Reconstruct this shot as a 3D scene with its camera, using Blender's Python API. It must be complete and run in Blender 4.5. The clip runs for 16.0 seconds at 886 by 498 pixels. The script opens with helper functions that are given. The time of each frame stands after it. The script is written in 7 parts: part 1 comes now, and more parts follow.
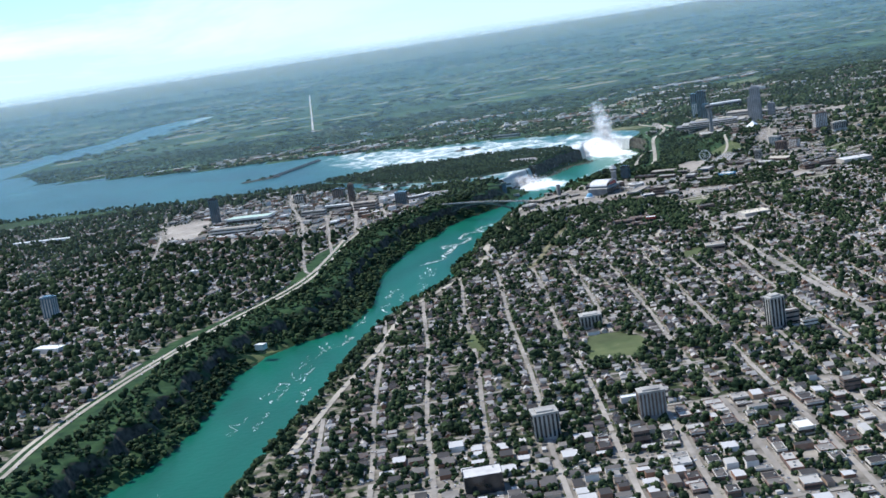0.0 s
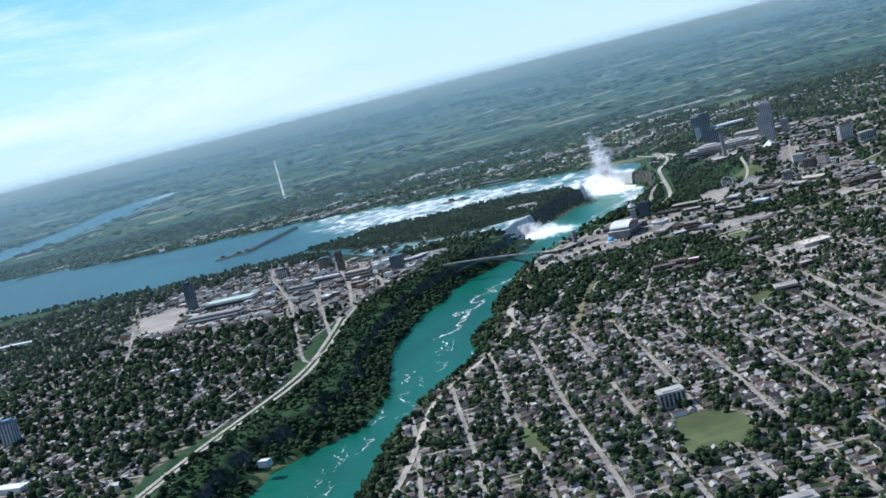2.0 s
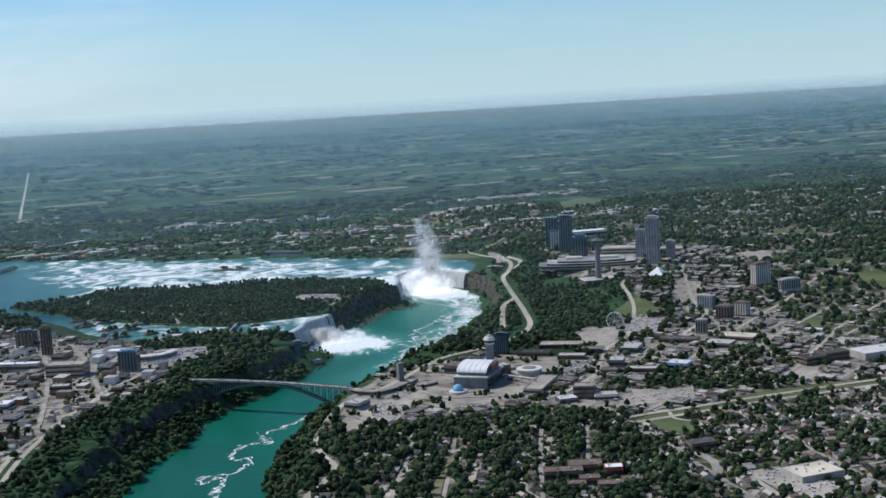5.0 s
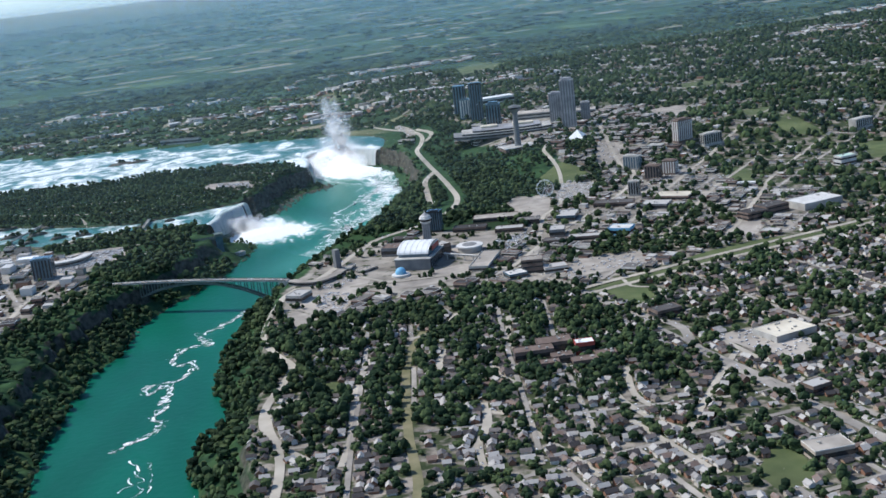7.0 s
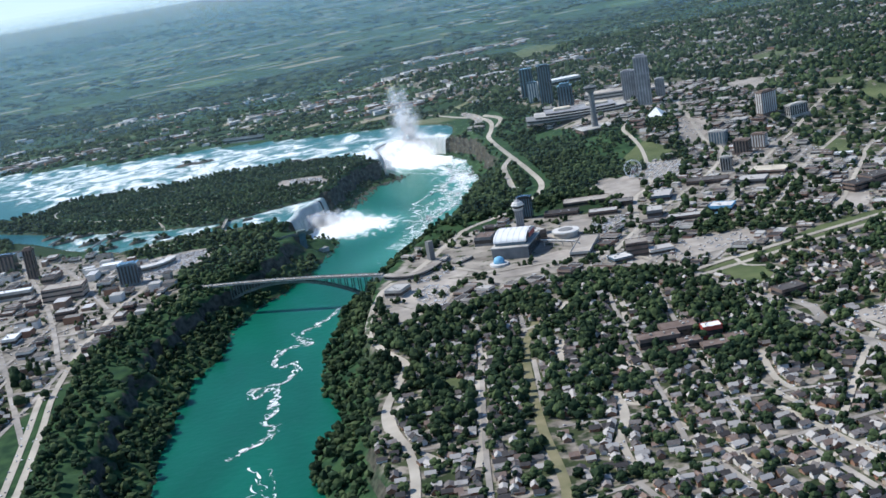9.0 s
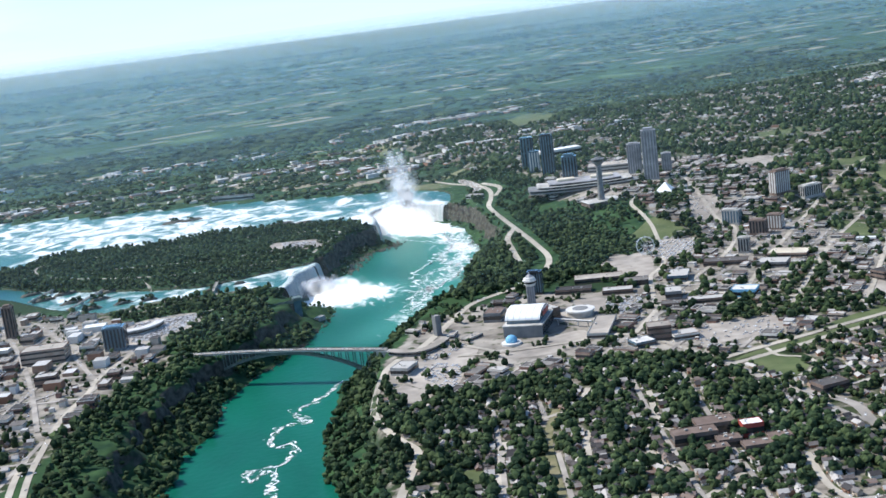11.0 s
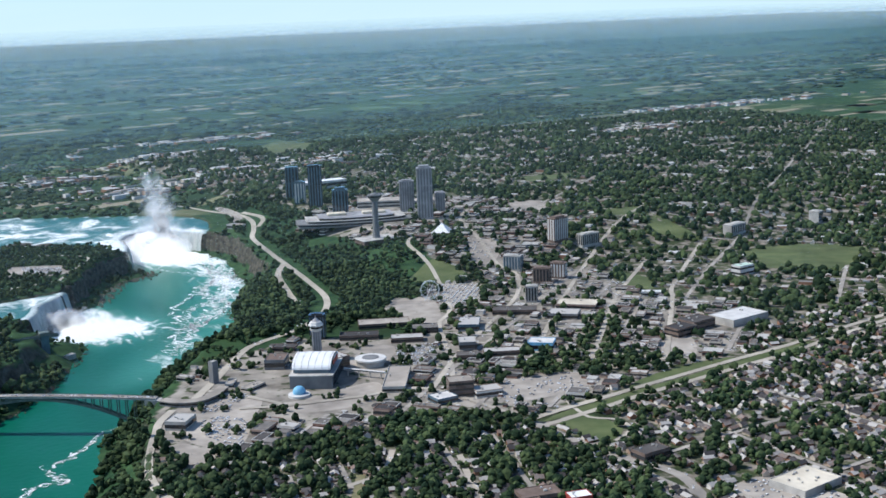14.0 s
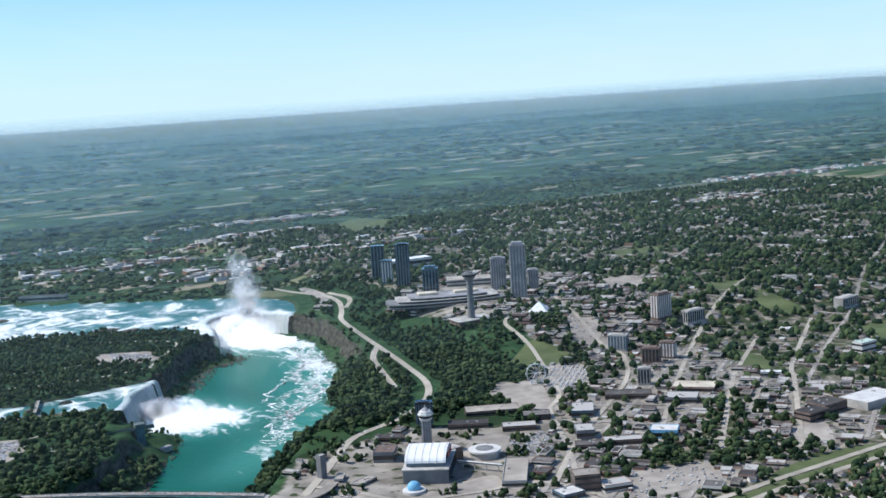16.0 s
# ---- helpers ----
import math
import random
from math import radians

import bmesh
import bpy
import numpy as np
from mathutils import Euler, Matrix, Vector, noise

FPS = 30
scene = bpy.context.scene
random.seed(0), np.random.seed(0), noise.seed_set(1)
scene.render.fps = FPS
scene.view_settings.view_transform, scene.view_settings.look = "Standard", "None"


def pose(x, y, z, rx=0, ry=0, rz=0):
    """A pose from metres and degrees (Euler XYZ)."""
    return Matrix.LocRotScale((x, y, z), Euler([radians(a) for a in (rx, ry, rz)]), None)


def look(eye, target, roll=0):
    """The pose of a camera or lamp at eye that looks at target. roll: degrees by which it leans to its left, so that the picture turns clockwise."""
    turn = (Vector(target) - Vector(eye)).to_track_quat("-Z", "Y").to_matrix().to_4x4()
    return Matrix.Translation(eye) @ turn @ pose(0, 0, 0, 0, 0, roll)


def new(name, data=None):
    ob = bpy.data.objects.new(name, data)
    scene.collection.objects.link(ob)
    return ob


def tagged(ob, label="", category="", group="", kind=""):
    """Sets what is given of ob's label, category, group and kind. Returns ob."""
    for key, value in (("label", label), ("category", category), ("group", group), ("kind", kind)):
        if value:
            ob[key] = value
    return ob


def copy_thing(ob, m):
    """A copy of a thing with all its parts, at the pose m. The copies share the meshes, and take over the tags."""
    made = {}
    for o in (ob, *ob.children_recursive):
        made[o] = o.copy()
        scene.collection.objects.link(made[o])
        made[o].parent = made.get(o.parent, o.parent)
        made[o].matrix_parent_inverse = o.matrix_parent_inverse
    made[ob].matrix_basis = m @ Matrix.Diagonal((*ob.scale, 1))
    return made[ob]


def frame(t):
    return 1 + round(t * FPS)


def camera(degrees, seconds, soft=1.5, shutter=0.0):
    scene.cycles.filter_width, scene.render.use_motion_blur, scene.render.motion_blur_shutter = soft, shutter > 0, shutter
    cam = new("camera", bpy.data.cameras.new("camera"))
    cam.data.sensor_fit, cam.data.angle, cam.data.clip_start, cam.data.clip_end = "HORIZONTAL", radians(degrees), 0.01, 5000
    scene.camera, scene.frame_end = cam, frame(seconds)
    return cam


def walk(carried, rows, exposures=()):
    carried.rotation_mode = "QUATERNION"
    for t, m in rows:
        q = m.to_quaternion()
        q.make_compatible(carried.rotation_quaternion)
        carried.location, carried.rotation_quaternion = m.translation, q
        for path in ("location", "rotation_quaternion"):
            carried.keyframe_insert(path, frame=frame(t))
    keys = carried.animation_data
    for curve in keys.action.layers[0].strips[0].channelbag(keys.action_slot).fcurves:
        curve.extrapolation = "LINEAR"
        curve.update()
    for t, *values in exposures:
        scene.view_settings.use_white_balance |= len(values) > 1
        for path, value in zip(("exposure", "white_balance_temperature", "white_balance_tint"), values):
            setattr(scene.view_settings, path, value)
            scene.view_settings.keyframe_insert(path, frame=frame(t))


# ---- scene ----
cam = camera(39.517, 16.0, soft=1.6)
walk(cam, [
    (0.0, pose(-6.435, 161.493, 24.384, 79.620, 8.607, 181.141)),
    (0.5, pose(-4.710, 162.966, 26.947, 79.951, 10.410, 181.508)),
    (1.0, pose(-3.288, 162.806, 27.653, 80.390, 11.985, 179.776)),
    (1.5, pose(-2.743, 157.740, 26.657, 80.484, 12.415, 178.908)),
    (2.0, pose(-2.201, 143.623, 23.766, 81.532, 13.985, 178.922)),
    (2.5, pose(-1.571, 127.761, 23.987, 82.705, 12.684, 181.619)),
    (3.0, pose(-1.934, 113.115, 22.973, 82.324, 8.746, 182.936)),
    (3.5, pose(-2.644, 104.094, 22.823, 80.914, 4.773, 180.920)),
    (4.0, pose(-3.670, 96.500, 22.251, 81.311, 1.587, 177.794)),
    (4.5, pose(-2.920, 95.204, 22.238, 83.742, 1.514, 171.555)),
    (5.0, pose(-2.195, 94.507, 22.020, 82.909, 3.273, 169.488)),
    (5.2, pose(-1.837, 94.109, 22.001, 79.488, 2.641, 169.137)),
    (7.3, pose(1.282, 89.315, 22.351, 76.294, 6.786, 162.796)),
    (7.5, pose(1.502, 88.965, 22.331, 76.319, 7.417, 163.128)),
    (8.0, pose(2.161, 87.984, 22.373, 77.140, 8.612, 163.229)),
    (8.2, pose(2.724, 87.754, 22.364, 76.088, 9.506, 164.621)),
    (10.3, pose(4.551, 83.073, 22.390, 76.052, 8.434, 163.907)),
    (10.5, pose(4.684, 82.448, 22.412, 76.686, 8.050, 163.912)),
    (11.0, pose(5.161, 81.218, 22.381, 78.838, 7.101, 163.860)),
    (11.5, pose(5.566, 80.005, 22.455, 79.918, 6.046, 164.160)),
    (12.0, pose(5.933, 78.865, 22.388, 77.119, 4.997, 164.622)),
    (12.5, pose(5.819, 77.356, 22.229, 76.778, 3.200, 159.801)),
    (13.0, pose(6.416, 75.991, 22.262, 77.367, 2.056, 155.969)),
    (13.5, pose(6.663, 74.701, 22.302, 77.985, 1.752, 153.969)),
    (14.0, pose(6.853, 73.389, 22.340, 79.186, 2.097, 151.835)),
    (14.5, pose(7.286, 72.275, 22.423, 80.280, 2.482, 152.728)),
    (15.0, pose(7.527, 71.124, 22.560, 81.097, 2.891, 152.959)),
    (15.5, pose(7.724, 69.791, 22.574, 81.884, 3.117, 152.856)),
    (16.0, pose(8.045, 68.459, 22.525, 82.663, 3.550, 154.436)),
], exposures=[(0, 0.3, 6080, 11), (1.5, 0.22, 5890, 11), (2.5, 0.04, 5960, 11), (5.2, -0.26, 6170, 11), (7.5, 0.15, 6080, 11), (8.2, 0.14, 6080, 11), (11, 0.48, 6220, 11), (12.5, 0.24, 6240, 11), (14.5, 0.15, 6100, 11), (16, 0.17, 6080, 11)])
# The place is drawn as a model at 1:28, so that the far horizon lies within the camera's reach.
# All plan numbers below are in units of ten real metres; K turns a unit into metres of the model.
K = 0.36
GRAIN = 0.4 / K    # noise of the materials, per metre of the model

# ---- world, sun ----
scene.cycles.transparent_max_bounces = 40
SUN_EL, SUN_AZ = radians(49), radians(124)
world = bpy.data.worlds.new("world")
scene.world = world
world.use_nodes = True
wn, wl = world.node_tree.nodes, world.node_tree.links
wn.clear()
sky = wn.new("ShaderNodeTexSky")
sky.sky_type, sky.sun_disc = "NISHITA", False
sky.sun_elevation, sky.sun_rotation = SUN_EL, SUN_AZ
sky.altitude, sky.air_density, sky.dust_density, sky.ozone_density = 300, 1.0, 0.35, 3.5
bg = wn.new("ShaderNodeBackground")
bg.inputs["Strength"].default_value = 0.112
wout = wn.new("ShaderNodeOutputWorld")
tc = wn.new("ShaderNodeTexCoord")
mp = wn.new("ShaderNodeMapping")
mp.inputs["Scale"].default_value = (3.0, 3.0, 15.0)
cn = wn.new("ShaderNodeTexNoise")
cn.inputs["Scale"].default_value, cn.inputs["Detail"].default_value, cn.inputs["Roughness"].default_value = 1.1, 7.0, 0.6
cn.inputs["Distortion"].default_value = 0.5
cr = wn.new("ShaderNodeMapRange")
cr.inputs["From Min"].default_value, cr.inputs["From Max"].default_value = 0.46, 0.63
cr.inputs["To Max"].default_value = 0.8
cmix = wn.new("ShaderNodeMix")
cmix.data_type = "RGBA"
cmix.inputs["B"].default_value = (8.4, 9.2, 9.7, 1)
wl.new(tc.outputs["Generated"], mp.inputs["Vector"])
wl.new(mp.outputs["Vector"], cn.inputs["Vector"])
wl.new(cn.outputs["Fac"], cr.inputs["Value"])
# the broken cloud lies over the eastern sky
sepw, east_r, cmul = wn.new("ShaderNodeSeparateXYZ"), wn.new("ShaderNodeMapRange"), wn.new("ShaderNodeMath")
wl.new(tc.outputs["Generated"], sepw.inputs["Vector"])
wl.new(sepw.outputs["X"], east_r.inputs["Value"])
east_r.inputs["From Min"].default_value, east_r.inputs["From Max"].default_value = 0.0, 0.35
east_r.inputs["To Min"].default_value = 0.08
cmul.operation = "MULTIPLY"
wl.new(cr.outputs["Result"], cmul.inputs[0])
wl.new(east_r.outputs["Result"], cmul.inputs[1])
wl.new(cmul.outputs[0], cmix.inputs["Factor"])
tint = wn.new("ShaderNodeMix")
tint.data_type, tint.blend_type = "RGBA", "MULTIPLY"
tint.inputs["Factor"].default_value, tint.inputs["B"].default_value = 1.0, (0.64, 0.97, 1.18, 1)
wl.new(sky.outputs["Color"], tint.inputs["A"])
# pale haze along the horizon
hz_r, hz_m = wn.new("ShaderNodeMapRange"), wn.new("ShaderNodeMix")
wl.new(sepw.outputs["Z"], hz_r.inputs["Value"])
hz_r.inputs["From Min"].default_value, hz_r.inputs["From Max"].default_value = 0.0, 0.13
hz_r.inputs["To Min"].default_value, hz_r.inputs["To Max"].default_value = 0.9, 0.0
hz_m.data_type = "RGBA"
hz_m.inputs["B"].default_value = (5.7, 7.5, 8.1, 1)
wl.new(hz_r.outputs["Result"], hz_m.inputs["Factor"])
wl.new(tint.outputs["Result"], hz_m.inputs["A"])
wl.new(hz_m.outputs["Result"], cmix.inputs["A"])
wl.new(cmix.outputs["Result"], bg.inputs["Color"])
wl.new(bg.outputs["Background"], wout.inputs["Surface"])

sun = new("sun", bpy.data.lights.new("sun", "SUN"))
sun.data.energy, sun.data.angle, sun.data.color = 4.2, radians(0.53), (1.0, 0.95, 0.87)
sun_dir = Vector((math.sin(SUN_AZ) * math.cos(SUN_EL), math.cos(SUN_AZ) * math.cos(SUN_EL), math.sin(SUN_EL)))
sun.matrix_world = look(sun_dir * 400, (0, 0, 0))


# ---- materials ----
def shader(name, cols, scale=1.0, rough=0.85, detail=4.0, vary="", amount=0.35, bump=0.0, bump_scale=4.0, metal=0.0, coarse=0.0, spec=0.3):
    """A surface whose colours cols are mixed by noise of that scale (per metre of the model), varied piece by piece."""
    m = bpy.data.materials.new(name)
    m.use_nodes = True
    n, l = m.node_tree.nodes, m.node_tree.links
    b = n["Principled BSDF"]
    b.inputs["Roughness"].default_value, b.inputs["Metallic"].default_value = rough, metal
    b.inputs["Specular IOR Level"].default_value = spec
    g = n.new("ShaderNodeNewGeometry")
    t = n.new("ShaderNodeTexNoise")
    t.inputs["Scale"].default_value, t.inputs["Detail"].default_value = scale * GRAIN, detail
    l.new(g.outputs["Position"], t.inputs["Vector"])
    r = n.new("ShaderNodeValToRGB")
    els = r.color_ramp.elements
    while len(els) < len(cols):
        els.new(0.5)
    for i, c in enumerate(cols):
        els[i].position = 0.3 + 0.4 * i / max(1, len(cols) - 1)
        els[i].color = (*c, 1)
    fac = t.outputs["Fac"]
    if vary:
        src = g.outputs["Random Per Island"] if vary == "island" else n.new("ShaderNodeObjectInfo").outputs["Random"]
        mx = n.new("ShaderNodeMix")
        mx.inputs["Factor"].default_value = amount
        l.new(fac, mx.inputs["A"])
        l.new(src, mx.inputs["B"])
        fac = mx.outputs["Result"]
    l.new(fac, r.inputs["Fac"])
    col = r.outputs["Color"]
    if coarse:
        t2 = n.new("ShaderNodeTexNoise")
        t2.inputs["Scale"].default_value, t2.inputs["Detail"].default_value = scale * coarse * GRAIN, 3.0
        l.new(g.outputs["Position"], t2.inputs["Vector"])
        hs = n.new("ShaderNodeHueSaturation")
        mr = n.new("ShaderNodeMapRange")
        mr.inputs["From Min"].default_value, mr.inputs["From Max"].default_value = 0.3, 0.7
        mr.inputs["To Min"].default_value, mr.inputs["To Max"].default_value = 0.72, 1.3
        l.new(t2.outputs["Fac"], mr.inputs["Value"])
        l.new(mr.outputs["Result"], hs.inputs["Value"])
        l.new(col, hs.inputs["Color"])
        col = hs.outputs["Color"]
    l.new(col, b.inputs["Base Color"])
    if bump:
        t3 = n.new("ShaderNodeTexNoise")
        t3.inputs["Scale"].default_value = bump_scale
        l.new(g.outputs["Position"], t3.inputs["Vector"])
        bp = n.new("ShaderNodeBump")
        bp.inputs["Strength"].default_value, bp.inputs["Distance"].default_value = bump, 0.1
        l.new(t3.outputs["Fac"], bp.inputs["Height"])
        l.new(bp.outputs["Normal"], b.inputs["Normal"])
    return m


def veil(name, colour, density, scale, low=0.35, high=0.7, back=0.6):
    """Thin spray, or a sheet that imitates haze: mostly clear, the rest scatters the light that falls on it."""
    m = bpy.data.materials.new(name)
    m.use_nodes = True
    n, l = m.node_tree.nodes, m.node_tree.links
    n.remove(n["Principled BSDF"])
    tr, tl, di = n.new("ShaderNodeBsdfTransparent"), n.new("ShaderNodeBsdfTranslucent"), n.new("ShaderNodeBsdfDiffuse")
    tl.inputs["Color"].default_value = di.inputs["Color"].default_value = (*colour, 1)
    a, c = n.new("ShaderNodeMixShader"), n.new("ShaderNodeMixShader")
    a.inputs["Fac"].default_value = back
    l.new(di.outputs[0], a.inputs[1])
    l.new(tl.outputs[0], a.inputs[2])
    g, t, mr = n.new("ShaderNodeNewGeometry"), n.new("ShaderNodeTexNoise"), n.new("ShaderNodeMapRange")
    t.inputs["Scale"].default_value, t.inputs["Detail"].default_value = scale, 5.0
    l.new(g.outputs["Position"], t.inputs["Vector"])
    l.new(t.outputs["Fac"], mr.inputs["Value"])
    mr.inputs["From Min"].default_value, mr.inputs["From Max"].default_value = low, high
    mr.inputs["To Max"].default_value = density
    l.new(mr.outputs["Result"], c.inputs["Fac"])
    l.new(tr.outputs[0], c.inputs[1])
    l.new(a.outputs[0], c.inputs[2])
    l.new(c.outputs[0], n["Material Output"].inputs["Surface"])
    return m


def ground_material():
    m = bpy.data.materials.new("ground")
    m.use_nodes = True
    n, l = m.node_tree.nodes, m.node_tree.links
    b = n["Principled BSDF"]
    b.inputs["Roughness"].default_value, b.inputs["Specular IOR Level"].default_value = 0.95, 0.1
    g = n.new("ShaderNodeNewGeometry")

    def tex(scale, detail, lo, hi, vec=None):
        t, mr = n.new("ShaderNodeTexNoise"), n.new("ShaderNodeMapRange")
        t.inputs["Scale"].default_value, t.inputs["Detail"].default_value = scale, detail
        l.new(vec or g.outputs["Position"], t.inputs["Vector"])
        mr.inputs["From Min"].default_value, mr.inputs["From Max"].default_value = lo, hi
        l.new(t.outputs["Fac"], mr.inputs["Value"])
        return mr.outputs["Result"]

    def mix(f, a, c):
        x = n.new("ShaderNodeMix")
        x.data_type = "RGBA"
        for v, s in ((f, "Factor"), (a, "A"), (c, "B")):
            if isinstance(v, tuple):
                x.inputs[s].default_value = (*v, 1)
            else:
                l.new(v, x.inputs[s])
        return x.outputs["Result"]

    grass = mix(tex(0.5, 6, 0.35, 0.65), (0.026, 0.04, 0.018), (0.065, 0.078, 0.036))
    paved = mix(tex(1.3, 4, 0.35, 0.65), (0.13, 0.115, 0.095), (0.32, 0.28, 0.23))
    town = mix(tex(1.1, 3, 0.46, 0.58), grass, paved)
    # fields and woods of the wide plain
    mpn = n.new("ShaderNodeMapping")
    mpn.inputs["Rotation"].default_value = (0, 0, 0.25)
    mpn.inputs["Scale"].default_value = (0.05, 0.09, 0.05)
    l.new(g.outputs["Position"], mpn.inputs["Vector"])
    vo = n.new("ShaderNodeTexVoronoi")
    vo.inputs["Scale"].default_value = 1.0
    l.new(mpn.outputs["Vector"], vo.inputs["Vector"])
    ramp = n.new("ShaderNodeValToRGB")
    sep = n.new("ShaderNodeSeparateColor")
    l.new(vo.outputs["Color"], sep.inputs["Color"])
    l.new(sep.outputs["Red"], ramp.inputs["Fac"])
    es = ramp.color_ramp.elements
    for p, c in ((0.35, (0.034, 0.07, 0.027)), (0.58, (0.055, 0.1, 0.038)), (0.76, (0.09, 0.14, 0.058)), (0.9, (0.18, 0.18, 0.1))):
        e = es.new(p)
        e.color = (*c, 1)
    es[0].color = (0.022, 0.042, 0.018, 1)
    es[-1].color = (0.18, 0.155, 0.11, 1)
    ramp.color_ramp.interpolation = "CONSTANT"
    wood = mix(tex(0.9, 5, 0.35, 0.65), (0.016, 0.042, 0.02), (0.045, 0.09, 0.035))
    farm = mix(tex(0.045, 6, 0.42, 0.5), ramp.outputs["Color"], wood)
    at, af = n.new("ShaderNodeAttribute"), n.new("ShaderNodeAttribute")
    at.attribute_name, af.attribute_name = "town", "farm"
    ap = n.new("ShaderNodeAttribute")
    ap.attribute_name = "paved"
    col = mix(at.outputs["Fac"], wood, town)
    col = mix(ap.outputs["Fac"], col, mix(tex(1.1, 4, 0.57, 0.64), mix(tex(0.5, 6, 0.35, 0.65), (0.16, 0.143, 0.12), (0.36, 0.325, 0.275)), grass))
    col = mix(af.outputs["Fac"], col, farm)
    # bare rock where the ground is steep
    sx = n.new("ShaderNodeSeparateXYZ")
    l.new(g.outputs["True Normal"], sx.inputs["Vector"])
    st = n.new("ShaderNodeMapRange")
    st.inputs["From Min"].default_value, st.inputs["From Max"].default_value = 0.72, 0.5
    l.new(sx.outputs["Z"], st.inputs["Value"])
    rock = mix(tex(2.5, 5, 0.35, 0.65), (0.03, 0.03, 0.024), (0.1, 0.092, 0.072))
    col = mix(st.outputs["Result"], col, rock)
    l.new(col, b.inputs["Base Color"])
    return m


def water_material(name, deep, light, rough, foamy, churned):
    m = bpy.data.materials.new(name)
    m.use_nodes = True
    n, l = m.node_tree.nodes, m.node_tree.links
    b = n["Principled BSDF"]
    b.inputs["IOR"].default_value = 1.33
    b.inputs["Specular IOR Level"].default_value = 0.18
    g, t, mx = n.new("ShaderNodeNewGeometry"), n.new("ShaderNodeTexNoise"), n.new("ShaderNodeMix")
    mpn = n.new("ShaderNodeMapping")
    mpn.inputs["Rotation"].default_value = (0, 0, radians(-12 if foamy else 10))
    mpn.inputs["Scale"].default_value = (0.75, 0.6, 1.0) if foamy else (1.0, 0.4, 1.0)
    l.new(g.outputs["Position"], mpn.inputs["Vector"])
    t.inputs["Scale"].default_value, t.inputs["Detail"].default_value = 0.12, 6.0
    t.inputs["Distortion"].default_value = 1.0
    l.new(mpn.outputs["Vector"], t.inputs["Vector"])
    mx.data_type = "RGBA"
    mr = n.new("ShaderNodeMapRange")
    mr.inputs["From Min"].default_value, mr.inputs["From Max"].default_value = 0.35, 0.7
    l.new(t.outputs["Fac"], mr.inputs["Value"])
    l.new(mr.outputs["Result"], mx.inputs["Factor"])
    mx.inputs["A"].default_value, mx.inputs["B"].default_value = (*deep, 1), (*light, 1)
    # white water: streaks along the current, where the attribute "foam" allows them
    at, tf, mf, ad = n.new("ShaderNodeAttribute"), n.new("ShaderNodeTexNoise"), n.new("ShaderNodeMapRange"), n.new("ShaderNodeMath")
    at.attribute_name = "foam"
    tf.inputs["Scale"].default_value, tf.inputs["Detail"].default_value, tf.inputs["Distortion"].default_value = 0.46 if foamy else 0.6, 9.0, 1.1
    tf.inputs["Roughness"].default_value = 0.62
    l.new(mpn.outputs["Vector"], tf.inputs["Vector"])
    ad.operation = "ADD"
    l.new(tf.outputs["Fac"], ad.inputs[0])
    l.new(at.outputs["Fac"], ad.inputs[1])
    mf.inputs["From Min"].default_value, mf.inputs["From Max"].default_value = (0.77, 0.91) if foamy else (0.74, 0.92)
    l.new(ad.outputs[0], mf.inputs["Value"])
    m2 = n.new("ShaderNodeMix")
    m2.data_type = "RGBA"
    l.new(mf.outputs["Result"], m2.inputs["Factor"])
    # churned water is paler and greener
    m0, mz = n.new("ShaderNodeMix"), n.new("ShaderNodeMapRange")
    m0.data_type = "RGBA"
    mz.inputs["From Max"].default_value, mz.inputs["To Max"].default_value = 0.3, 0.8
    l.new(at.outputs["Fac"], mz.inputs["Value"])
    l.new(mz.outputs["Result"], m0.inputs["Factor"])
    l.new(mx.outputs["Result"], m0.inputs["A"])
    m0.inputs["B"].default_value = (*churned, 1)
    m2.inputs["B"].default_value = (0.78, 0.82, 0.82, 1)
    l.new(m0.outputs["Result"], m2.inputs["A"])
    l.new(m2.outputs["Result"], b.inputs["Base Color"])
    rr = n.new("ShaderNodeMapRange")
    rr.inputs["To Min"].default_value, rr.inputs["To Max"].default_value = rough, 0.8
    l.new(mf.outputs["Result"], rr.inputs["Value"])
    l.new(rr.outputs["Result"], b.inputs["Roughness"])
    tb, bp = n.new("ShaderNodeTexNoise"), n.new("ShaderNodeBump")
    tb.inputs["Scale"].default_value, tb.inputs["Detail"].default_value = 2.2, 6.0
    l.new(g.outputs["Position"], tb.inputs["Vector"])
    bp.inputs["Strength"].default_value, bp.inputs["Distance"].default_value = 0.35, 0.06
    l.new(tb.outputs["Fac"], bp.inputs["Height"])
    l.new(bp.outputs["Normal"], b.inputs["Normal"])
    return m


M_GROUND = ground_material()
M_RIVER = water_material("river_water", (0.001, 0.08, 0.046), (0.003, 0.12, 0.072), 0.35, False, (0.06, 0.26, 0.2))
M_UPPER = water_material("upper_river_water", (0.011, 0.072, 0.084), (0.02, 0.118, 0.126), 0.35, True, (0.05, 0.17, 0.15))
M_FOAM = veil("river_foam", (0.9, 0.93, 0.92), 1.0, 2.6, 0.38, 0.52, 0.15)
M_FALL = shader("falling_water", [(0.3, 0.44, 0.44), (0.8, 0.86, 0.86), (0.93, 0.95, 0.95)], 1.6, 0.7, 5)
fn, fl = M_FALL.node_tree.nodes, M_FALL.node_tree.links
fmap = fn.new("ShaderNodeMapping")
fmap.inputs["Scale"].default_value = (1.1, 1.1, 0.1)
fl.new(fn["Geometry"].outputs["Position"], fmap.inputs["Vector"])
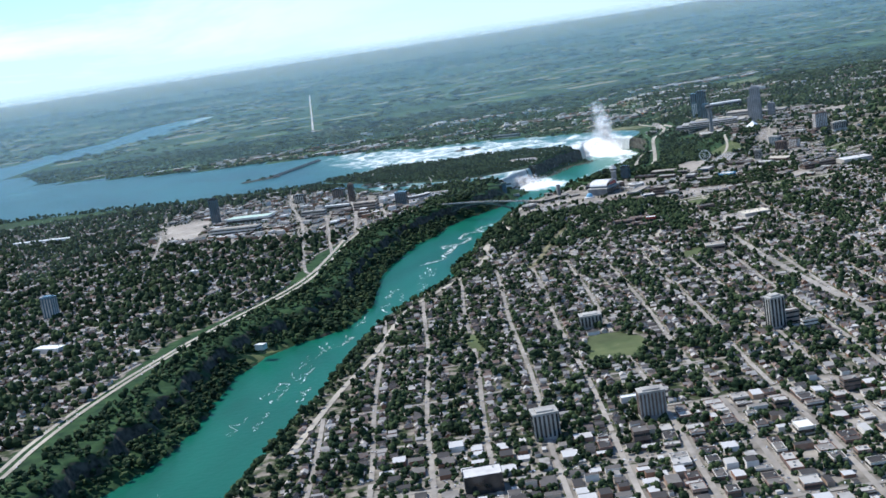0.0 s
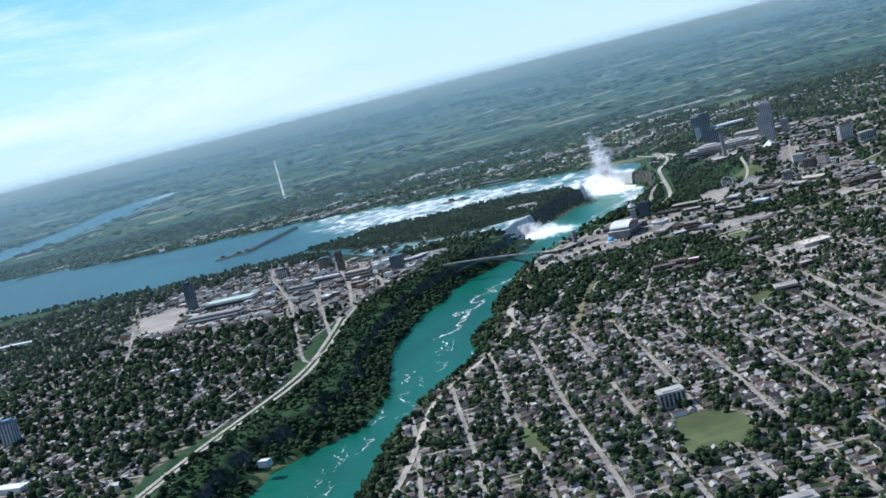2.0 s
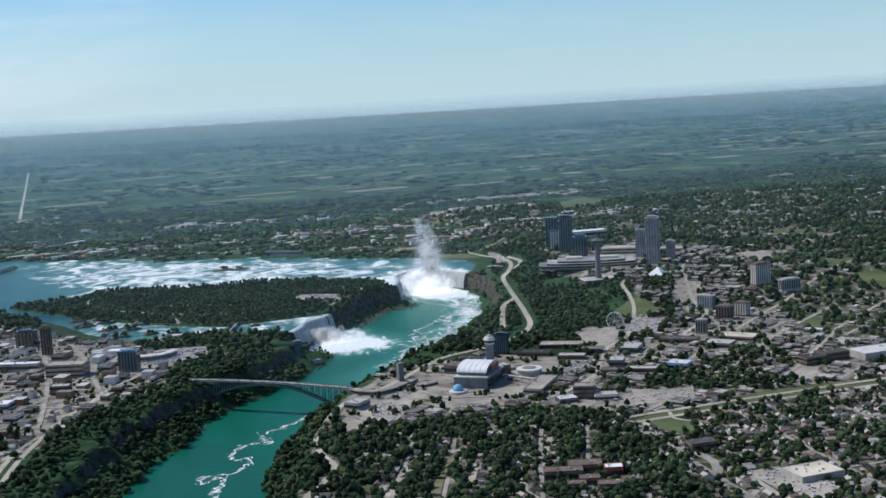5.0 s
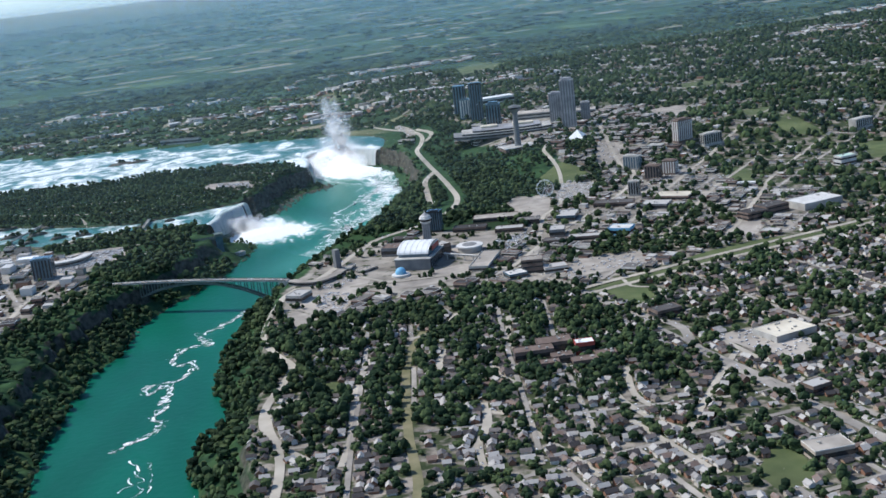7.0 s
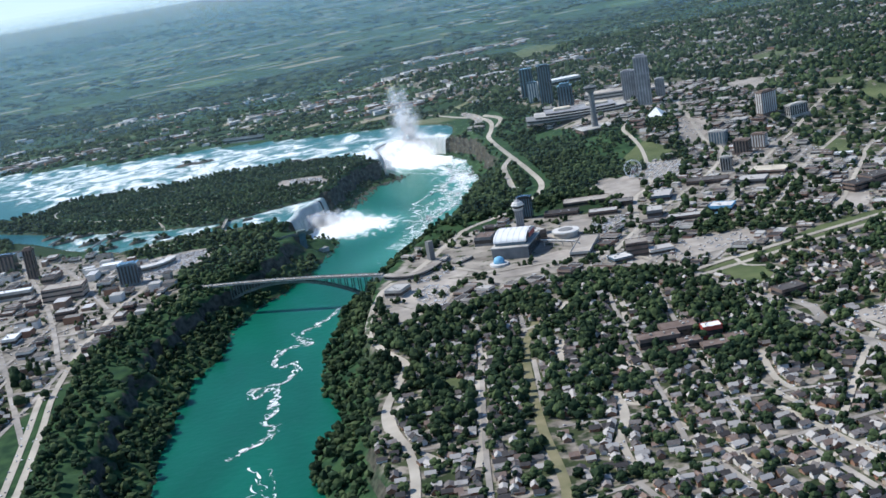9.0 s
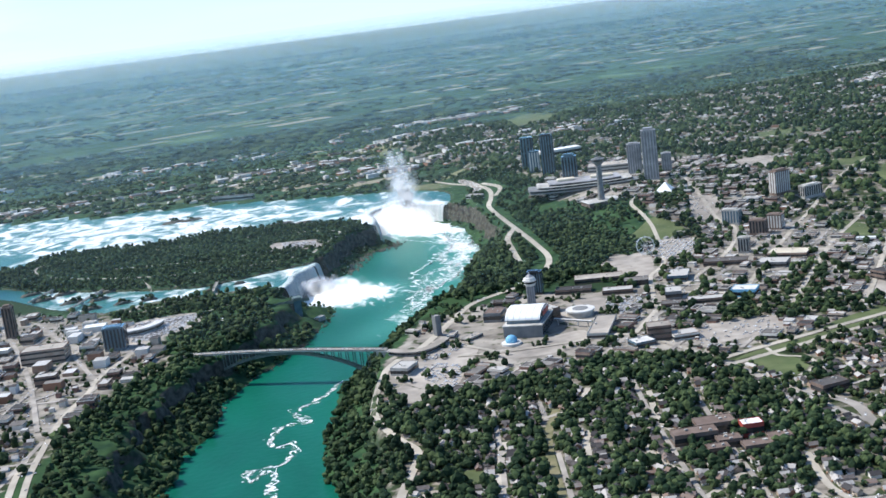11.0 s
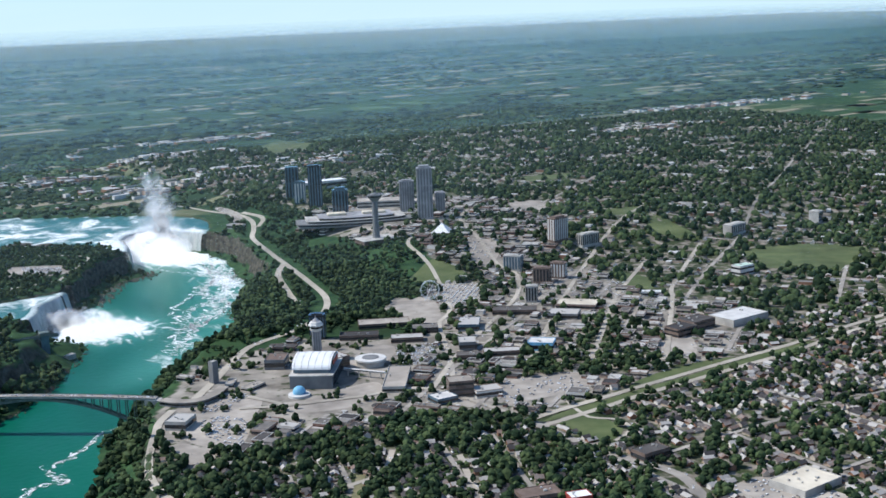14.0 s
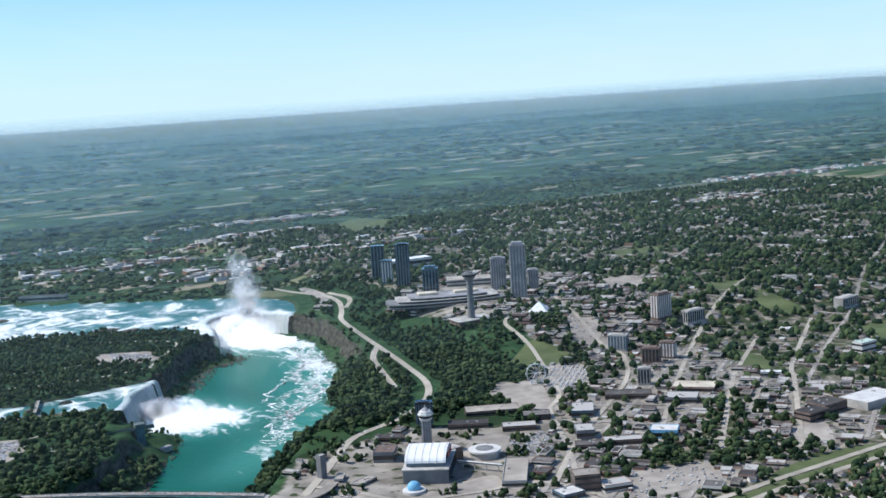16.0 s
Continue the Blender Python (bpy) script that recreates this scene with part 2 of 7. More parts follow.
fl.new(fmap.outputs["Vector"], fn["Noise Texture"].inputs["Vector"])
ftr, fmx = fn.new("ShaderNodeBsdfTranslucent"), fn.new("ShaderNodeMixShader")
ftr.inputs["Color"].default_value, fmx.inputs["Fac"].default_value = (0.95, 0.97, 0.96, 1), 0.58
fl.new(fn["Principled BSDF"].outputs[0], fmx.inputs[1])
fl.new(ftr.outputs[0], fmx.inputs[2])
fl.new(fmx.outputs[0], fn["Material Output"].inputs["Surface"])
M_MIST = veil("mist", (0.95, 0.96, 0.97), 0.075, 0.8, 0.34, 0.72, 0.72)
M_SPRAY = veil("spray", (0.95, 0.96, 0.97), 0.26, 0.7, 0.25, 0.65)
# tints of the added sheets that imitate distance haze, denser farther off
M_HAZE_NEAR = veil("thin_haze_sheet", (0.48, 0.67, 0.74), 0.016, 0.002, 0.0, 0.5, 0.75)
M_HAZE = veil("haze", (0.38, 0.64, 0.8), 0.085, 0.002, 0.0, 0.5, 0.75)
M_HAZE_FAR = veil("far_haze_sheet", (0.86, 0.94, 0.97), 0.21, 0.002, 0.0, 0.5, 0.75)
M_ROAD = shader("road", [(0.22, 0.2, 0.175), (0.36, 0.325, 0.28)], 0.8, 0.9, 5, coarse=0.15)
M_PARKWAY = shader("parkway", [(0.33, 0.295, 0.24), (0.44, 0.395, 0.325)], 0.8, 0.9, 5, coarse=0.15)
M_LOT = shader("lot", [(0.26, 0.23, 0.195), (0.4, 0.355, 0.3)], 0.9, 0.9, 5, coarse=0.2)
M_LAWN = shader("lawn", [(0.06, 0.085, 0.03), (0.115, 0.135, 0.055)], 0.6, 0.95, 5, coarse=0.3)
M_CROWN = shader("foliage", [(0.012, 0.025, 0.013), (0.03, 0.05, 0.023), (0.064, 0.09, 0.037)], 1.6, 0.9, 5, vary="island", amount=0.5, coarse=0.12, spec=0.1)
M_CROWN_OB = shader("tree_foliage", [(0.012, 0.025, 0.013), (0.03, 0.05, 0.023), (0.064, 0.09, 0.037)], 1.6, 0.9, 5, vary="object", amount=0.5, spec=0.1)
M_BARK = shader("bark", [(0.06, 0.045, 0.03), (0.14, 0.1, 0.07)], 6.0)
ROOFS = [(0.05, 0.046, 0.046), (0.1, 0.086, 0.08), (0.16, 0.145, 0.135), (0.2, 0.135, 0.105), (0.26, 0.24, 0.225), (0.4, 0.375, 0.345)]
M_ROOF = shader("roof_shingle", ROOFS, 4.0, 0.9, 3, vary="island", amount=0.8)
M_ROOF_OB = shader("house_roof_shingle", ROOFS, 4.0, 0.9, 3, vary="object", amount=0.8)
WALLS = [(0.26, 0.14, 0.09), (0.4, 0.32, 0.24), (0.55, 0.49, 0.41), (0.66, 0.63, 0.58)]
M_WALL = shader("house_wall", WALLS, 3.0, 0.85, 3, vary="island", amount=0.8)
M_WALL_OB = shader("house_siding", WALLS, 3.0, 0.85, 3, vary="object", amount=0.8)
FLATS = [(0.05, 0.046, 0.044), (0.095, 0.086, 0.08), (0.15, 0.137, 0.122), (0.23, 0.212, 0.19), (0.42, 0.4, 0.37)]
M_FLAT = shader("flat_roof_gravel", FLATS, 1.6, 0.92, 5, vary="object", amount=0.75)
M_FLAT_I = shader("far_flat_roof", FLATS + [(0.5, 0.49, 0.475)], 1.6, 0.92, 5, vary="island", amount=0.85)
M_BRICK = shader("brick_wall", [(0.22, 0.13, 0.1), (0.36, 0.27, 0.21), (0.48, 0.43, 0.36), (0.62, 0.58, 0.52)], 1.5, 0.9, 4, vary="object", amount=0.75)
M_CONC = shader("concrete", [(0.34, 0.32, 0.29), (0.46, 0.44, 0.4)], 2.0, 0.85, 5, coarse=0.3)
M_PALE = shader("pale_panel", [(0.5, 0.48, 0.45), (0.66, 0.64, 0.6)], 1.5, 0.7, 4)
M_WHITE = shader("white_roof", [(0.72, 0.72, 0.7), (0.82, 0.82, 0.8)], 1.5, 0.6, 4)
M_TOWER = shader("grey_cladding", [(0.24, 0.235, 0.24), (0.35, 0.34, 0.335)], 1.5, 0.6, 4, coarse=0.4)
M_SHAFT = shader("weathered_concrete", [(0.14, 0.145, 0.15), (0.22, 0.22, 0.215)], 1.5, 0.85, 5)
M_CREAM = shader("cream_roof", [(0.5, 0.44, 0.34), (0.62, 0.56, 0.45)], 1.2, 0.85, 5, coarse=0.3)
M_GLASS = shader("tinted_glass", [(0.06, 0.105, 0.135), (0.1, 0.16, 0.2)], 2.0, 0.15, 3, spec=0.7)
M_DARK = shader("dark_glass", [(0.012, 0.016, 0.02), (0.03, 0.035, 0.04)], 2.0, 0.18, 3, spec=0.7)
M_BROWN = shader("brown_brick", [(0.12, 0.085, 0.068), (0.2, 0.148, 0.12)], 2.0, 0.9, 4)
M_RED = shader("red_paint", [(0.3, 0.05, 0.04), (0.4, 0.08, 0.06)], 2.0, 0.6, 3)
M_BLUE = shader("blue_dome", [(0.14, 0.38, 0.58), (0.24, 0.5, 0.66)], 2.0, 0.45, 4)
M_GREENROOF = shader("pale_green_roof", [(0.42, 0.55, 0.45), (0.55, 0.66, 0.55)], 0.8, 0.6, 4)
M_STEEL = shader("green_grey_steel", [(0.08, 0.11, 0.1), (0.16, 0.19, 0.17)], 3.0, 0.6, 4)
M_CAR = shader("car_paint", [(0.04, 0.04, 0.045), (0.35, 0.35, 0.36), (0.75, 0.75, 0.75), (0.82, 0.82, 0.82)], 3.0, 0.35, 2, vary="island", amount=0.9, spec=0.5)
M_FIELD = shader("crop_field", [(0.028, 0.06, 0.024), (0.042, 0.085, 0.032), (0.07, 0.12, 0.045), (0.11, 0.145, 0.07), (0.25, 0.22, 0.15)], 0.15, 0.95, 4, vary="island", amount=0.85)
M_ROCK = shader("rock", [(0.07, 0.065, 0.05), (0.16, 0.14, 0.11)], 2.0, 0.9, 5)


# ---- mesh helpers ----
def mesh_tris(name, v, f, mats, mi=None, smooth=False):
    """One mesh of triangles or quads (all alike) from arrays in plan units."""
    v, f = np.asarray(v, np.float32) * K, np.asarray(f, np.int32)
    me = bpy.data.meshes.new(name)
    m, k = f.shape
    me.vertices.add(len(v))
    me.vertices.foreach_set("co", v.ravel())
    me.loops.add(m * k)
    me.loops.foreach_set("vertex_index", f.ravel())
    me.polygons.add(m)
    me.polygons.foreach_set("loop_start", np.arange(0, m * k, k, dtype=np.int32))
    for mt in (mats if isinstance(mats, (list, tuple)) else [mats]):
        me.materials.append(mt)
    if mi is not None:
        me.polygons.foreach_set("material_index", np.asarray(mi, np.int32))
    me.polygons.foreach_set("use_smooth", np.full(m, smooth))
    me.update(calc_edges=True)
    return me


def part(name, bm, material, parent=None, label=""):
    """Links a bmesh, in plan units, as one mesh object under a thing or a part."""
    bmesh.ops.scale(bm, vec=(K, K, K), verts=bm.verts)
    bmesh.ops.recalc_face_normals(bm, faces=bm.faces)
    me = bpy.data.meshes.new(name)
    bm.to_mesh(me)
    bm.free()
    me.materials.append(material)
    ob = new(name, me)
    ob.parent = parent
    if label:
        tagged(ob, label)
    return ob


def thing(name, x, y, z, yaw, label, category, group="", size=1.0):
    ob = new(name)
    ob.empty_display_size = 0.1
    ob.matrix_basis = pose(x * K, y * K, z * K, 0, 0, yaw) @ Matrix.Diagonal((size, size, size, 1))
    return tagged(ob, label, category, group)


def box(x0, y0, z0, x1, y1, z1, bm=None, bevel=0.0, taper=1.0):
    bm = bm or bmesh.new()
    cx, cy = (x0 + x1) / 2, (y0 + y1) / 2
    vs = []
    for z, s in ((z0, 1.0), (z1, taper)):
        for x, y in ((x0, y0), (x1, y0), (x1, y1), (x0, y1)):
            vs.append(bm.verts.new((cx + (x - cx) * s, cy + (y - cy) * s, z)))
    fs = [bm.faces.new([vs[i] for i in q]) for q in ((3, 2, 1, 0), (4, 5, 6, 7), (0, 1, 5, 4), (1, 2, 6, 5), (2, 3, 7, 6), (3, 0, 4, 7))]
    if bevel:
        es = {e for f in fs for e in f.edges}
        bmesh.ops.bevel(bm, geom=list(es), offset=bevel, segments=1, affect="EDGES")
    return bm


def drum(profile, sides=24, bm=None, x=0.0, y=0.0, sx=1.0, sy=1.0):
    """A turned body: profile of (radius, height) from the bottom up."""
    bm = bm or bmesh.new()
    rings = []
    for r, z in profile:
        rings.append([bm.verts.new((x + sx * r * math.cos(6.28319 * i / sides), y + sy * r * math.sin(6.28319 * i / sides), z)) for i in range(sides)])
    for a, b in zip(rings, rings[1:]):
        for i in range(sides):
            bm.faces.new((a[i], a[(i + 1) % sides], b[(i + 1) % sides], b[i]))
    bm.faces.new(rings[0][::-1])
    bm.faces.new(rings[-1])
    return bm


def inside(poly, x, y):
    x, y = np.asarray(x, float), np.asarray(y, float)
    r = np.zeros(np.broadcast(x, y).shape, bool)
    for (x0, y0), (x1, y1) in zip(poly, poly[1:] + poly[:1]):
        if y0 != y1:
            r ^= ((y0 > y) != (y1 > y)) & (x < (x1 - x0) * (y - y0) / (y1 - y0) + x0)
    return r


def away(line, x, y, closed=False):
    """Distance of points from a line of the plan."""
    d = np.full(np.broadcast(x, y).shape, 1e9)
    for (x0, y0), (x1, y1) in zip(line, line[1:] + (line[:1] if closed else [])):
        ux, uy = x1 - x0, y1 - y0
        s = np.clip(((x - x0) * ux + (y - y0) * uy) / (ux * ux + uy * uy + 1e-9), 0, 1)
        d = np.minimum(d, (x - x0 - s * ux) ** 2 + (y - y0 - s * uy) ** 2)
    return np.sqrt(d)


def smooth_line(line, step=1.0):
    """A rounded line through the plan points, in even steps."""
    p = np.array(line, float)
    q = np.vstack([2 * p[0] - p[1], p, 2 * p[-1] - p[-2]])
    out = []
    for i in range(1, len(q) - 2):
        n = max(2, int(np.linalg.norm(q[i + 1] - q[i]) / step))
        t = np.linspace(0, 1, n, endpoint=False)[:, None]
        a, b, c, d = q[i - 1:i + 3]
        out.append(0.5 * (2 * b + (c - a) * t + (2 * a - 5 * b + 4 * c - d) * t ** 2 + (3 * b - a - 3 * c + d) * t ** 3))
    return np.vstack(out + [p[-1:]])


def ease(u):
    u = np.clip(u, 0, 1)
    return u * u * (3 - 2 * u)


# ---- plan of the river ----
AM_CREST = [(-21.8, -72), (-24.7, -78.3), (-26.9, -85), (-31.7, -91), (-34.7, -95.6)]
HS_CREST = [(-60.5, -140.1), (-62.7, -149.4), (-63.5, -159.9), (-67.2, -168.1), (-74, -172.4), (-81.7, -167.6), (-87, -158.5), (-88.7, -154.4)]
US_WATER = [(74.8, 331.1), (59.3, 240.1), (53.7, 228.4), (50.5, 215.9), (48.6, 196.3), (48.3, 172), (42.7, 154), (36.4, 146.8), (24.6, 137.1), (20, 120.1), (19.5, 92), (19.8, 72.1), (17.2, 55.7),
            (13.4, 37.8), (8.3, 20.9), (3.2, 12.5), (0.7, -2.1), (-7.9, -16.9), (-15.1, -25.2), (-21.3, -34.9), (-26.7, -47), (-32.9, -60.6), (-30.1, -68.5)]
CA_WATER = [(-86.7, -144.4), (-88.7, -137.2), (-86.4, -124.9), (-83.5, -108.7), (-81.5, -96.7), (-75.2, -85.7), (-67.5, -69.4), (-67.6, -59.9), (-59.6, -49.9), (-50.9, -42.3), (-39.6, -27.2), (-32, -13.6), (-28.3, -6.2),
            (-24, -0.5), (-19.7, 6.6), (-16.8, 19.4), (-12.7, 30.3), (-9.6, 46.8), (-10.2, 58.6), (-8.3, 65.7), (-4.2, 71.7), (-1.8, 79.9), (-3.1, 91.7), (-3.8, 101.1), (2, 120.9), (8.3, 130.8),
            (18.2, 152), (23.8, 188.3), (24.9, 203.6), (28.6, 217.9), (30.6, 230.3), (33.5, 250.6), (46.8, 333.6)]
WATER = US_WATER + [(-24.2, -70.6), (-28.9, -81.9), (-33.4, -87.7), (-36.6, -92.9), (-43.8, -100), (-47.5, -110.5), (-53.8, -121.3), (-60.2, -126.7), (-64.6, -129.6), (-64.6, -132.7), (-63.3, -138.7),
                    (-64.3, -147.3), (-65.1, -157.3), (-68.4, -164.5), (-73.7, -168.4), (-80.1, -163.7), (-85, -155), (-86.3, -150.3)] + CA_WATER
US_RIM = [(87.8, 329.8), (70.4, 246.2), (67.8, 229.7), (55.6, 151.7), (39.3, 119.1), (33.9, 99.8), (30.2, 54.7), (24.9, 22.4), (18.3, 3), (9.1, -10.9), (0.3, -19.8), (-8.2, -35.1), (-15.9, -55.2), (-19.9, -68.4)]
CA_RIM = [(-92.1, -148.5), (-94.8, -140), (-93.5, -127.7), (-91.5, -114.4), (-88.9, -101.2), (-83.5, -81), (-75.5, -61.1), (-62.9, -41.3), (-51.5, -28.8), (-41.4, -13.8), (-32.7, 0.7), (-27.8, 10.5), (-23.8, 24.1), (-19.3, 41.1),
          (-18.7, 52.1), (-15.7, 67.6), (-12.1, 79.5), (-10, 91.3), (-9.1, 105.4), (-4, 120.8), (3.2, 134), (12.1, 154), (17.8, 189.8), (19.1, 204.4), (22.8, 218.3), (27.7, 250.9), (41.1, 333.9)]
RIM = US_RIM + AM_CREST + [(-38.5, -106.8), (-43.5, -120.2), (-49.8, -131.4), (-56.8, -137.4)] + HS_CREST + CA_RIM
GOAT_N = [(-34.7, -95.6), (-16.8, -91.3), (-4.3, -89), (8.7, -96.3), (34.6, -119.4), (47.1, -135.6), (62.5, -154.7)]
GOAT_S = [(64.5, -161), (44.9, -165.4), (36.4, -180.8), (28.6, -180.4), (12.3, -173.6), (-0.1, -170.4), (-15.1, -174.2), (-32.5, -165.5), (-43.9, -160.4), (-51.5, -154), (-57.3, -145.2), (-60.5, -140.1)]
US_SHORE = [(370, -223.8), (241.3, -189.6), (175.8, -173.5), (129.8, -152.2), (94, -151), (65.6, -145.3), (44.2, -115.9), (32.2, -92.3), (20.6, -77.7), (5.4, -80.8), (-12.4, -76.1), (-21.8, -72)]
CA_SHORE = [(-92, -160.8), (-95.4, -172.7), (-94.9, -185.3), (-88.4, -196), (-73.3, -206.7), (-55.9, -217.6), (-37.3, -230.7), (-12.9, -248.1), (22.1, -258.4), (34.6, -273.7), (51.7, -280.1), (80.8, -299.7),
            (132, -312.5), (162.4, -324.8), (217.2, -351.7), (294, -405.5), (349.9, -516.8), (354.9, -618.5), (323.3, -687.8), (314.1, -850.5), (291.1, -1010.3)]
UPPER = US_SHORE + AM_CREST[1:-1] + GOAT_N + GOAT_S + HS_CREST[1:] + CA_SHORE + [(354.5, -1046.1), (369.9, -852.9), (388, -719.5), (408.4, -624.6), (546, -567.3), (856.6, -528.1), (894, -337.5)]
GOAT = GOAT_N + GOAT_S + [(-56.8, -137.4), (-49.8, -131.4), (-43.5, -120.2), (-38.5, -106.8)]


GORGE = 6.0     # depth of the river below the rim


def terrain(x, y):
    """Height of the ground, in plan units: a flat plain, a low hill in the southwest, the gorge and the upper river."""
    x, y = np.asarray(x, float), np.asarray(y, float)
    z = 4.5 * ease((-100 - x) / 25) * ease((-45 - y) / 30) * ease((y + 420) / 120)
    near = (x > -118) & (x < 92) & (y > -190)
    if near.any():
        xs, ys = x[near], y[near]
        in_w, in_r = inside(WATER, xs, ys), inside(RIM, xs, ys)
        dw, dr = away(WATER, xs, ys, True), away(RIM, xs, ys, True)
        r = dw / (dw + dr + 1e-6)
        rise = np.interp(r, [0, 0.12, 0.62, 0.8, 1], [0, 0.1, 0.5, 0.62, 1])
        # the eastern wall and the walls beside the curved fall are sheer cliffs over a low apron
        sheer = (away(US_RIM, xs, ys) < away(CA_RIM, xs, ys)) | (ys < -98)
        rw = r + 0.07 * np.sin(0.42 * xs + 0.28 * ys) + 0.05 * np.sin(0.75 * ys - 0.34 * xs)
        low = np.interp(rw, [0, 0.1, 0.6, 0.7, 1], [0, 0.05, 0.17, 0.93, 1])
        rise = np.where(sheer, np.where(ys < -62, low, np.interp(rw, [0, 0.1, 0.5, 0.64, 1], [0, 0.08, 0.36, 0.9, 1])), rise)
        # undercut ledges behind the curtains of the falls
        brink = np.minimum(away(AM_CREST, xs, ys), away(HS_CREST, xs, ys)) < 6
        rise = np.where(brink, np.minimum(rise, np.interp(r, [0, 0.6, 0.88, 1], [0, 0.05, 0.12, 0.9])), rise)
        zz = np.where(in_r, -GORGE + GORGE * rise, z[near])
        z[near] = np.where(in_w, -GORGE - np.minimum(1.2, 0.3 + dw * 0.4), zz)
    far = (y < -55) & (x > -118) & (x < 1100)
    if far.any():
        z[far] = np.where(inside(UPPER, x[far], y[far]), -1.3, z[far])
    return z


# ---- zones of the plan ----
TOURIST = [(-27.7, 13.3), (-41.3, -10.8), (-65.3, -18.7), (-86.1, -5.3), (-101, -35.3), (-116.3, -55.9), (-123.6, -82), (-114.1, -100), (-108.8, -130), (-120.7, -147.6), (-148.2, -156.5), (-165, -140), (-175, -118), (-163, -85),
           (-152, -50), (-146, -25), (-140, -4), (-152, 8), (-150, 26), (-137.5, 35.5), (-78.6, 46), (-63.5, 36.8), (-35.1, 38.2), (-24.7, 30.6)]
DOWNTOWN = [(29.3, 17.5), (21.6, -2.5), (9.9, -21.5), (7.3, -50.1), (20, -67.5), (45, -98.7), (72.6, -120), (125.9, -101.7), (118.9, -16.4), (58.1, 8.8)]
PARK_CA = [(-80.1, -25.2), (-86.1, -5.3), (-101, -35.3), (-116.3, -55.9), (-123.6, -82), (-114.1, -100), (-108.8, -130), (-118.7, -149.2), (-119.3, -191.3), (-91, -217.3), (-68.4, -218.8), (-99.2, -200.6), (-103.8, -183.7),
           (-96.5, -152), (-92.2, -118.3), (-83.5, -81), (-62.9, -41.3), (-51.5, -28.8), (-55.8, -19)]
PARK_US = [(0.3, -21.4), (-8.3, -36.7), (-17.2, -56.9), (-19.9, -68.4), (-10.1, -73.6), (5.2, -77), (20.2, -70.6), (7.3, -50.1), (9.8, -24.6)]
W_X, W_Y = np.array([p[0] for p in CA_RIM]), np.array([p[1] for p in CA_RIM])
E_X, E_Y = np.array([p[0] for p in US_RIM[::-1]]), np.array([p[1] for p in US_RIM[::-1]])
NEARTOWN = [(5.2, 259.2), (-11.2, 255.5), (-32, 259.7), (-44.5, 250.1), (-70.8, 245.4), (-104.4, 244.7), (-106.4, 312.7), (15.9, 302.2)]
GROVES = [[(-86.7, 27.6), (-93.8, 34), (-101.5, 36), (-110, 40), (-118, 38), (-114, 28), (-113, 23), (-121, 11), (-126, 0), (-120, 2), (-110, 13), (-104.4, 19.5), (-90.8, 21.3)],
          [(-128, -62.2), (-124, -46.8), (-116.7, -31.5), (-101.4, -12.5), (-98.5, -14.5), (-111, -31), (-119.5, -46), (-122.6, -57)],
          [(-141, -58), (-150, -50), (-147, -40), (-140, -44)], [(-155, -100), (-163, -92), (-158, -82), (-150, -90)], [(-128, -80), (-136, -76), (-126, -64), (-121, -70)]]
WATERSIDE, FOREST, TOUR, DOWN, HOMES_CA, HOMES_US, HOMES_FAR, PLAIN, NEAR, GROVE = range(10)


def zone(x, y):
    x, y = np.asarray(x, float), np.asarray(y, float)
    o = np.full(x.shape, PLAIN)
    west = x < np.interp(y, W_Y, W_X)
    east = x > np.interp(y, E_Y, E_X) + 11.0 * ease((y - 8) / 46) + 1
    o[(x < -112) & (x > -430) & (y < 68) & (y > -340 + 0.15 * (x + 112))] = HOMES_FAR
    o[west & (y > 22) & (x > -290)] = HOMES_CA
    o[inside(NEARTOWN, x, y)] = NEAR
    o[east & (y > -80)] = HOMES_US
    o[(x > 50) & (y > -150) & (y <= -80)] = HOMES_US
    o[x > 290] = PLAIN
    o[inside(PARK_CA, x, y)] = FOREST
    o[inside(PARK_US, x, y)] = FOREST
    o[inside(TOURIST, x, y)] = TOUR
    for g in GROVES:
        o[inside(g, x, y)] = GROVE
    o[inside(DOWNTOWN, x, y)] = DOWN
    o[(x > 50) & (away(US_SHORE, x, y) < 8)] = FOREST
    o[inside(GOAT, x, y)] = FOREST
    o[~inside(WATER, x, y) & inside(RIM, x, y)] = FOREST
    o[(~inside(RIM, x, y)) & (away(US_RIM, x, y) < 3.5)] = FOREST
    o[inside(WATER, x, y) | inside(UPPER, x, y)] = WATERSIDE
    return o


# ---- ground: one sheet to the horizon ----
def steps(lo, hi, fine, far_lo, far_hi):
    mid = list(np.arange(lo, hi + 0.01, fine))
    a, s = [], fine
    while (a[-1] if a else lo) > far_lo:
        s *= 1.13
        a.append((a[-1] if a else lo) - s)
    b, s = [], fine
    while (b[-1] if b else hi) < far_hi:
        s *= 1.13
        b.append((b[-1] if b else hi) + s)
    return np.array(a[::-1] + mid + b)


gx, gy = steps(-118, 92, 1.0, -4400, 4400), steps(-190, 335, 1.0, -4150, 900)
GX, GY = np.meshgrid(gx, gy)
fx, fy = GX.ravel(), GY.ravel()
fz = terrain(fx, fy)
rough = np.array([noise.noise((a * 0.35, b * 0.35, 0)) for a, b in zip(fx, fy)])
slope = inside(RIM, fx, fy) & ~inside(WATER, fx, fy)
fz = fz + np.where(slope, rough * 0.5, 0)
nx, ny = len(gx), len(gy)
ii = (np.arange(ny - 1)[:, None] * nx + np.arange(nx - 1)[None, :]).ravel()
quads = np.stack([ii, ii + 1, ii + nx + 1, ii + nx], 1)
ground_me = mesh_tris("ground", np.stack([fx, fy, fz], 1), quads, M_GROUND, smooth=True)
zz = zone(fx, fy)
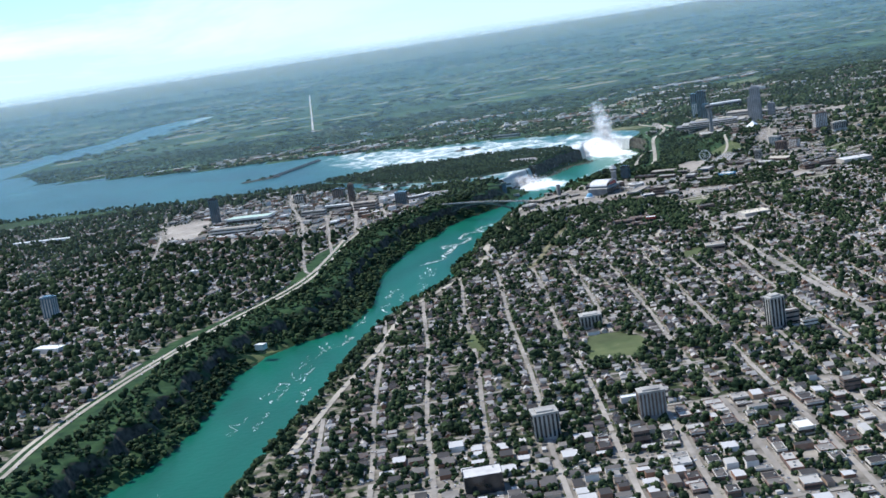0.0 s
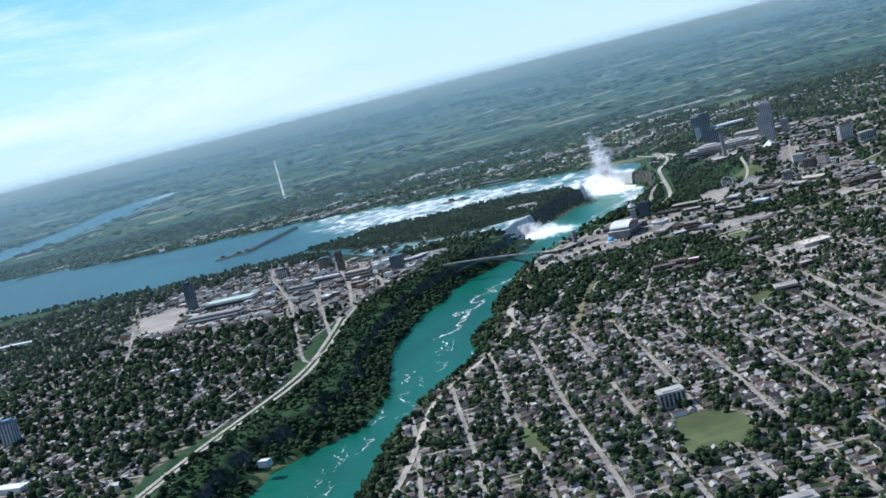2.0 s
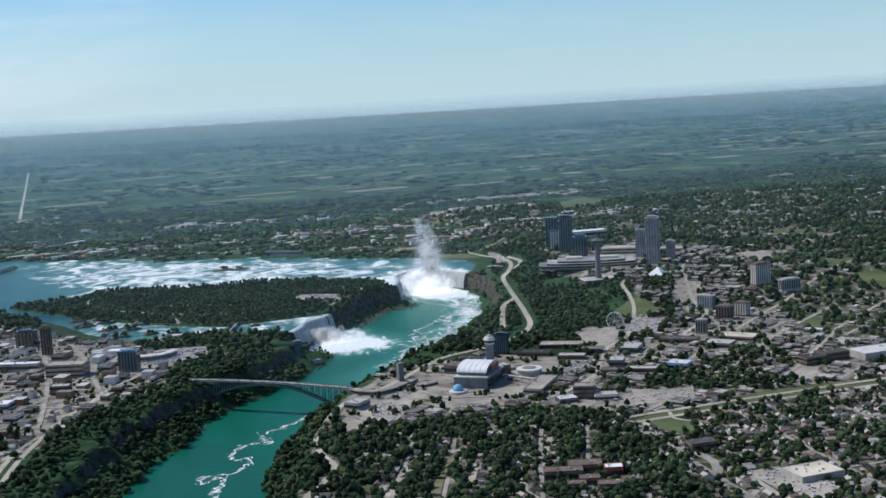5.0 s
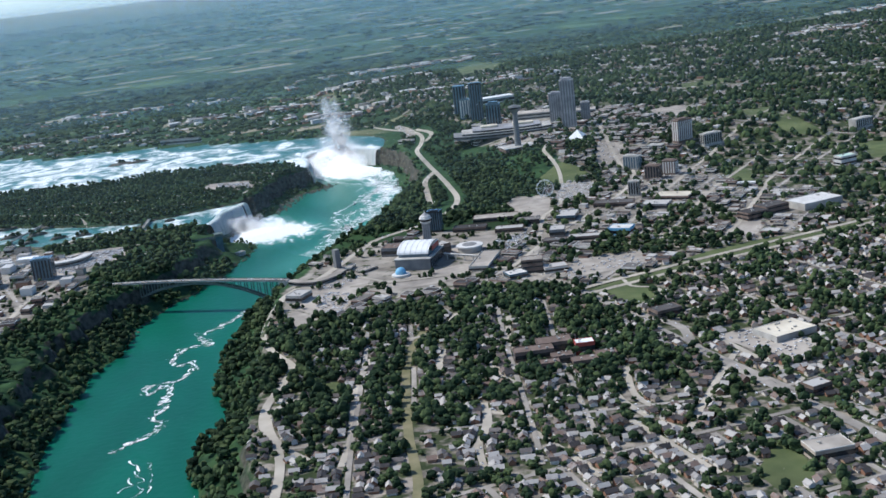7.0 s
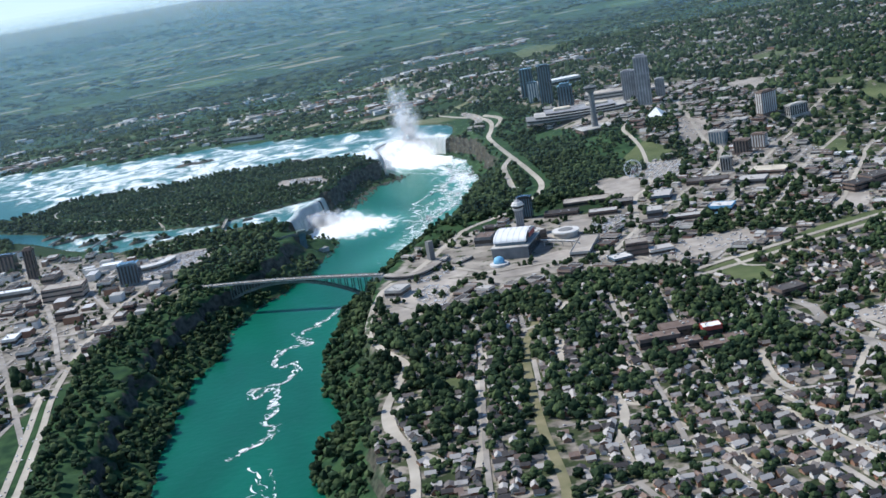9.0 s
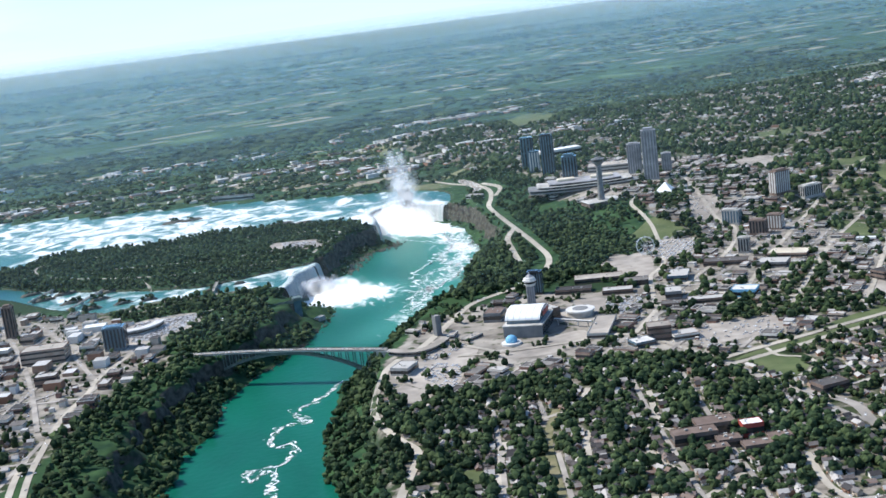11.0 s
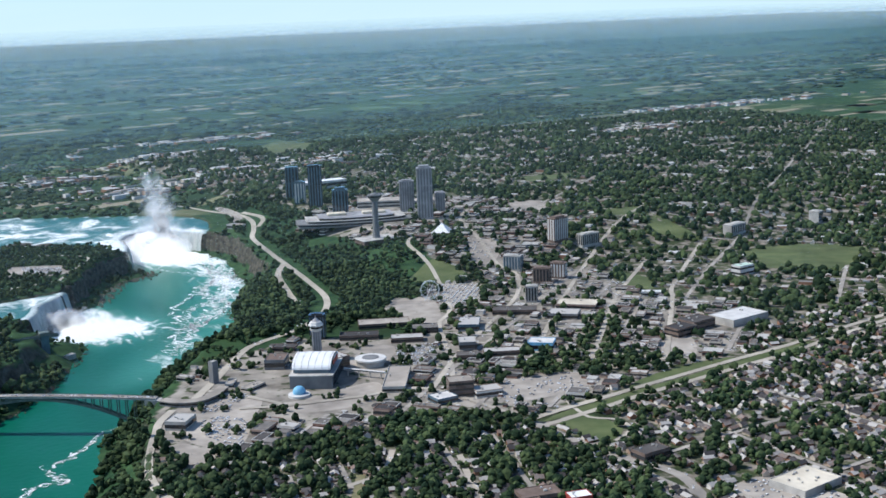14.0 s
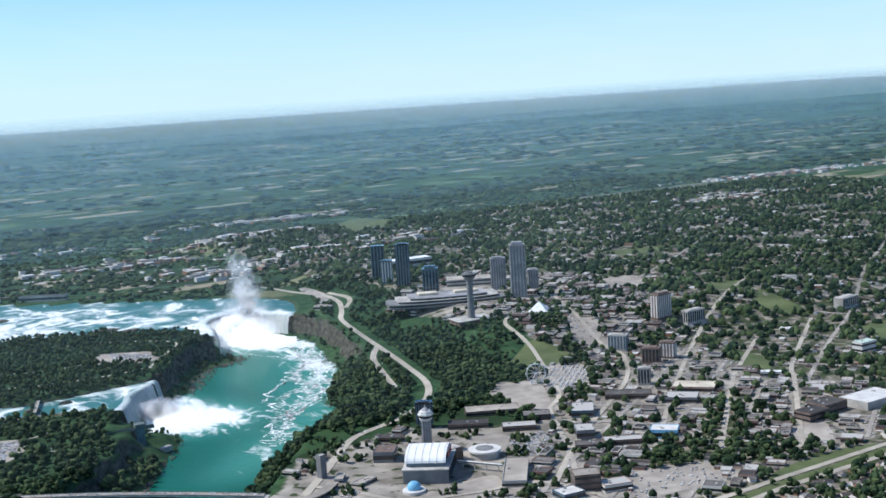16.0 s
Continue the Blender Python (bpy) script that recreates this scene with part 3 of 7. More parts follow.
for nm, val in (("town", np.isin(zz, (TOUR, DOWN, NEAR, HOMES_CA, HOMES_US, HOMES_FAR, GROVE)).astype(np.float32)), ("paved", np.isin(zz, (TOUR, DOWN, NEAR)).astype(np.float32)), ("farm", (zz == PLAIN).astype(np.float32))):
    ground_me.attributes.new(nm, "FLOAT", "POINT").data.foreach_set("value", val)
ground = tagged(new("ground", ground_me), "wide plain of towns, woods and fields cut by a river gorge", "ground", kind="structure")


def sheet(name, keep, level, material, foam, label):
    c = quads[keep]
    used, inv = np.unique(c, return_inverse=True)
    v = np.stack([fx[used], fy[used], np.full(len(used), level)], 1)
    me = mesh_tris(name, v, inv.reshape(-1, 4), material, smooth=True)
    me.attributes.new("foam", "FLOAT", "POINT").data.foreach_set("value", foam(v[:, 0], v[:, 1]).astype(np.float32))
    return tagged(new(name, me), label, "river", kind="structure")


in_w = inside(WATER, fx, fy) | ((away(WATER, fx, fy, True) < 2.0) & inside(RIM, fx, fy))
in_u = inside(UPPER, fx, fy)


def lower_foam(x, y):
    pool = 0.6 * np.exp(-(away(AM_CREST, x, y) / 8) ** 2) + 0.6 * np.exp(-((x + 76) / 13) ** 2 - ((y + 155) / 16) ** 2)
    pool = pool + 0.66 * np.exp(-((x + 39.5) / 11.5) ** 2 - ((y + 75) / 12) ** 2)
    side = 0.245 * ease((-14 - y) / 24) * np.exp(-((away(CA_WATER, x, y) - 4) / 8) ** 2)
    pool = pool + 0.1 * np.exp(-((x + 69) / 20) ** 2 - ((y + 116) / 28) ** 2)
    return pool + side + 0.02 * ease((y + 22) / 24)


def upper_foam(x, y):
    channel = 0.28 * ease((48 - x) / 15) * (y > -144) * (x > -43)
    rapids = 0.355 * ease((76 - x - 0.35 * (y + 185)) / 48) * (y <= -142)
    brink = 0.2 * np.exp(-(away(HS_CREST, x, y) / 6) ** 2) - 0.1 * np.exp(-(away(HS_CREST, x, y) / 20) ** 2)
    return channel + rapids + brink - 0.1 * np.exp(-(away(CA_SHORE, x, y) / 14) ** 2)


sheet("water_river", in_w[quads].any(axis=1), -GORGE, M_RIVER, lower_foam, "turquoise green river deep in a wooded gorge")
sheet("water_upper_river", in_u[quads].any(axis=1), -0.5, M_UPPER, upper_foam, "broad blue river breaking into white rapids above the falls")


# ---- roads ----
RNG = np.random.default_rng(7)
OCC_X, OCC_Y, OCC_R = -430.0, -345.0, 0.5
OCC_H, OCC_W = 1366, 1446
OCC = np.zeros((OCC_H, OCC_W), np.uint8)      # y, x: what already stands there


def cell(x, y):
    return np.clip(((np.asarray(y) - OCC_Y) / OCC_R).astype(int), 0, OCC_H - 1), np.clip(((np.asarray(x) - OCC_X) / OCC_R).astype(int), 0, OCC_W - 1)


OY, OX = np.meshgrid(OCC_Y + OCC_R * (np.arange(OCC_H) + 0.5), OCC_X + OCC_R * (np.arange(OCC_W) + 0.5), indexing="ij")


ZONE_R = zone(OX, OY)


def zone_of(x, y):
    """The zone of points near the towns, by the half-unit cell that holds them."""
    return ZONE_R[cell(x, y)]


def stamp(x, y, w, d, yaw, value=2):
    c, s, r = math.cos(yaw), math.sin(yaw), math.hypot(w, d) / 2 + 1
    j0, i0 = cell(x - r, y - r)
    j1, i1 = cell(x + r, y + r)
    dx, dy = OX[j0:j1 + 1, i0:i1 + 1] - x, OY[j0:j1 + 1, i0:i1 + 1] - y
    OCC[j0:j1 + 1, i0:i1 + 1][(abs(dx * c + dy * s) < w / 2) & (abs(-dx * s + dy * c) < d / 2)] = value


def free(x, y, w, d, yaw, lowest=1):
    c, s = math.cos(yaw), math.sin(yaw)
    for a in (-0.5, 0, 0.5):
        for b in (-0.5, 0, 0.5):
            j, i = cell(x + a * w * c - b * d * s, y + a * w * s + b * d * c)
            if OCC[j, i] >= lowest:
                return False
    return True


LIFT = [0.0]    # every band lies a little higher or lower than the others


def strip(line, width, step=1.5, raw=False, mark=1):
    """A band along a line of the plan, laid on the ground."""
    p = np.array(line, float) if raw else smooth_line(line, step)
    t = np.gradient(p, axis=0)
    t /= np.linalg.norm(t, axis=1, keepdims=True) + 1e-9
    nrm = np.stack([-t[:, 1], t[:, 0]], 1)
    a, b = p + nrm * width / 2, p - nrm * width / 2
    v = np.vstack([a, b])
    LIFT[0] = (LIFT[0] + 0.618034) % 1.0
    z = terrain(v[:, 0], v[:, 1]) + 0.05 + 0.1 * LIFT[0]
    n = len(p)
    i = np.arange(n - 1)
    if mark:
        for q in np.linspace(0, n - 1, n * 3):
            k0 = int(q)
            c0 = p[k0] + (p[min(k0 + 1, n - 1)] - p[k0]) * (q - k0)
            j, k1 = cell(c0[0], c0[1])
            h = int(width / 2 / OCC_R + 0.5)
            OCC[max(0, j - h):j + h + 1, max(0, k1 - h):k1 + h + 1] = np.maximum(OCC[max(0, j - h):j + h + 1, max(0, k1 - h):k1 + h + 1], mark)
    return np.column_stack([v, z]), np.stack([i, i + 1, n + i + 1, n + i], 1)


def road(name, lines, width, material, label, mark=1, raw=False):
    vs, fs, o = [], [], 0
    for ln in lines:
        v, f = strip(ln, width, raw=raw, mark=mark)
        vs.append(v)
        fs.append(f + o)
        o += len(v)
    if not vs:
        return None
    return tagged(new(name, mesh_tris(name, np.vstack(vs), np.vstack(fs), material)), label, "road", kind="structure")


road("road_gorge_parkway", [[(86.1, 287.9), (77.6, 248), (75.8, 221.9), (72.3, 198), (65.6, 170.3), (56.4, 142), (42.7, 107.2), (37.7, 83.7), (34.6, 52.7), (33.5, 36), (32.1, 25.1), (29, 7), (24.7, -6), (22.6, -15.8), (16, -30), (9, -43)],
                            [(88.4, 287.7), (79.9, 247.8), (78, 221.7), (74.6, 198.1), (67.7, 170.8), (58.6, 142.3), (45.2, 106.9), (39.8, 83.7), (36.8, 52.7), (35.6, 36), (34.2, 25.1)]], 1.1, M_PARKWAY,
     "pale twin roadway along the wooded gorge rim")
road("road_river", [[(-31, 12), (-27.5, 17), (-25.6, 21.8), (-21.7, 32.1), (-19.6, 42.3), (-20.2, 52.4), (-21.6, 59.3), (-20.6, 64), (-17.6, 70.4), (-14.6, 77.6), (-13.2, 85.2), (-13.8, 93.4), (-12, 105), (-7, 121), (0, 136), (7.5, 154), (12.5, 190), (18, 218), (23, 251)]], 1.3, M_PARKWAY,
     "pale winding road along the tree-lined gorge rim", mark=3)
road("road_parkway", [[(-88, -222), (-97, -212), (-102, -192), (-106, -174), (-105.5, -160), (-101.5, -147), (-96.3, -133), (-92.6, -109), (-90, -89), (-87.2, -68.5), (-83.6, -48.5), (-77, -35), (-68, -26), (-58.8, -21), (-54, -17.5), (-49.2, -11), (-42.5, -1), (-36, 8)],
                      [(-108, -176), (-109, -160), (-104, -150)], [(-90, -92), (-83.8, -79.4), (-79.5, -62.6), (-75.6, -45.7)]], 1.5, M_PARKWAY,
     "pale parkway curving along the top of the falls")
strip([(-104, -186), (-105.5, -160), (-101.5, -147), (-96.3, -133), (-92.6, -109), (-90, -89), (-87.2, -68.5), (-83.6, -48.5), (-77, -35)], 4.0, mark=3)    # open verges
road("road_main", [[(-76.3, 50), (-77, 60), (-78.5, 69), (-81, 79), (-78.5, 89.5), (-79, 104), (-80.5, 124), (-82, 150), (-85, 185), (-89, 216), (-94, 250), (-99, 290), (-104, 335)]], 1.6, M_ROAD, "broad grey main street running through town")
road("road_corridor", [[(-75.2, 49.2), (-82.3, 47.6), (-94, 45.9), (-100.5, 44.8), (-112, 43.2), (-124, 41.5), (-139, 39.6), (-156.6, 36.3), (-190, 30), (-235, 22)],
                       [(-76, 52.4), (-81, 51.6), (-91.5, 49.8), (-98, 48.4), (-104.3, 47.6), (-112, 46.6), (-124, 45), (-135, 43.4), (-166.3, 36.9), (-195, 32), (-238, 24)]], 1.25, M_PARKWAY, "pale twin road beside a grassy cutting", mark=3)
road("road_hill", [[(-72, 25.6), (-81.7, 14), (-91.5, 3.4), (-117.9, -23), (-131.2, -44.4), (-131.7, -54.3), (-139, -80.3), (-146.6, -99.5), (-157.3, -114)],
                   [(-95.5, 19.4), (-125.7, -15.8), (-156.6, -49.5), (-180.9, -70.3), (-212.1, -94.7)], [(-102.2, 28.3), (-129.9, -3.7), (-141.3, -15.9), (-170, -42.7)],
                   [(-114.5, 34.2), (-143.5, -0.6), (-154.1, -13.3), (-189.8, -47.1)], [(-70.6, 35.6), (-81.7, 14), (-88.2, -0.9), (-93.7, -13.1), (-101.8, -23.5), (-114.8, -55.7), (-119.1, -77.7), (-127.2, -87.3)],
                   [(-40.5, 17.5), (-47.5, 20.4), (-59.2, 22.9), (-70.9, 25.5), (-76.2, 46.8)], [(-91.5, 3.4), (-102.6, 16.8), (-114.5, 34.2)], [(-117.9, -23), (-125.7, -15.8), (-137.6, -1.5)],
                   [(-38.5, 3.8), (-45.3, 14.9), (-47.5, 20.4)]], 1.0, M_PARKWAY, "grey street lined with shops and hotels")
road("road_town_east", [[(36.7, 74.5), (41.8, 81.3), (49.8, 28.4), (57.4, -23.9), (70.2, -84), (74.9, -120.1)], [(33, 12.4), (35.4, -19.1), (39.1, -49.1), (45.3, -86.6)], [(23.3, -15.5), (27.5, -38), (32.3, -63.3), (36.6, -79.4)],
                        [(37, 54), (43.6, 4.2), (50, -42.2)], [(23.4, -14), (50.9, -2.2), (80.5, -1.6), (118.4, 1.4)], [(28.8, -53.8), (54.8, -42.7), (73.8, -34.8), (119.1, -21)],
                        [(99.9, 53.4), (113.4, -20.5), (125.6, -77), (134.5, -128)]], 1.0, M_ROAD, "grey downtown street with light paving")
road("road_island", [[(-36.6, -108.1), (-41.6, -118.3), (-49.2, -133.1), (-44, -142.4), (-28.8, -151), (-6.2, -155), (18.7, -161.5), (33.3, -166.5), (39.7, -155.8), (31.6, -135.5), (11.6, -116.8), (-6.3, -107.3), (-24, -105.3), (-36.6, -108.1)],
                     [(-28.9, -125), (-13.7, -122.3), (6.5, -131.2), (26, -140.2)], [(11.6, -116.8), (8.7, -98.4), (10.7, -83.8), (15.1, -71.1)]], 0.8, M_PARKWAY, "pale loop road through island woods")
road("path_park_east", [[(7.3, -59.7), (-2.5, -58.1), (-9.9, -62.4), (-16, -60)], [(-2.5, -58.1), (-4.8, -45.7), (-9.7, -49.6)], [(14.9, -68), (5, -72.6), (-7.6, -70)]], 0.5, M_PARKWAY, "pale footpath through park trees")
road("road_loop", [[(-85.5, 48), (-84.9, 52.9), (-87.8, 56.4), (-86.6, 61.2), (-81.9, 63.7)]], 0.7, M_PARKWAY, "pale loop road across a lawn")
road("track_grass_lane", [[(-22.4, 125.6), (-27.2, 116.1), (-31.3, 96.1), (-38.6, 68.8), (-45, 55.4)]], 1.3, shader("dry_grass", [(0.13, 0.13, 0.06), (0.24, 0.21, 0.12)], 0.9), "dry grass strip of a former rail line", mark=3)


def lawn(name, poly, label, material=None, mark=3):
    """A flat patch of grass or paving inside an outline of the plan."""
    q = np.array(poly, float)
    c = q.mean(axis=0)
    p = smooth_line(poly + poly[:1], 1.0)
    rings = [c + (p - c) * s for s in (0.02, 0.35, 0.7, 1.0)]
    v = np.vstack(rings)
    n = len(p)
    f = [(k * n + i, k * n + i + 1, (k + 1) * n + i + 1, (k + 1) * n + i) for k in range(3) for i in range(n - 1)]
    LIFT[0] = (LIFT[0] + 0.618034) % 1.0
    z = terrain(v[:, 0], v[:, 1]) + 0.012 + 0.034 * LIFT[0]
    m = inside(poly, OX, OY)
    OCC[m] = np.maximum(OCC[m], mark)
    return tagged(new(name, mesh_tris(name, np.column_stack([v, z]), f, material or M_LAWN)), label, "lawn" if not material else "car park", kind="structure")


lawn("ground_school_field", [(-32.8, 200.8), (-37.7, 199.5), (-43.3, 205), (-43.3, 212), (-40.9, 217.7), (-32.1, 218.7)], "mown green playing field among houses")
lawn("ground_ball_field", [(-182.2, -13.6), (-191, -32.3), (-209.7, -29.7), (-218.2, -16.6), (-192.1, -0.7)], "mown green ball field")
lawn("ground_hill_lawn", [(-107.5, -54.7), (-118.4, -62.6), (-121.2, -51.2), (-115.7, -45.8), (-108, -47.5)], "mown oval lawn beside woods")
lawn("ground_lawn_far", [(-193.3, -74.7), (-194, -52.3), (-190.3, -50.2), (-184.5, -60.5)], "green lawn between streets")
lawn("ground_lawn_edge", [(-185, -87.4), (-199.6, -84.6), (-193.3, -74.7), (-182.6, -77.6)], "green lawn between houses")
lawn("ground_cutting_grass", [(-77, 51), (-92, 49.2), (-92, 47.1), (-82, 48.7)], "grassy cutting between two roads")
lawn("ground_cutting_grass", [(-92, 49.2), (-112, 46), (-112, 44.2), (-92, 47.1)], "grassy cutting between two roads")
lawn("ground_cutting_grass", [(-112, 46), (-140, 41.8), (-140, 40.2), (-112, 44.2)], "grassy cutting between two roads")
lawn("ground_corridor_lawn", [(-98.9, 44.2), (-101.6, 42.2), (-107.5, 40.2), (-118, 39), (-124, 39.6), (-124, 40.8), (-112, 42.4)], "bright lawn beside a road")
lawn("ground_north_lawn", [(-152.2, -30.6), (-153.4, -21.7), (-147.2, -12.1), (-143.2, -16.9)], "lawn between hotels and houses")
lawn("ground_park_strip", [(-225.7, -155.2), (-203.7, -150.8), (-206.6, -163.9), (-228.1, -160.6)], "lawn strip among far houses")
lawn("ground_triangle_lawn", [(-79, 51.7), (-85.5, 51.6), (-86, 60), (-80.1, 62.6)], "green lawn with a loop road")
lawn("ground_small_park", [(-24.2, 70.9), (-27.8, 72.6), (-26.6, 79.1), (-23.7, 77.4)], "small green park among houses")
lawn("ground_sport_field", [(-63.5, 131.7), (-70.3, 125.9), (-69, 135.2), (-63.5, 137.7)], "green sports field")
lawn("ground_shed_lawn", [(39.1, 147.4), (45.9, 151.4), (49, 161), (43.5, 162.1), (36.6, 152.9)], "grassy clearing in the wooded gorge")
lawn("ground_fork_lawn", [(-7.4, 181.4), (-10.6, 189.8), (-11.4, 202.1), (-7.9, 193)], "dry green triangle between roads")
lawn("ground_car_park", [(-110.5, -45.5), (-118.9, -41.4), (-110, -23.2), (-102.1, -26.3)], "full car park on a hill", M_LOT)
lawn("ground_car_park_goat", [(-28.8, -134.5), (-41.5, -127.9), (-39.1, -115.8), (-26.4, -121.4)], "car park among island trees", M_LOT)
lawn("ground_car_park_east", [(112.6, -31.4), (121.9, -68.8), (106.8, -75.7), (101.9, -59.3), (100, -25.8)], "large empty paved car park", M_LOT)
lawn("ground_customs_plaza", [(-27.4, 22.7), (-31.2, 12), (-40.7, 8), (-45.3, 14.9), (-37.9, 26.7), (-30.6, 31.9)], "pale paved plaza beside the bridge", M_LOT, mark=0)
lawn("ground_east_plaza", [(8.6, -40.4), (1.3, -46.3), (-1.3, -57.9), (12.2, -60.5), (20.8, -49.9), (15.8, -37.5)], "paved border plaza full of cars", M_LOT)
lawn("ground_hill_clearing", [(-92.1, -22.8), (-99, -30.7), (-96.6, -39), (-87.6, -27.5)], "tan bare clearing on the hillside", M_LOT)
lawn("ground_brink_plaza", [(-100.4, -161.2), (-103.4, -163.1), (-107.2, -176.2), (-106.7, -194.9), (-104.4, -193.6), (-104, -176.7)], "paved terrace at the brink of the falls", M_LOT)
lawn("ground_far_meadow", [(-179.5, -360.8), (-215.7, -414), (-249.4, -423), (-231.1, -382.6), (-186.5, -315.6), (-164.5, -300.7)], "long bright meadow between far woods")
lawn("ground_hotel_lot", [(-166.7, -106.2), (-170.9, -116.4), (-182.3, -113.7), (-173, -94.7)], "pale paved lot behind hotels", M_LOT)
lawn("ground_strip_lot", [(-77.5, 40.6), (-93.8, 39.5), (-96.3, 30.8), (-82.5, 29.4)], "pale paved lot with few cars", M_LOT)
lawn("ground_store_lot", [(-83.3, 86.1), (-90.5, 86.3), (-94.2, 97.4), (-87.1, 104.8)], "grey paved lot beside a store", M_LOT)
lawn("ground_gravel_lot", [(-33.1, 19.9), (-37.2, 19.4), (-40.4, 22.7), (-37.1, 31.3), (-33, 36.1), (-31.7, 28.9)], "pale gravel lot with vans near the bridge", M_LOT)
lawn("ground_gravel_lot", [(-25.5, 28.6), (-28.2, 28.9), (-30.4, 36.2), (-28.3, 38.9), (-25.4, 37)], "small gravel yard between trees", M_LOT)
lawn("ground_hall_plaza", [(-45.1, 17.9), (-47.6, 24.8), (-56, 27.1), (-62.8, 24.6), (-65.6, 16.9), (-59, 17), (-52, 19)], "tan paved plaza before a domed hall", M_LOT)
lawn("ground_terrace", [(-66.3, 2.4), (-73.7, -4.9), (-78.3, -2), (-72.5, 6.3), (-65.9, 8.2)], "pale paved terrace round a low building", M_LOT)
lawn("ground_midway", [(-90.3, -31.1), (-103.1, -36.2), (-95, -15), (-88.5, -15)], "pale paved fairground below a wheel", M_LOT)
lawn("ground_tower_lot", [(-134, -72.7), (-140.1, -67.3), (-132.3, -56), (-124.2, -54.4)], "large pale empty lot", M_LOT)
lawn("ground_west_lot", [(-116.3, 30.3), (-120.2, 35), (-127.5, 25.3), (-122.6, 23.2)], "pale gravel lot beside brick blocks", M_LOT)
# forecourt of the bridge and the hall: laid out by hand, kept clear of other buildings
FRONT = [(-28, 2), (-45, -3), (-52, -12), (-66, -15), (-80, -22), (-96, -30), (-104, -38), (-97, -16), (-89, -5), (-73, 15), (-66, 28), (-48, 28), (-41, 24), (-36, 34), (-26, 32)]
OCC[inside(FRONT, OX, OY) & (ZONE_R == TOUR)] = 3


def street_grid(poly_zone, origin, angle, across, along, width, box_lim, house_step, skip=0.0):
    """Streets in two directions over one zone, and lots beside those that run along."""
    ca, sa = math.cos(angle), math.sin(angle)
    lines, lots = [], []
    for fam in (0, 1):
        gap = across if fam == 0 else along
        for k in range(-48, 49):
            s = np.arange(-420, 420, 1.5)
            u, v = (np.full_like(s, k * gap), s) if fam == 0 else (s, np.full_like(s, k * gap))
            wob = 0.35 * np.sin(s * 0.07 + k)
            u, v = (u + wob, v) if fam == 0 else (u, v + wob)
            x, y = origin[0] + u * ca - v * sa, origin[1] + u * sa + v * ca
            j, i = cell(x, y)
            ok = (zone_of(x, y) == poly_zone) & (OCC[j, i] < 2) & (x > box_lim[0]) & (x < box_lim[1]) & (y > box_lim[2]) & (y < box_lim[3])
            run = []
            for q in range(len(s) + 1):
                if q < len(s) and ok[q]:
                    run.append((x[q], y[q]))
                else:
                    if len(run) > 5 and RNG.random() > skip:
                        lines.append(run)
                        if fam == 0:
                            lots.append(run)
                    run = []
    return lines, lots


road("canal_line", [[(113, -505), (126.2, -604), (144.2, -740), (162.8, -880), (184.1, -1040), (208, -1220)]], 1.9, M_PARKWAY, "pale straight line of a far canal and its banks", mark=0)
road("road_far", [[(-67.7, -282.5), (-19.1, -297.6), (33.2, -318.1), (101.5, -349.1)], [(-138.5, -206.1), (-171.1, -232.7), (-209.6, -278.3), (-310.7, -392.3)], [(-209.7, -217.2), (-275.9, -229.3), (-356, -244.6)], [(54.9, -296.8), (70.9, -364.3), (86.8, -456.2)]], 1.2, M_PARKWAY,
     "pale country road across the plain", mark=0)

for k in range(30):
    stamp(8 - 39 * k / 29, -21.5 + 26.5 * k / 29, 3.4, 3.4, 0, 3)


BENDS = [[(-32.2, 66.9), (-26.9, 82.5), (-25.1, 91), (-20.2, 104.4)],
                     [(-45.7, 67), (-42.5, 72.9), (-40.8, 81.3), (-41.5, 85.5)],
                     [(-49.9, 77.1), (-48.7, 82.7), (-49.7, 87.8)],
                     [(-43.3, 93.2), (-41, 100.7), (-37.9, 107.1), (-35.9, 115.4)],
                     [(-60.2, 56), (-55.4, 70.3), (-56.7, 79.7)],
                     [(-57.7, 107.6), (-58.7, 119.4), (-59.7, 130.1)],
                     [(-66.1, 92.3), (-60.6, 98.8), (-60.3, 109.6), (-62.5, 116.9)],
                     [(-45.6, 106.3), (-46.6, 113.5), (-47.6, 123.7)],
                     [(-52.9, 49.1), (-47.9, 56.4), (-41.8, 58.3)],
                     [(-83.3, 83.2), (-83.5, 98.2), (-84.1, 112.7)],
                     [(-18.9, 76.3), (-14.7, 80.7), (-14.1, 91.8), (-16.8, 100)],
                     [(-82.4, 94.1), (-73.5, 104), (-62.5, 116.9), (-58.7, 119.4)],
                     [(-67.4, 122.8), (-57.5, 125.3), (-51.2, 126.2)],
                     [(-43, 95.5), (-40.8, 102), (-36.8, 108.4)],
                     [(-49.8, 76.5), (-48.8, 84.1), (-49.8, 88)],
                     [(-56.1, 92.5), (-49.8, 96), (-44.3, 98.4), (-43, 95.5)],
                     [(-43.3, 71.5), (-40.6, 80), (-41.1, 84.8)],
                     [(-33.7, 64.2), (-28, 78.2), (-23.3, 96)],
                     [(-65.9, 91.3), (-62.2, 102.6), (-63.2, 111.5)]]
road("road_bends", BENDS, 0.95, M_PARKWAY, "pale curving residential street between gardens")


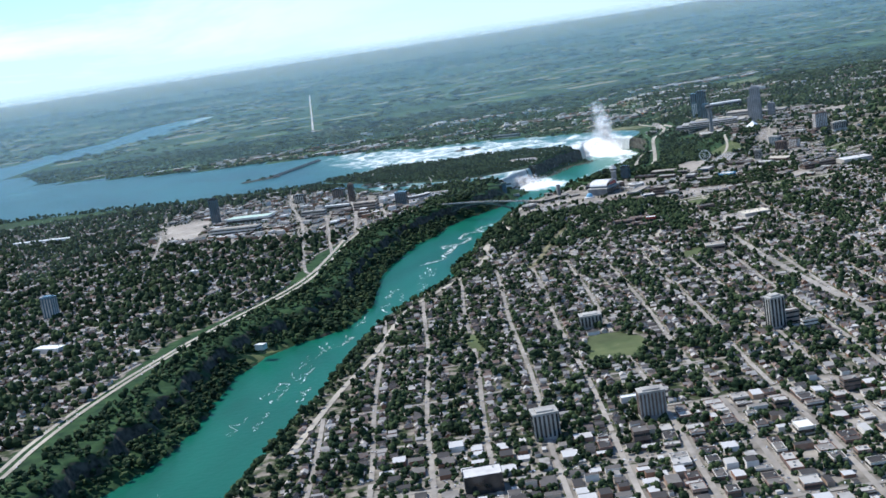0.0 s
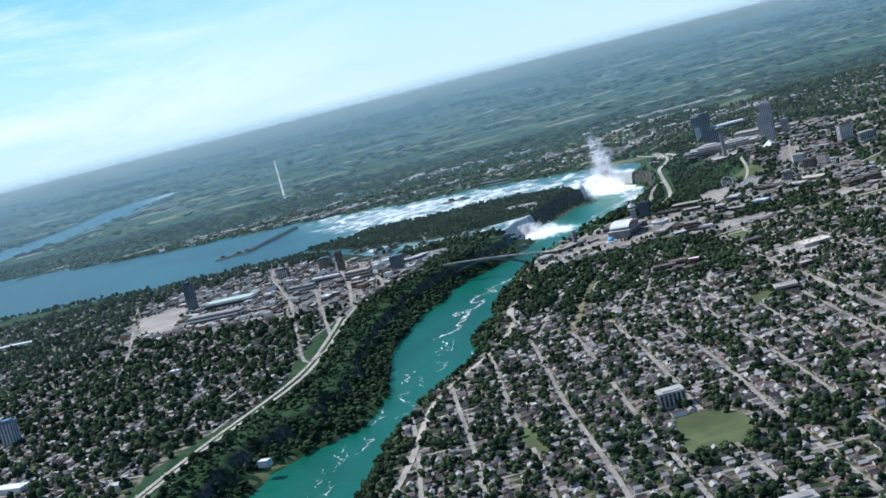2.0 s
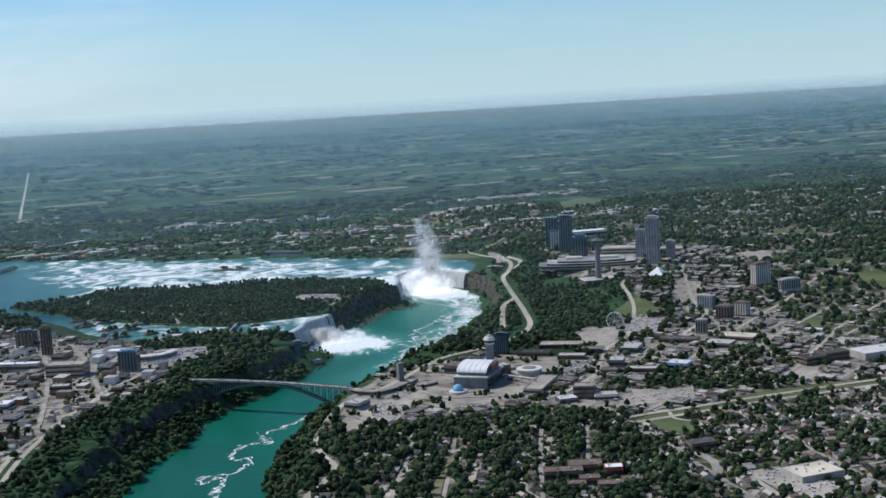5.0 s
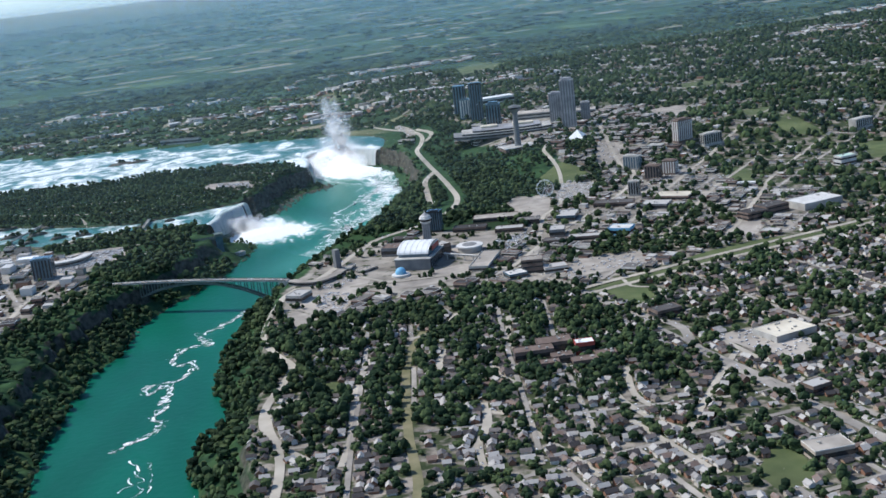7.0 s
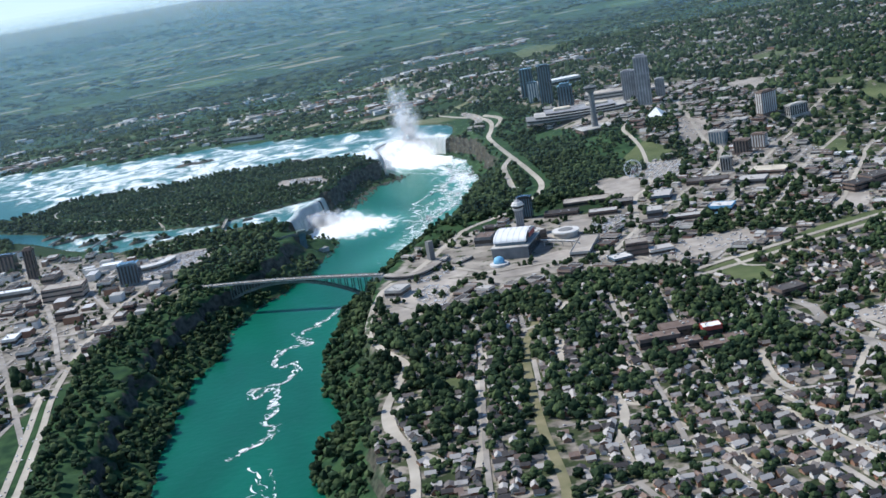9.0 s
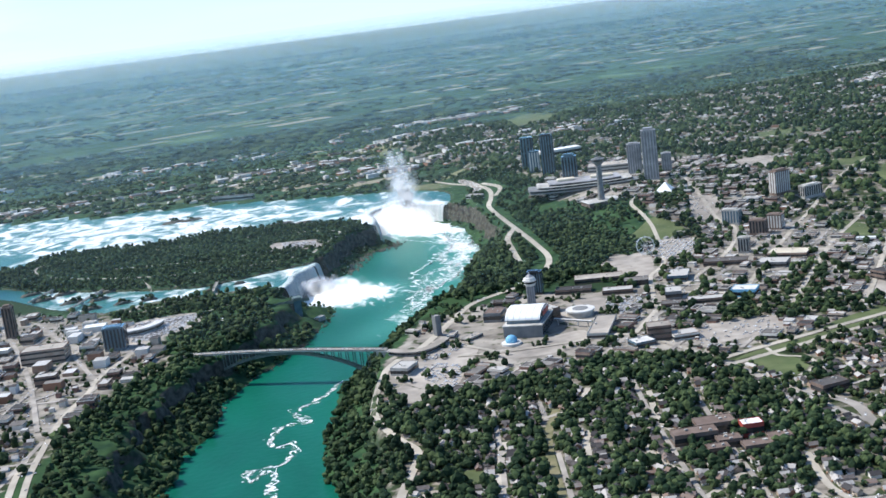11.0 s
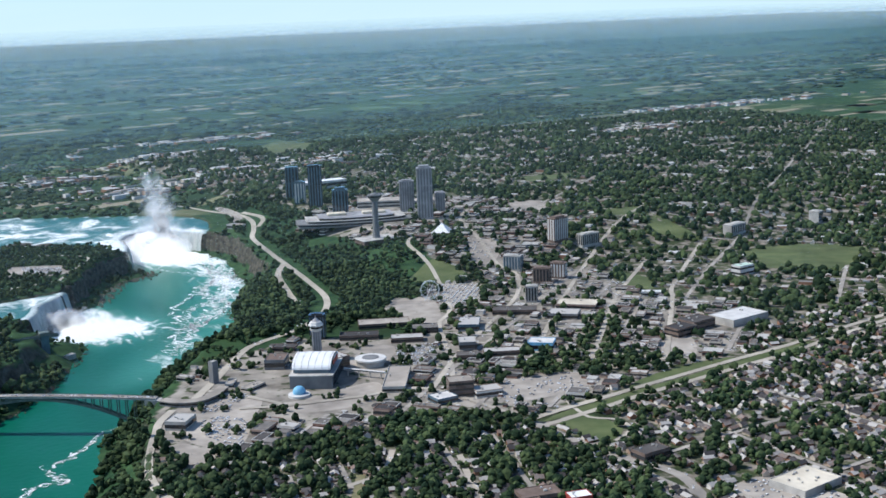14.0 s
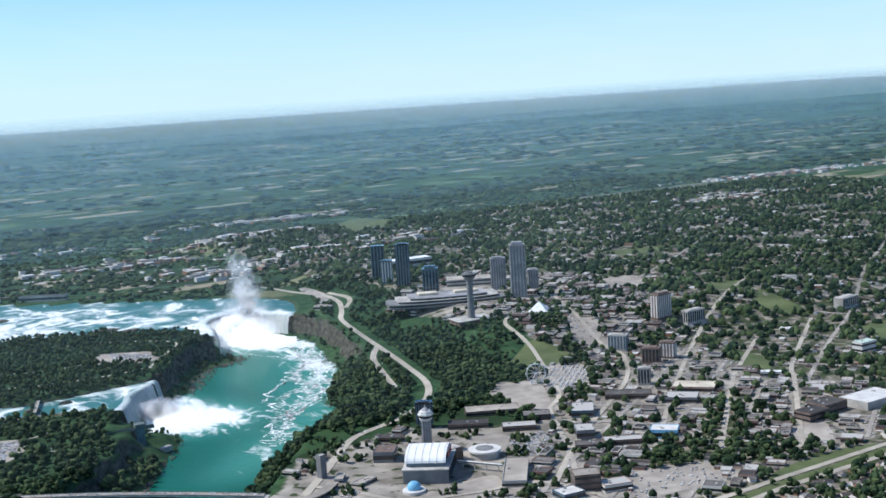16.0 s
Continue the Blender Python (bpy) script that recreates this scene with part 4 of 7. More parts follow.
AXIS_CA, AXIS_US, AXIS_RIVER = radians(2.5), radians(-18), radians(-15)
st, lots_ca = street_grid(HOMES_CA, (-10.4, 229.9), AXIS_CA, 9.8, 21.8, 0.85, (-290, 20, 118, 340), 1.5)
road("road_homes_north", st, 0.85, M_ROAD, "pale residential street between trees", raw=True)
st, lots_n = street_grid(NEAR, (-10.4, 229.9), AXIS_CA, 9.8, 21.8, 1.1, (-125, 30, 225, 340), 1.5)
road("road_near_town", st, 0.9, M_ROAD, "pale town street between flat-roofed buildings", raw=True)
st, lots_r = street_grid(HOMES_CA, (-31.3, 98.5), AXIS_RIVER, 7.8, 20.1, 0.75, (-76, -6, 50, 118), 1.5, 0.45)
road("road_homes_river", st, 0.75, M_ROAD, "pale residential street near the river", raw=True)
st, lots_w = street_grid(HOMES_CA, (-98.9, 89.8), radians(4), 9.8, 18.9, 0.8, (-290, -76, 40, 118), 1.5, 0.25)
road("road_homes_west", st, 0.8, M_ROAD, "pale residential street under trees", raw=True)
st, lots_us = street_grid(HOMES_US, (41.8, 81.3), AXIS_US, 10, 26, 0.85, (24, 290, -152, 335), 1.5)
road("road_homes_east", st, 0.85, M_ROAD, "grey residential street between trees", raw=True)
st, lots_f = street_grid(HOMES_FAR, (-191.2, -77.9), radians(40), 14.2, 30.7, 0.9, (-430, -112, -345, 68), 1.7, 0.25)
road("road_homes_far", st, 0.9, M_ROAD, "pale suburban street", raw=True)
st, lots_t = street_grid(TOUR, (-95.5, 19.4), radians(-49), 11.2, 13, 0.8, (-200, -27, -165, 52), 2, 0.35)
road("road_shops", st, 0.85, M_ROAD, "pale paved street between low buildings", raw=True)
st, lots_d = street_grid(DOWN, (37.9, -7.2), AXIS_US, 13, 15.3, 0.9, (2, 140, -125, 22), 2, 0.2)
road("road_downtown", st, 0.9, M_ROAD, "grey street between low buildings", raw=True)


# ---- landmark buildings: where they stand, kept clear of houses and trees ----
LANDMARKS = [(-140.1, -104.7, 7.5, 6.2), (-142.1, -122.1, 6.2, 5), (-124.7, -161.4, 7.5, 6.2), (-125.9, -146.7, 7.5, 6.2), (-123.5, -124.7, 6.2, 5), (-119.1, -108.4, 32.5, 11.2), (-133, -129.9, 25, 12.5),
             (-142.1, -189.6, 16.2, 7.5), (-116.9, -93.4, 11.2, 8.8), (-132.2, -83.6, 6.2, 6.2), (-155.1, -63, 7.5, 5), (-160.3, -57.1, 8.8, 5), (-57.3, 9.7, 15, 10), (-65.5, -7, 11.2, 8.8), (-51.4, 16.9, 5, 5), (-69, 6.5, 7.5, 7.5),
             (-41.5, 1, 2.5, 2.5), (-143.2, 21.1, 13.8, 10), (-133.2, 22.5, 7.5, 5), (-74.2, 31.3, 6.2, 5), (-29.9, 20.6, 5, 4.4), (-105.5, -33.2, 5, 5)]
for lx, ly, lw, ld in LANDMARKS:
    stamp(lx, ly, lw, ld, 0)


def flat_house(name, x, y, w, d, h, yaw, label, wall, roof, group="", units=2, bands=0, glass=None, category="building", parapet=0.12, columns=0, base=None):
    """A flat-roofed building: walls, roof, parapet, rooftop units, rows of windows storey by storey."""
    z = base if base is not None else float(terrain(np.array([x]), np.array([y]))[0])
    stamp(x, y, w + 0.4, d + 0.4, radians(yaw))
    ob = thing(name, x, y, z - 0.15, yaw, label, category, group)
    h += 0.15
    part("wall", box(-w / 2, -d / 2, 0, w / 2, d / 2, h), wall, ob)
    part("roof", box(-w / 2 + 0.06, -d / 2 + 0.06, h, w / 2 - 0.06, d / 2 - 0.06, h + 0.03), roof, ob)
    bm = bmesh.new()
    for x0, y0, x1, y1 in ((-w / 2, -d / 2, w / 2, -d / 2 + 0.06), (-w / 2, d / 2 - 0.06, w / 2, d / 2), (-w / 2, -d / 2 + 0.06, -w / 2 + 0.06, d / 2 - 0.06), (w / 2 - 0.06, -d / 2 + 0.06, w / 2, d / 2 - 0.06)):
        box(x0, y0, h, x1, y1, h + parapet, bm)
    part("parapet", bm, wall, ob)
    for _ in range(units):
        uw, ud = RNG.uniform(0.15, 0.5), RNG.uniform(0.15, 0.4)
        ux, uy = RNG.uniform(-0.35, 0.35) * w, RNG.uniform(-0.35, 0.35) * d
        part("rooftop_unit", box(ux - uw / 2, uy - ud / 2, h + 0.03, ux + uw / 2, uy + ud / 2, h + RNG.uniform(0.15, 0.35), bevel=0.02), M_CONC, ob)
    for b in range(bands):
        zb = h * (b + 0.35) / bands
        part("window_band", box(-w / 2 - 0.02, -d / 2 - 0.02, zb, w / 2 + 0.02, d / 2 + 0.02, zb + 0.38 * h / bands), glass or M_DARK, ob)
    for c in range(columns):
        xa = -w / 2 + w * (c + 0.5) / columns
        for s in (-1, 1):
            y0, y1 = sorted((s * d / 2, s * (d / 2 + 0.07)))
            part("window_column", box(xa - 0.28 * w / columns, y0, 0.5, xa + 0.28 * w / columns, y1, h - 0.25), glass or M_GLASS, ob)
    return ob


# ---- houses ----
def gable(w, d, h, r, over=0.09):
    """Walls and roof of a small house, the ridge along x; triangles with 0 for wall and 1 for roof."""
    x, y, o = w / 2, d / 2, over
    v = [(-x, -y, 0), (x, -y, 0), (x, y, 0), (-x, y, 0), (-x, -y, h), (x, -y, h), (x, y, h), (-x, y, h), (-x, 0, h + r), (x, 0, h + r)]
    f = [(0, 1, 5), (0, 5, 4), (1, 2, 6), (1, 6, 5), (2, 3, 7), (2, 7, 6), (3, 0, 4), (3, 4, 7), (5, 6, 9), (7, 4, 8)]
    k = len(v)
    dz = r * o / y
    v += [(-x - o, -y - o, h - dz), (x + o, -y - o, h - dz), (x + o, 0, h + r + 0.02), (-x - o, 0, h + r + 0.02), (x + o, y + o, h - dz), (-x - o, y + o, h - dz)]
    f += [(k, k + 1, k + 2), (k, k + 2, k + 3), (k + 3, k + 2, k + 4), (k + 3, k + 4, k + 5)]
    return np.array(v), np.array(f), np.array([0] * 10 + [1] * 4)


def block(w, d, h):
    v = [(-w / 2, -d / 2, 0), (w / 2, -d / 2, 0), (w / 2, d / 2, 0), (-w / 2, d / 2, 0)]
    v = v + [(a, b, h) for a, b, _ in v] + [(a, b, h) for a, b, _ in v]
    f = [(0, 1, 5), (0, 5, 4), (1, 2, 6), (1, 6, 5), (2, 3, 7), (2, 7, 6), (3, 0, 4), (3, 4, 7), (8, 9, 10), (8, 10, 11)]
    return np.array(v), np.array(f), np.array([0] * 8 + [1] * 2)


def scatter(name, templates, x, y, z, yaw, size, mats, label, category, smooth=False):
    """Many alike small pieces as one mesh: templates are (verts, triangles, material index)."""
    pick = RNG.integers(0, len(templates), len(x))
    vs, fs, ms, o = [], [], [], 0
    for k, (tv, tf, tm) in enumerate(templates):
        s = pick == k
        n = int(s.sum())
        if not n:
            continue
        c, sn = np.cos(yaw[s])[:, None], np.sin(yaw[s])[:, None]
        p = tv[None] * size[s][:, None, :]
        q = np.stack([p[..., 0] * c - p[..., 1] * sn + x[s][:, None], p[..., 0] * sn + p[..., 1] * c + y[s][:, None], p[..., 2] + z[s][:, None]], -1)
        vs.append(q.reshape(-1, 3))
        fs.append((tf[None] + (np.arange(n) * len(tv))[:, None, None]).reshape(-1, 3) + o)
        ms.append(np.tile(tm, n))
        o += n * len(tv)
    me = mesh_tris(name, np.vstack(vs), np.vstack(fs), mats, np.concatenate(ms), smooth)
    return tagged(new(name, me), label, category, kind="stuff")


def lots_along(runs, offset, step, zone_ok, keep=0.93):
    """Places of houses on both sides of the streets: x, y, yaw."""
    out = []
    for run in runs:
        p = np.array(run)
        seg = np.linalg.norm(np.diff(p, axis=0), axis=1)
        s = np.concatenate([[0], np.cumsum(seg)])
        for side in (-1, 1):
            q = RNG.uniform(0.3, step)
            while q < s[-1]:
                x, y = np.interp(q, s, p[:, 0]), np.interp(q, s, p[:, 1])
                i = min(np.searchsorted(s, q), len(p) - 1)
                t = p[i] - p[max(i - 1, 0)]
                t = t / (np.linalg.norm(t) + 1e-9)
                o = offset + RNG.uniform(-0.15, 0.25)
                hx, hy = x - t[1] * side * o, y + t[0] * side * o
                if RNG.random() < keep and free(hx, hy, 0.4, 0.4, math.atan2(t[1], t[0])) and zone_of(hx, hy) == zone_ok:
                    out.append((hx, hy, math.atan2(t[1], t[0]) + (math.pi / 2 if RNG.random() < 0.65 else 0)))
                    stamp(hx, hy, 0.5, 0.5, out[-1][2], 2)
                q += step * RNG.uniform(0.88, 1.2)
    return out


# larger buildings of the residential quarters, before the houses take the lots
def height_at(x, y):
    return float(terrain(np.array([float(x)]), np.array([float(y)]))[0])


def tower(name, x, y, w, d, h, yaw, label, wall, glass, columns, cap=0.5, bands=(), sides=0):
    """A tall slab with window columns, storey bands and a stepped top."""
    z = height_at(x, y)
    stamp(x, y, w + 1, d + 1, radians(yaw))
    ob = thing(name, x, y, z - 0.3, yaw, label, "tower")
    h += 0.3
    part("wall", box(-w / 2, -d / 2, 0, w / 2, d / 2, h, bevel=0.06), wall, ob)
    for c in range(columns):
        xa = -w / 2 + w * (c + 0.5) / columns
        for s in (-1, 1):
            y0, y1 = sorted((s * d / 2 - s * 0.01, s * (d / 2 + 0.05)))
            part("window_column", box(xa - 0.24 * w / columns, y0, 0.8, xa + 0.24 * w / columns, y1, h - 0.3), glass, ob)
    for c in range(sides):
        ya = -d / 2 + d * (c + 0.5) / sides
        for s in (-1, 1):
            x0, x1 = sorted((s * w / 2 - s * 0.01, s * (w / 2 + 0.05)))
            part("window_column", box(x0, ya - 0.24 * d / sides, 0.8, x1, ya + 0.24 * d / sides, h - 0.3), glass, ob)
    for f in bands:
        part("storey_band", box(-w / 2 - 0.08, -d / 2 - 0.08, f * h, w / 2 + 0.08, d / 2 + 0.08, f * h + 0.16), wall, ob)
    if cap:
        part("plant_room", box(-w * 0.34, -d * 0.34, h, w * 0.34, d * 0.34, h + cap, bevel=0.05), wall, ob)
        part("roof_edge", box(-w / 2 - 0.05, -d / 2 - 0.05, h - 0.12, w / 2 + 0.05, d / 2 + 0.05, h + 0.06), wall, ob)
    return ob


HOTEL_YAW = -24
tower("hotel_tower", -139.6, -107.5, 4.3, 3.0, 14.7, HOTEL_YAW, "tallest grey hotel tower with dark vertical strips", M_TOWER, M_SHAFT, 5, 0.7, (0.33, 0.66), 3)
tower("hotel_tower", -141.7, -123.4, 4.3, 2.8, 9.1, HOTEL_YAW, "broad grey hotel tower with dark window strips", M_TOWER, M_SHAFT, 6, 0.4, (), 3)
tower("hotel_tower", -124.4, -172.5, 4.2, 2.9, 10.4, HOTEL_YAW, "blue glass hotel tower with an open roof frame", M_GLASS, M_DARK, 4, 0.0, (0.5,), 3)
tower("hotel_tower", -123.4, -150.2, 4.2, 3.2, 12.9, HOTEL_YAW, "dark glass hotel tower with a flat top", M_DARK, M_GLASS, 5, 0.3, (), 3)
tower("hotel_tower", -120.9, -125.2, 4.5, 2.9, 8.6, HOTEL_YAW, "dark blue glass hotel tower with a stepped crown", M_GLASS, M_DARK, 5, 0.8, (0.4, 0.9), 3)
tower("hotel_tower", -148, -114.3, 2.9, 2.7, 6, HOTEL_YAW, "lower grey hotel block beside a tower", M_TOWER, M_SHAFT, 4, 0.3, (), 2)
tower("hotel_tower", -122.4, -160.8, 3.5, 2.7, 6.9, HOTEL_YAW, "mid-height glass hotel block", M_GLASS, M_PALE, 4, 0.3, (), 2)
tower("hotel_tower", -155, -62.2, 5.4, 2.5, 6.2, 16, "brown hotel slab with dark vertical strips", M_BROWN, M_PALE, 7, 0.4, (), 3)
tower("hotel_tower", -160.9, -57.1, 6.1, 2.3, 3.2, 10, "grey-brown hotel block with dark window strips", M_CONC, M_DARK, 8, 0.25, (), 3)
tower("hotel_tower", -132.8, -48.2, 4.4, 2.6, 3.7, -48, "low grey hotel block with rows of windows", M_CONC, M_GLASS, 6, 0.25, (), 3)
tower("hotel_tower", -131.4, -32.9, 3.8, 2.8, 3.5, -46, "square brown hotel block", M_BROWN, M_DARK, 5, 0.25, (), 3)
tower("hotel_tower", -137, -34.6, 3.5, 2.5, 3.7, -49, "brown hotel block behind a street", M_BROWN, M_PALE, 5, 0.25, (), 3)
tower("hotel_tower", -118.9, -17.7, 2.5, 2, 3.6, -41, "slim grey hotel block above shops", M_CONC, M_DARK, 4, 0.2, (), 2)
tower("hotel_tower", -204.9, -51, 7, 2.8, 2.7, 15, "long grey apartment block", M_CONC, M_DARK, 8, 0.2)
tower("hotel_tower", -233.8, -50.2, 3.5, 2.8, 3.3, 28, "grey apartment tower among houses", M_CONC, M_DARK, 4, 0.2)
tower("hotel_tower", -68.6, -16.8, 3.1, 2.2, 4.9, -31, "black glass hotel slab beside a tower", M_DARK, M_GLASS, 6, 0.25, (), 2)
tower("office_tower", 18.4, -38, 4.5, 3.3, 4.9, -13, "teal glass office block on the rim", M_GLASS, M_DARK, 6, 0.2, (), 4)
tower("hotel_tower", 41.3, -67.9, 2.3, 2.1, 7.4, -17, "slim red-brown tower downtown", M_BROWN, M_DARK, 3, 0.5, (), 2)
tower("hotel_tower", 48.4, -82.3, 5.2, 2.7, 4.5, -17, "dark hotel block downtown", M_DARK, M_BROWN, 5, 0.3)
tower("hotel_tower", 98.4, -59.9, 3.4, 2.7, 10.5, -15, "dark slender office tower beside a car park", M_DARK, M_GLASS, 4, 0.6, (), 3)
tower("hotel_tower", 66.3, -86.8, 4.7, 2.5, 3.7, -16, "dark low hotel block", M_DARK, M_CONC, 5, 0.3)
tower("apartment_tower", 116.7, 94.9, 4.1, 2.8, 6.4, -18, "blue-grey apartment slab among houses", M_GLASS, M_CONC, 4, 0.4, (), 3)
tower("apartment_tower", -69, 212.7, 3.2, 2.5, 6.4, 20, "grey concrete apartment tower beside trees", M_CONC, M_DARK, 4, 0.35, (), 3)
tower("apartment_tower", -38.6, 254.3, 4.3, 2.7, 4.6, 3, "brown-grey apartment block with ribbed walls", M_CONC, M_BROWN, 7, 0.3, (), 4)
tower("apartment_tower", -20.9, 257.3, 4.2, 3.5, 4.5, 7, "grey apartment block with a dark glazed front", M_CONC, M_DARK, 6, 0.3, (), 4)
tower("apartment_tower", -34.5, 192.7, 4.6, 3.2, 2.9, 3, "low grey apartment block beside a field", M_CONC, M_DARK, 6, 0.25, (), 4)
for x, y, h in ((-72.4, 210.7, 2.7), (-74.4, 216.9, 2)):
    flat_house("apartment_block", x, y, 3.0, 1.6, h, 8, "low pale apartment block near a tower", M_BRICK, M_FLAT, "low apartment blocks", 1, 3, category="apartments")


def viewing_tower():
    x, y = -115.8, -90.0
    stamp(x, y, 8, 6, 0)
    ob = thing("viewing_tower", x, y, height_at(x, y) - 0.2, 0, "slender concrete viewing tower with a round head", "tower", size=1.47)
    part("shaft", drum([(0.95, 0), (0.66, 1.2), (0.54, 4.0), (0.54, 7.6)]), M_SHAFT, ob)
    part("head", drum([(0.56, 7.5), (0.95, 7.95), (1.2, 8.25), (1.3, 8.6), (1.3, 8.75), (0.7, 8.8), (0.6, 9.0)]), M_SHAFT, ob)
    part("window_ring", drum([(1.25, 8.3), (1.32, 8.56)]), M_DARK, ob)
    part("mast", drum([(0.1, 9.1), (0.04, 10.0)], 8), M_SHAFT, ob)
    part("base_building", box(-3.4, -2.2, 0, 3.4, 2.2, 0.75, bevel=0.08), M_BROWN, ob)
    part("base_roof", box(-3.6, -2.4, 0.75, 3.6, 2.4, 0.9, bevel=0.05), M_CONC, ob)


viewing_tower()


def casino_podium():
    """Curved terraces in front of the hotel towers."""
    ob = thing("casino_podium", -122.2, -118, height_at(-122.2, -118) - 0.3, HOTEL_YAW + 8, "long curved pale podium with terraces below hotel towers", "casino", size=1.34)
    for k, (r, d, h) in enumerate(((12.5, 2.8, 0.8), (10.5, 2.2, 1.35), (8, 1.5, 1.8))):
        bm = bmesh.new()
        n = 18
        lo, hi = [], []
        for i in range(n + 1):
            a = math.pi * i / n
            lo.append((r * math.cos(a), d * math.sin(a) + 3.2))
        pts = lo + [(-r, -3), (r, -3)]
        vb, vt = [bm.verts.new((p, q, 0)) for p, q in pts], [bm.verts.new((p, q, h)) for p, q in pts]
        bm.faces.new(vt)
        bm.faces.new(vb[::-1])
        for i in range(len(pts)):
            j = (i + 1) % len(pts)
            bm.faces.new((vb[i], vb[j], vt[j], vt[i]))
        part("terrace", bm, M_TOWER if k == 2 else (M_CONC if k else M_SHAFT), ob)
        g = bmesh.new()
        vb, vt = [g.verts.new((p * 1.004, q * 1.004, h - 0.46)) for p, q in pts], [g.verts.new((p * 1.004, q * 1.004, h - 0.12)) for p, q in pts]
        for i in range(len(pts) - 3):
            g.faces.new((vb[i], vb[i + 1], vt[i + 1], vt[i]))
        part("window_band", g, M_DARK, ob)
    for x, y, w, d in ((-4, 0.5, 5, 2), (4, 0, 4, 2.4)):
        part("roof_hall", box(x - w / 2, y - d / 2, 1.8, x + w / 2, y + d / 2, 2.3, bevel=0.1), M_CREAM, ob)
    return ob


casino_podium()
flat_house("arena_hall", -142.1, -189.6, 15.8, 5.3, 2.4, 3, "low hall with a bright white roof behind hotels", M_PALE, M_WHITE, units=0, bands=1, category="hall")
flat_house("parking_deck", -139.4, -138.5, 13.2, 7.9, 1.9, HOTEL_YAW, "pale parking deck behind hotel towers", M_CONC, M_LOT, units=1, bands=2, category="garage")
flat_house("parking_deck", -153.4, -132.4, 10.6, 6.6, 1.3, HOTEL_YAW, "pale low parking deck behind hotels", M_CONC, M_LOT, units=1, bands=1, category="garage")

ob = thing("glass_pyramid", -132.2, -83.6, height_at(-132.2, -83.6) - 0.1, -40, "white pavilion with a pyramid roof", "pavilion", size=1.35)
part("base", box(-2.0, -2.0, 0, 2.0, 2.0, 0.35), M_CONC, ob)
part("pyramid", box(-1.8, -1.8, 0.35, 1.8, 1.8, 2.0, taper=0.05), M_WHITE, ob)


def casino():
    x, y = -57.6, 9.4
    ob = thing("casino_hall", x, y, height_at(x, y) - 0.2, 58, "large dark-glazed hall under a white barrel roof", "casino", size=1.2)
    part("wall", box(-5.2, -3.2, 0, 4.6, 3.0, 2.0, bevel=0.05), M_SHAFT, ob)
    part("cornice", box(-5.3, -3.3, 2.0, 4.7, 3.1, 2.15), M_CONC, ob)
    part("upper_wall", box(-3.6, -2.8, 2.15, 3.4, 2.4, 2.7), M_GLASS, ob)
    bm = bmesh.new()
    n, prev = 14, None
    for i in range(n + 1):
        a = math.pi * i / n
        q = [bm.verts.new((-0.1 - 3.7 * math.cos(a), yy, 2.7 + 1.35 * math.sin(a))) for yy in (-3.0, 2.6)]
        if prev:
            bm.faces.new((prev[0], q[0], q[1], prev[1]))
        prev = q
    ring = [e for e in bm.edges if e.is_boundary]
    bmesh.ops.holes_fill(bm, edges=ring)
    rf = part("barrel_roof", bm, M_WHITE, ob)
    for i in range(6):
        yy = -2.7 + 1.0 * i
        b2 = bmesh.new()
        prev = None
        for k in range(n + 1):
            a = math.pi * k / n
            q = [b2.verts.new((-0.1 - (3.7 + s) * math.cos(a), yv, 2.7 + (1.35 + s) * math.sin(a))) for yv, s in ((yy, 0.0), (yy, 0.05), (yy + 0.07, 0.05), (yy + 0.07, 0.0))]
            if prev:
                for j in range(3):
                    b2.faces.new((prev[j], prev[j + 1], q[j + 1], q[j]))
            prev = q
        part("roof_rib", b2, M_PALE, rf)
    sg = thing("roof_sign", x, y, height_at(x, y) - 0.2, 58, "red and white sign panel on a barrel roof", "sign", size=1.2)
    part("panel", box(-2.6, 2.62, 2.72, 1.4, 2.72, 3.55), M_RED, sg)
    part("edge_strip", box(-2.7, 2.62, 3.55, 1.5, 2.72, 3.66), M_WHITE, sg)
    for i in range(9):
        part("window_bay", box(-4.9 + i * 1.05, 2.98, 0.35, -4.2 + i * 1.05, 3.05, 1.8), M_DARK, ob)
    return ob


casino()
flat_house("annex", -62.6, 5, 4.5, 3.7, 2.4, 11, "dark brown annex beside a domed hall", M_BROWN, M_FLAT, units=2, bands=1)

ob = thing("sky_tower", -62.7, -2.9, height_at(-62.7, -2.9) - 0.2, -20, "slim pale tower with a wider white head", "tower", size=1.22)
part("shaft", box(-0.66, -0.66, 0, 0.66, 0.66, 4.75, bevel=0.1), M_TOWER, ob)
for s in (-0.36, 0.0, 0.36):
    for q in (-1, 1):
        q0, q1 = sorted((q * 0.64, q * 0.7))
        part("window_column", box(s - 0.07, q0, 0.4, s + 0.07, q1, 4.6), M_SHAFT, ob)
        part("window_column", box(q0, s - 0.07, 0.4, q1, s + 0.07, 4.6), M_SHAFT, ob)
part("collar", drum([(0.8, 4.6), (0.95, 4.9), (0.95, 5.0)], 8), M_PALE, ob)
part("window_ring", drum([(0.9, 5.0), (1.0, 5.12), (1.0, 5.4)], 8), M_DARK, ob)
part("head", drum([(1.12, 5.4), (1.14, 5.62), (0.98, 5.72), (0.92, 5.95), (0.72, 6.1)], 8), M_PALE, ob)
part("spire", drum([(0.6, 6.1), (0.34, 6.4), (0.1, 6.55), (0.04, 6.95)], 8), M_TOWER, ob)

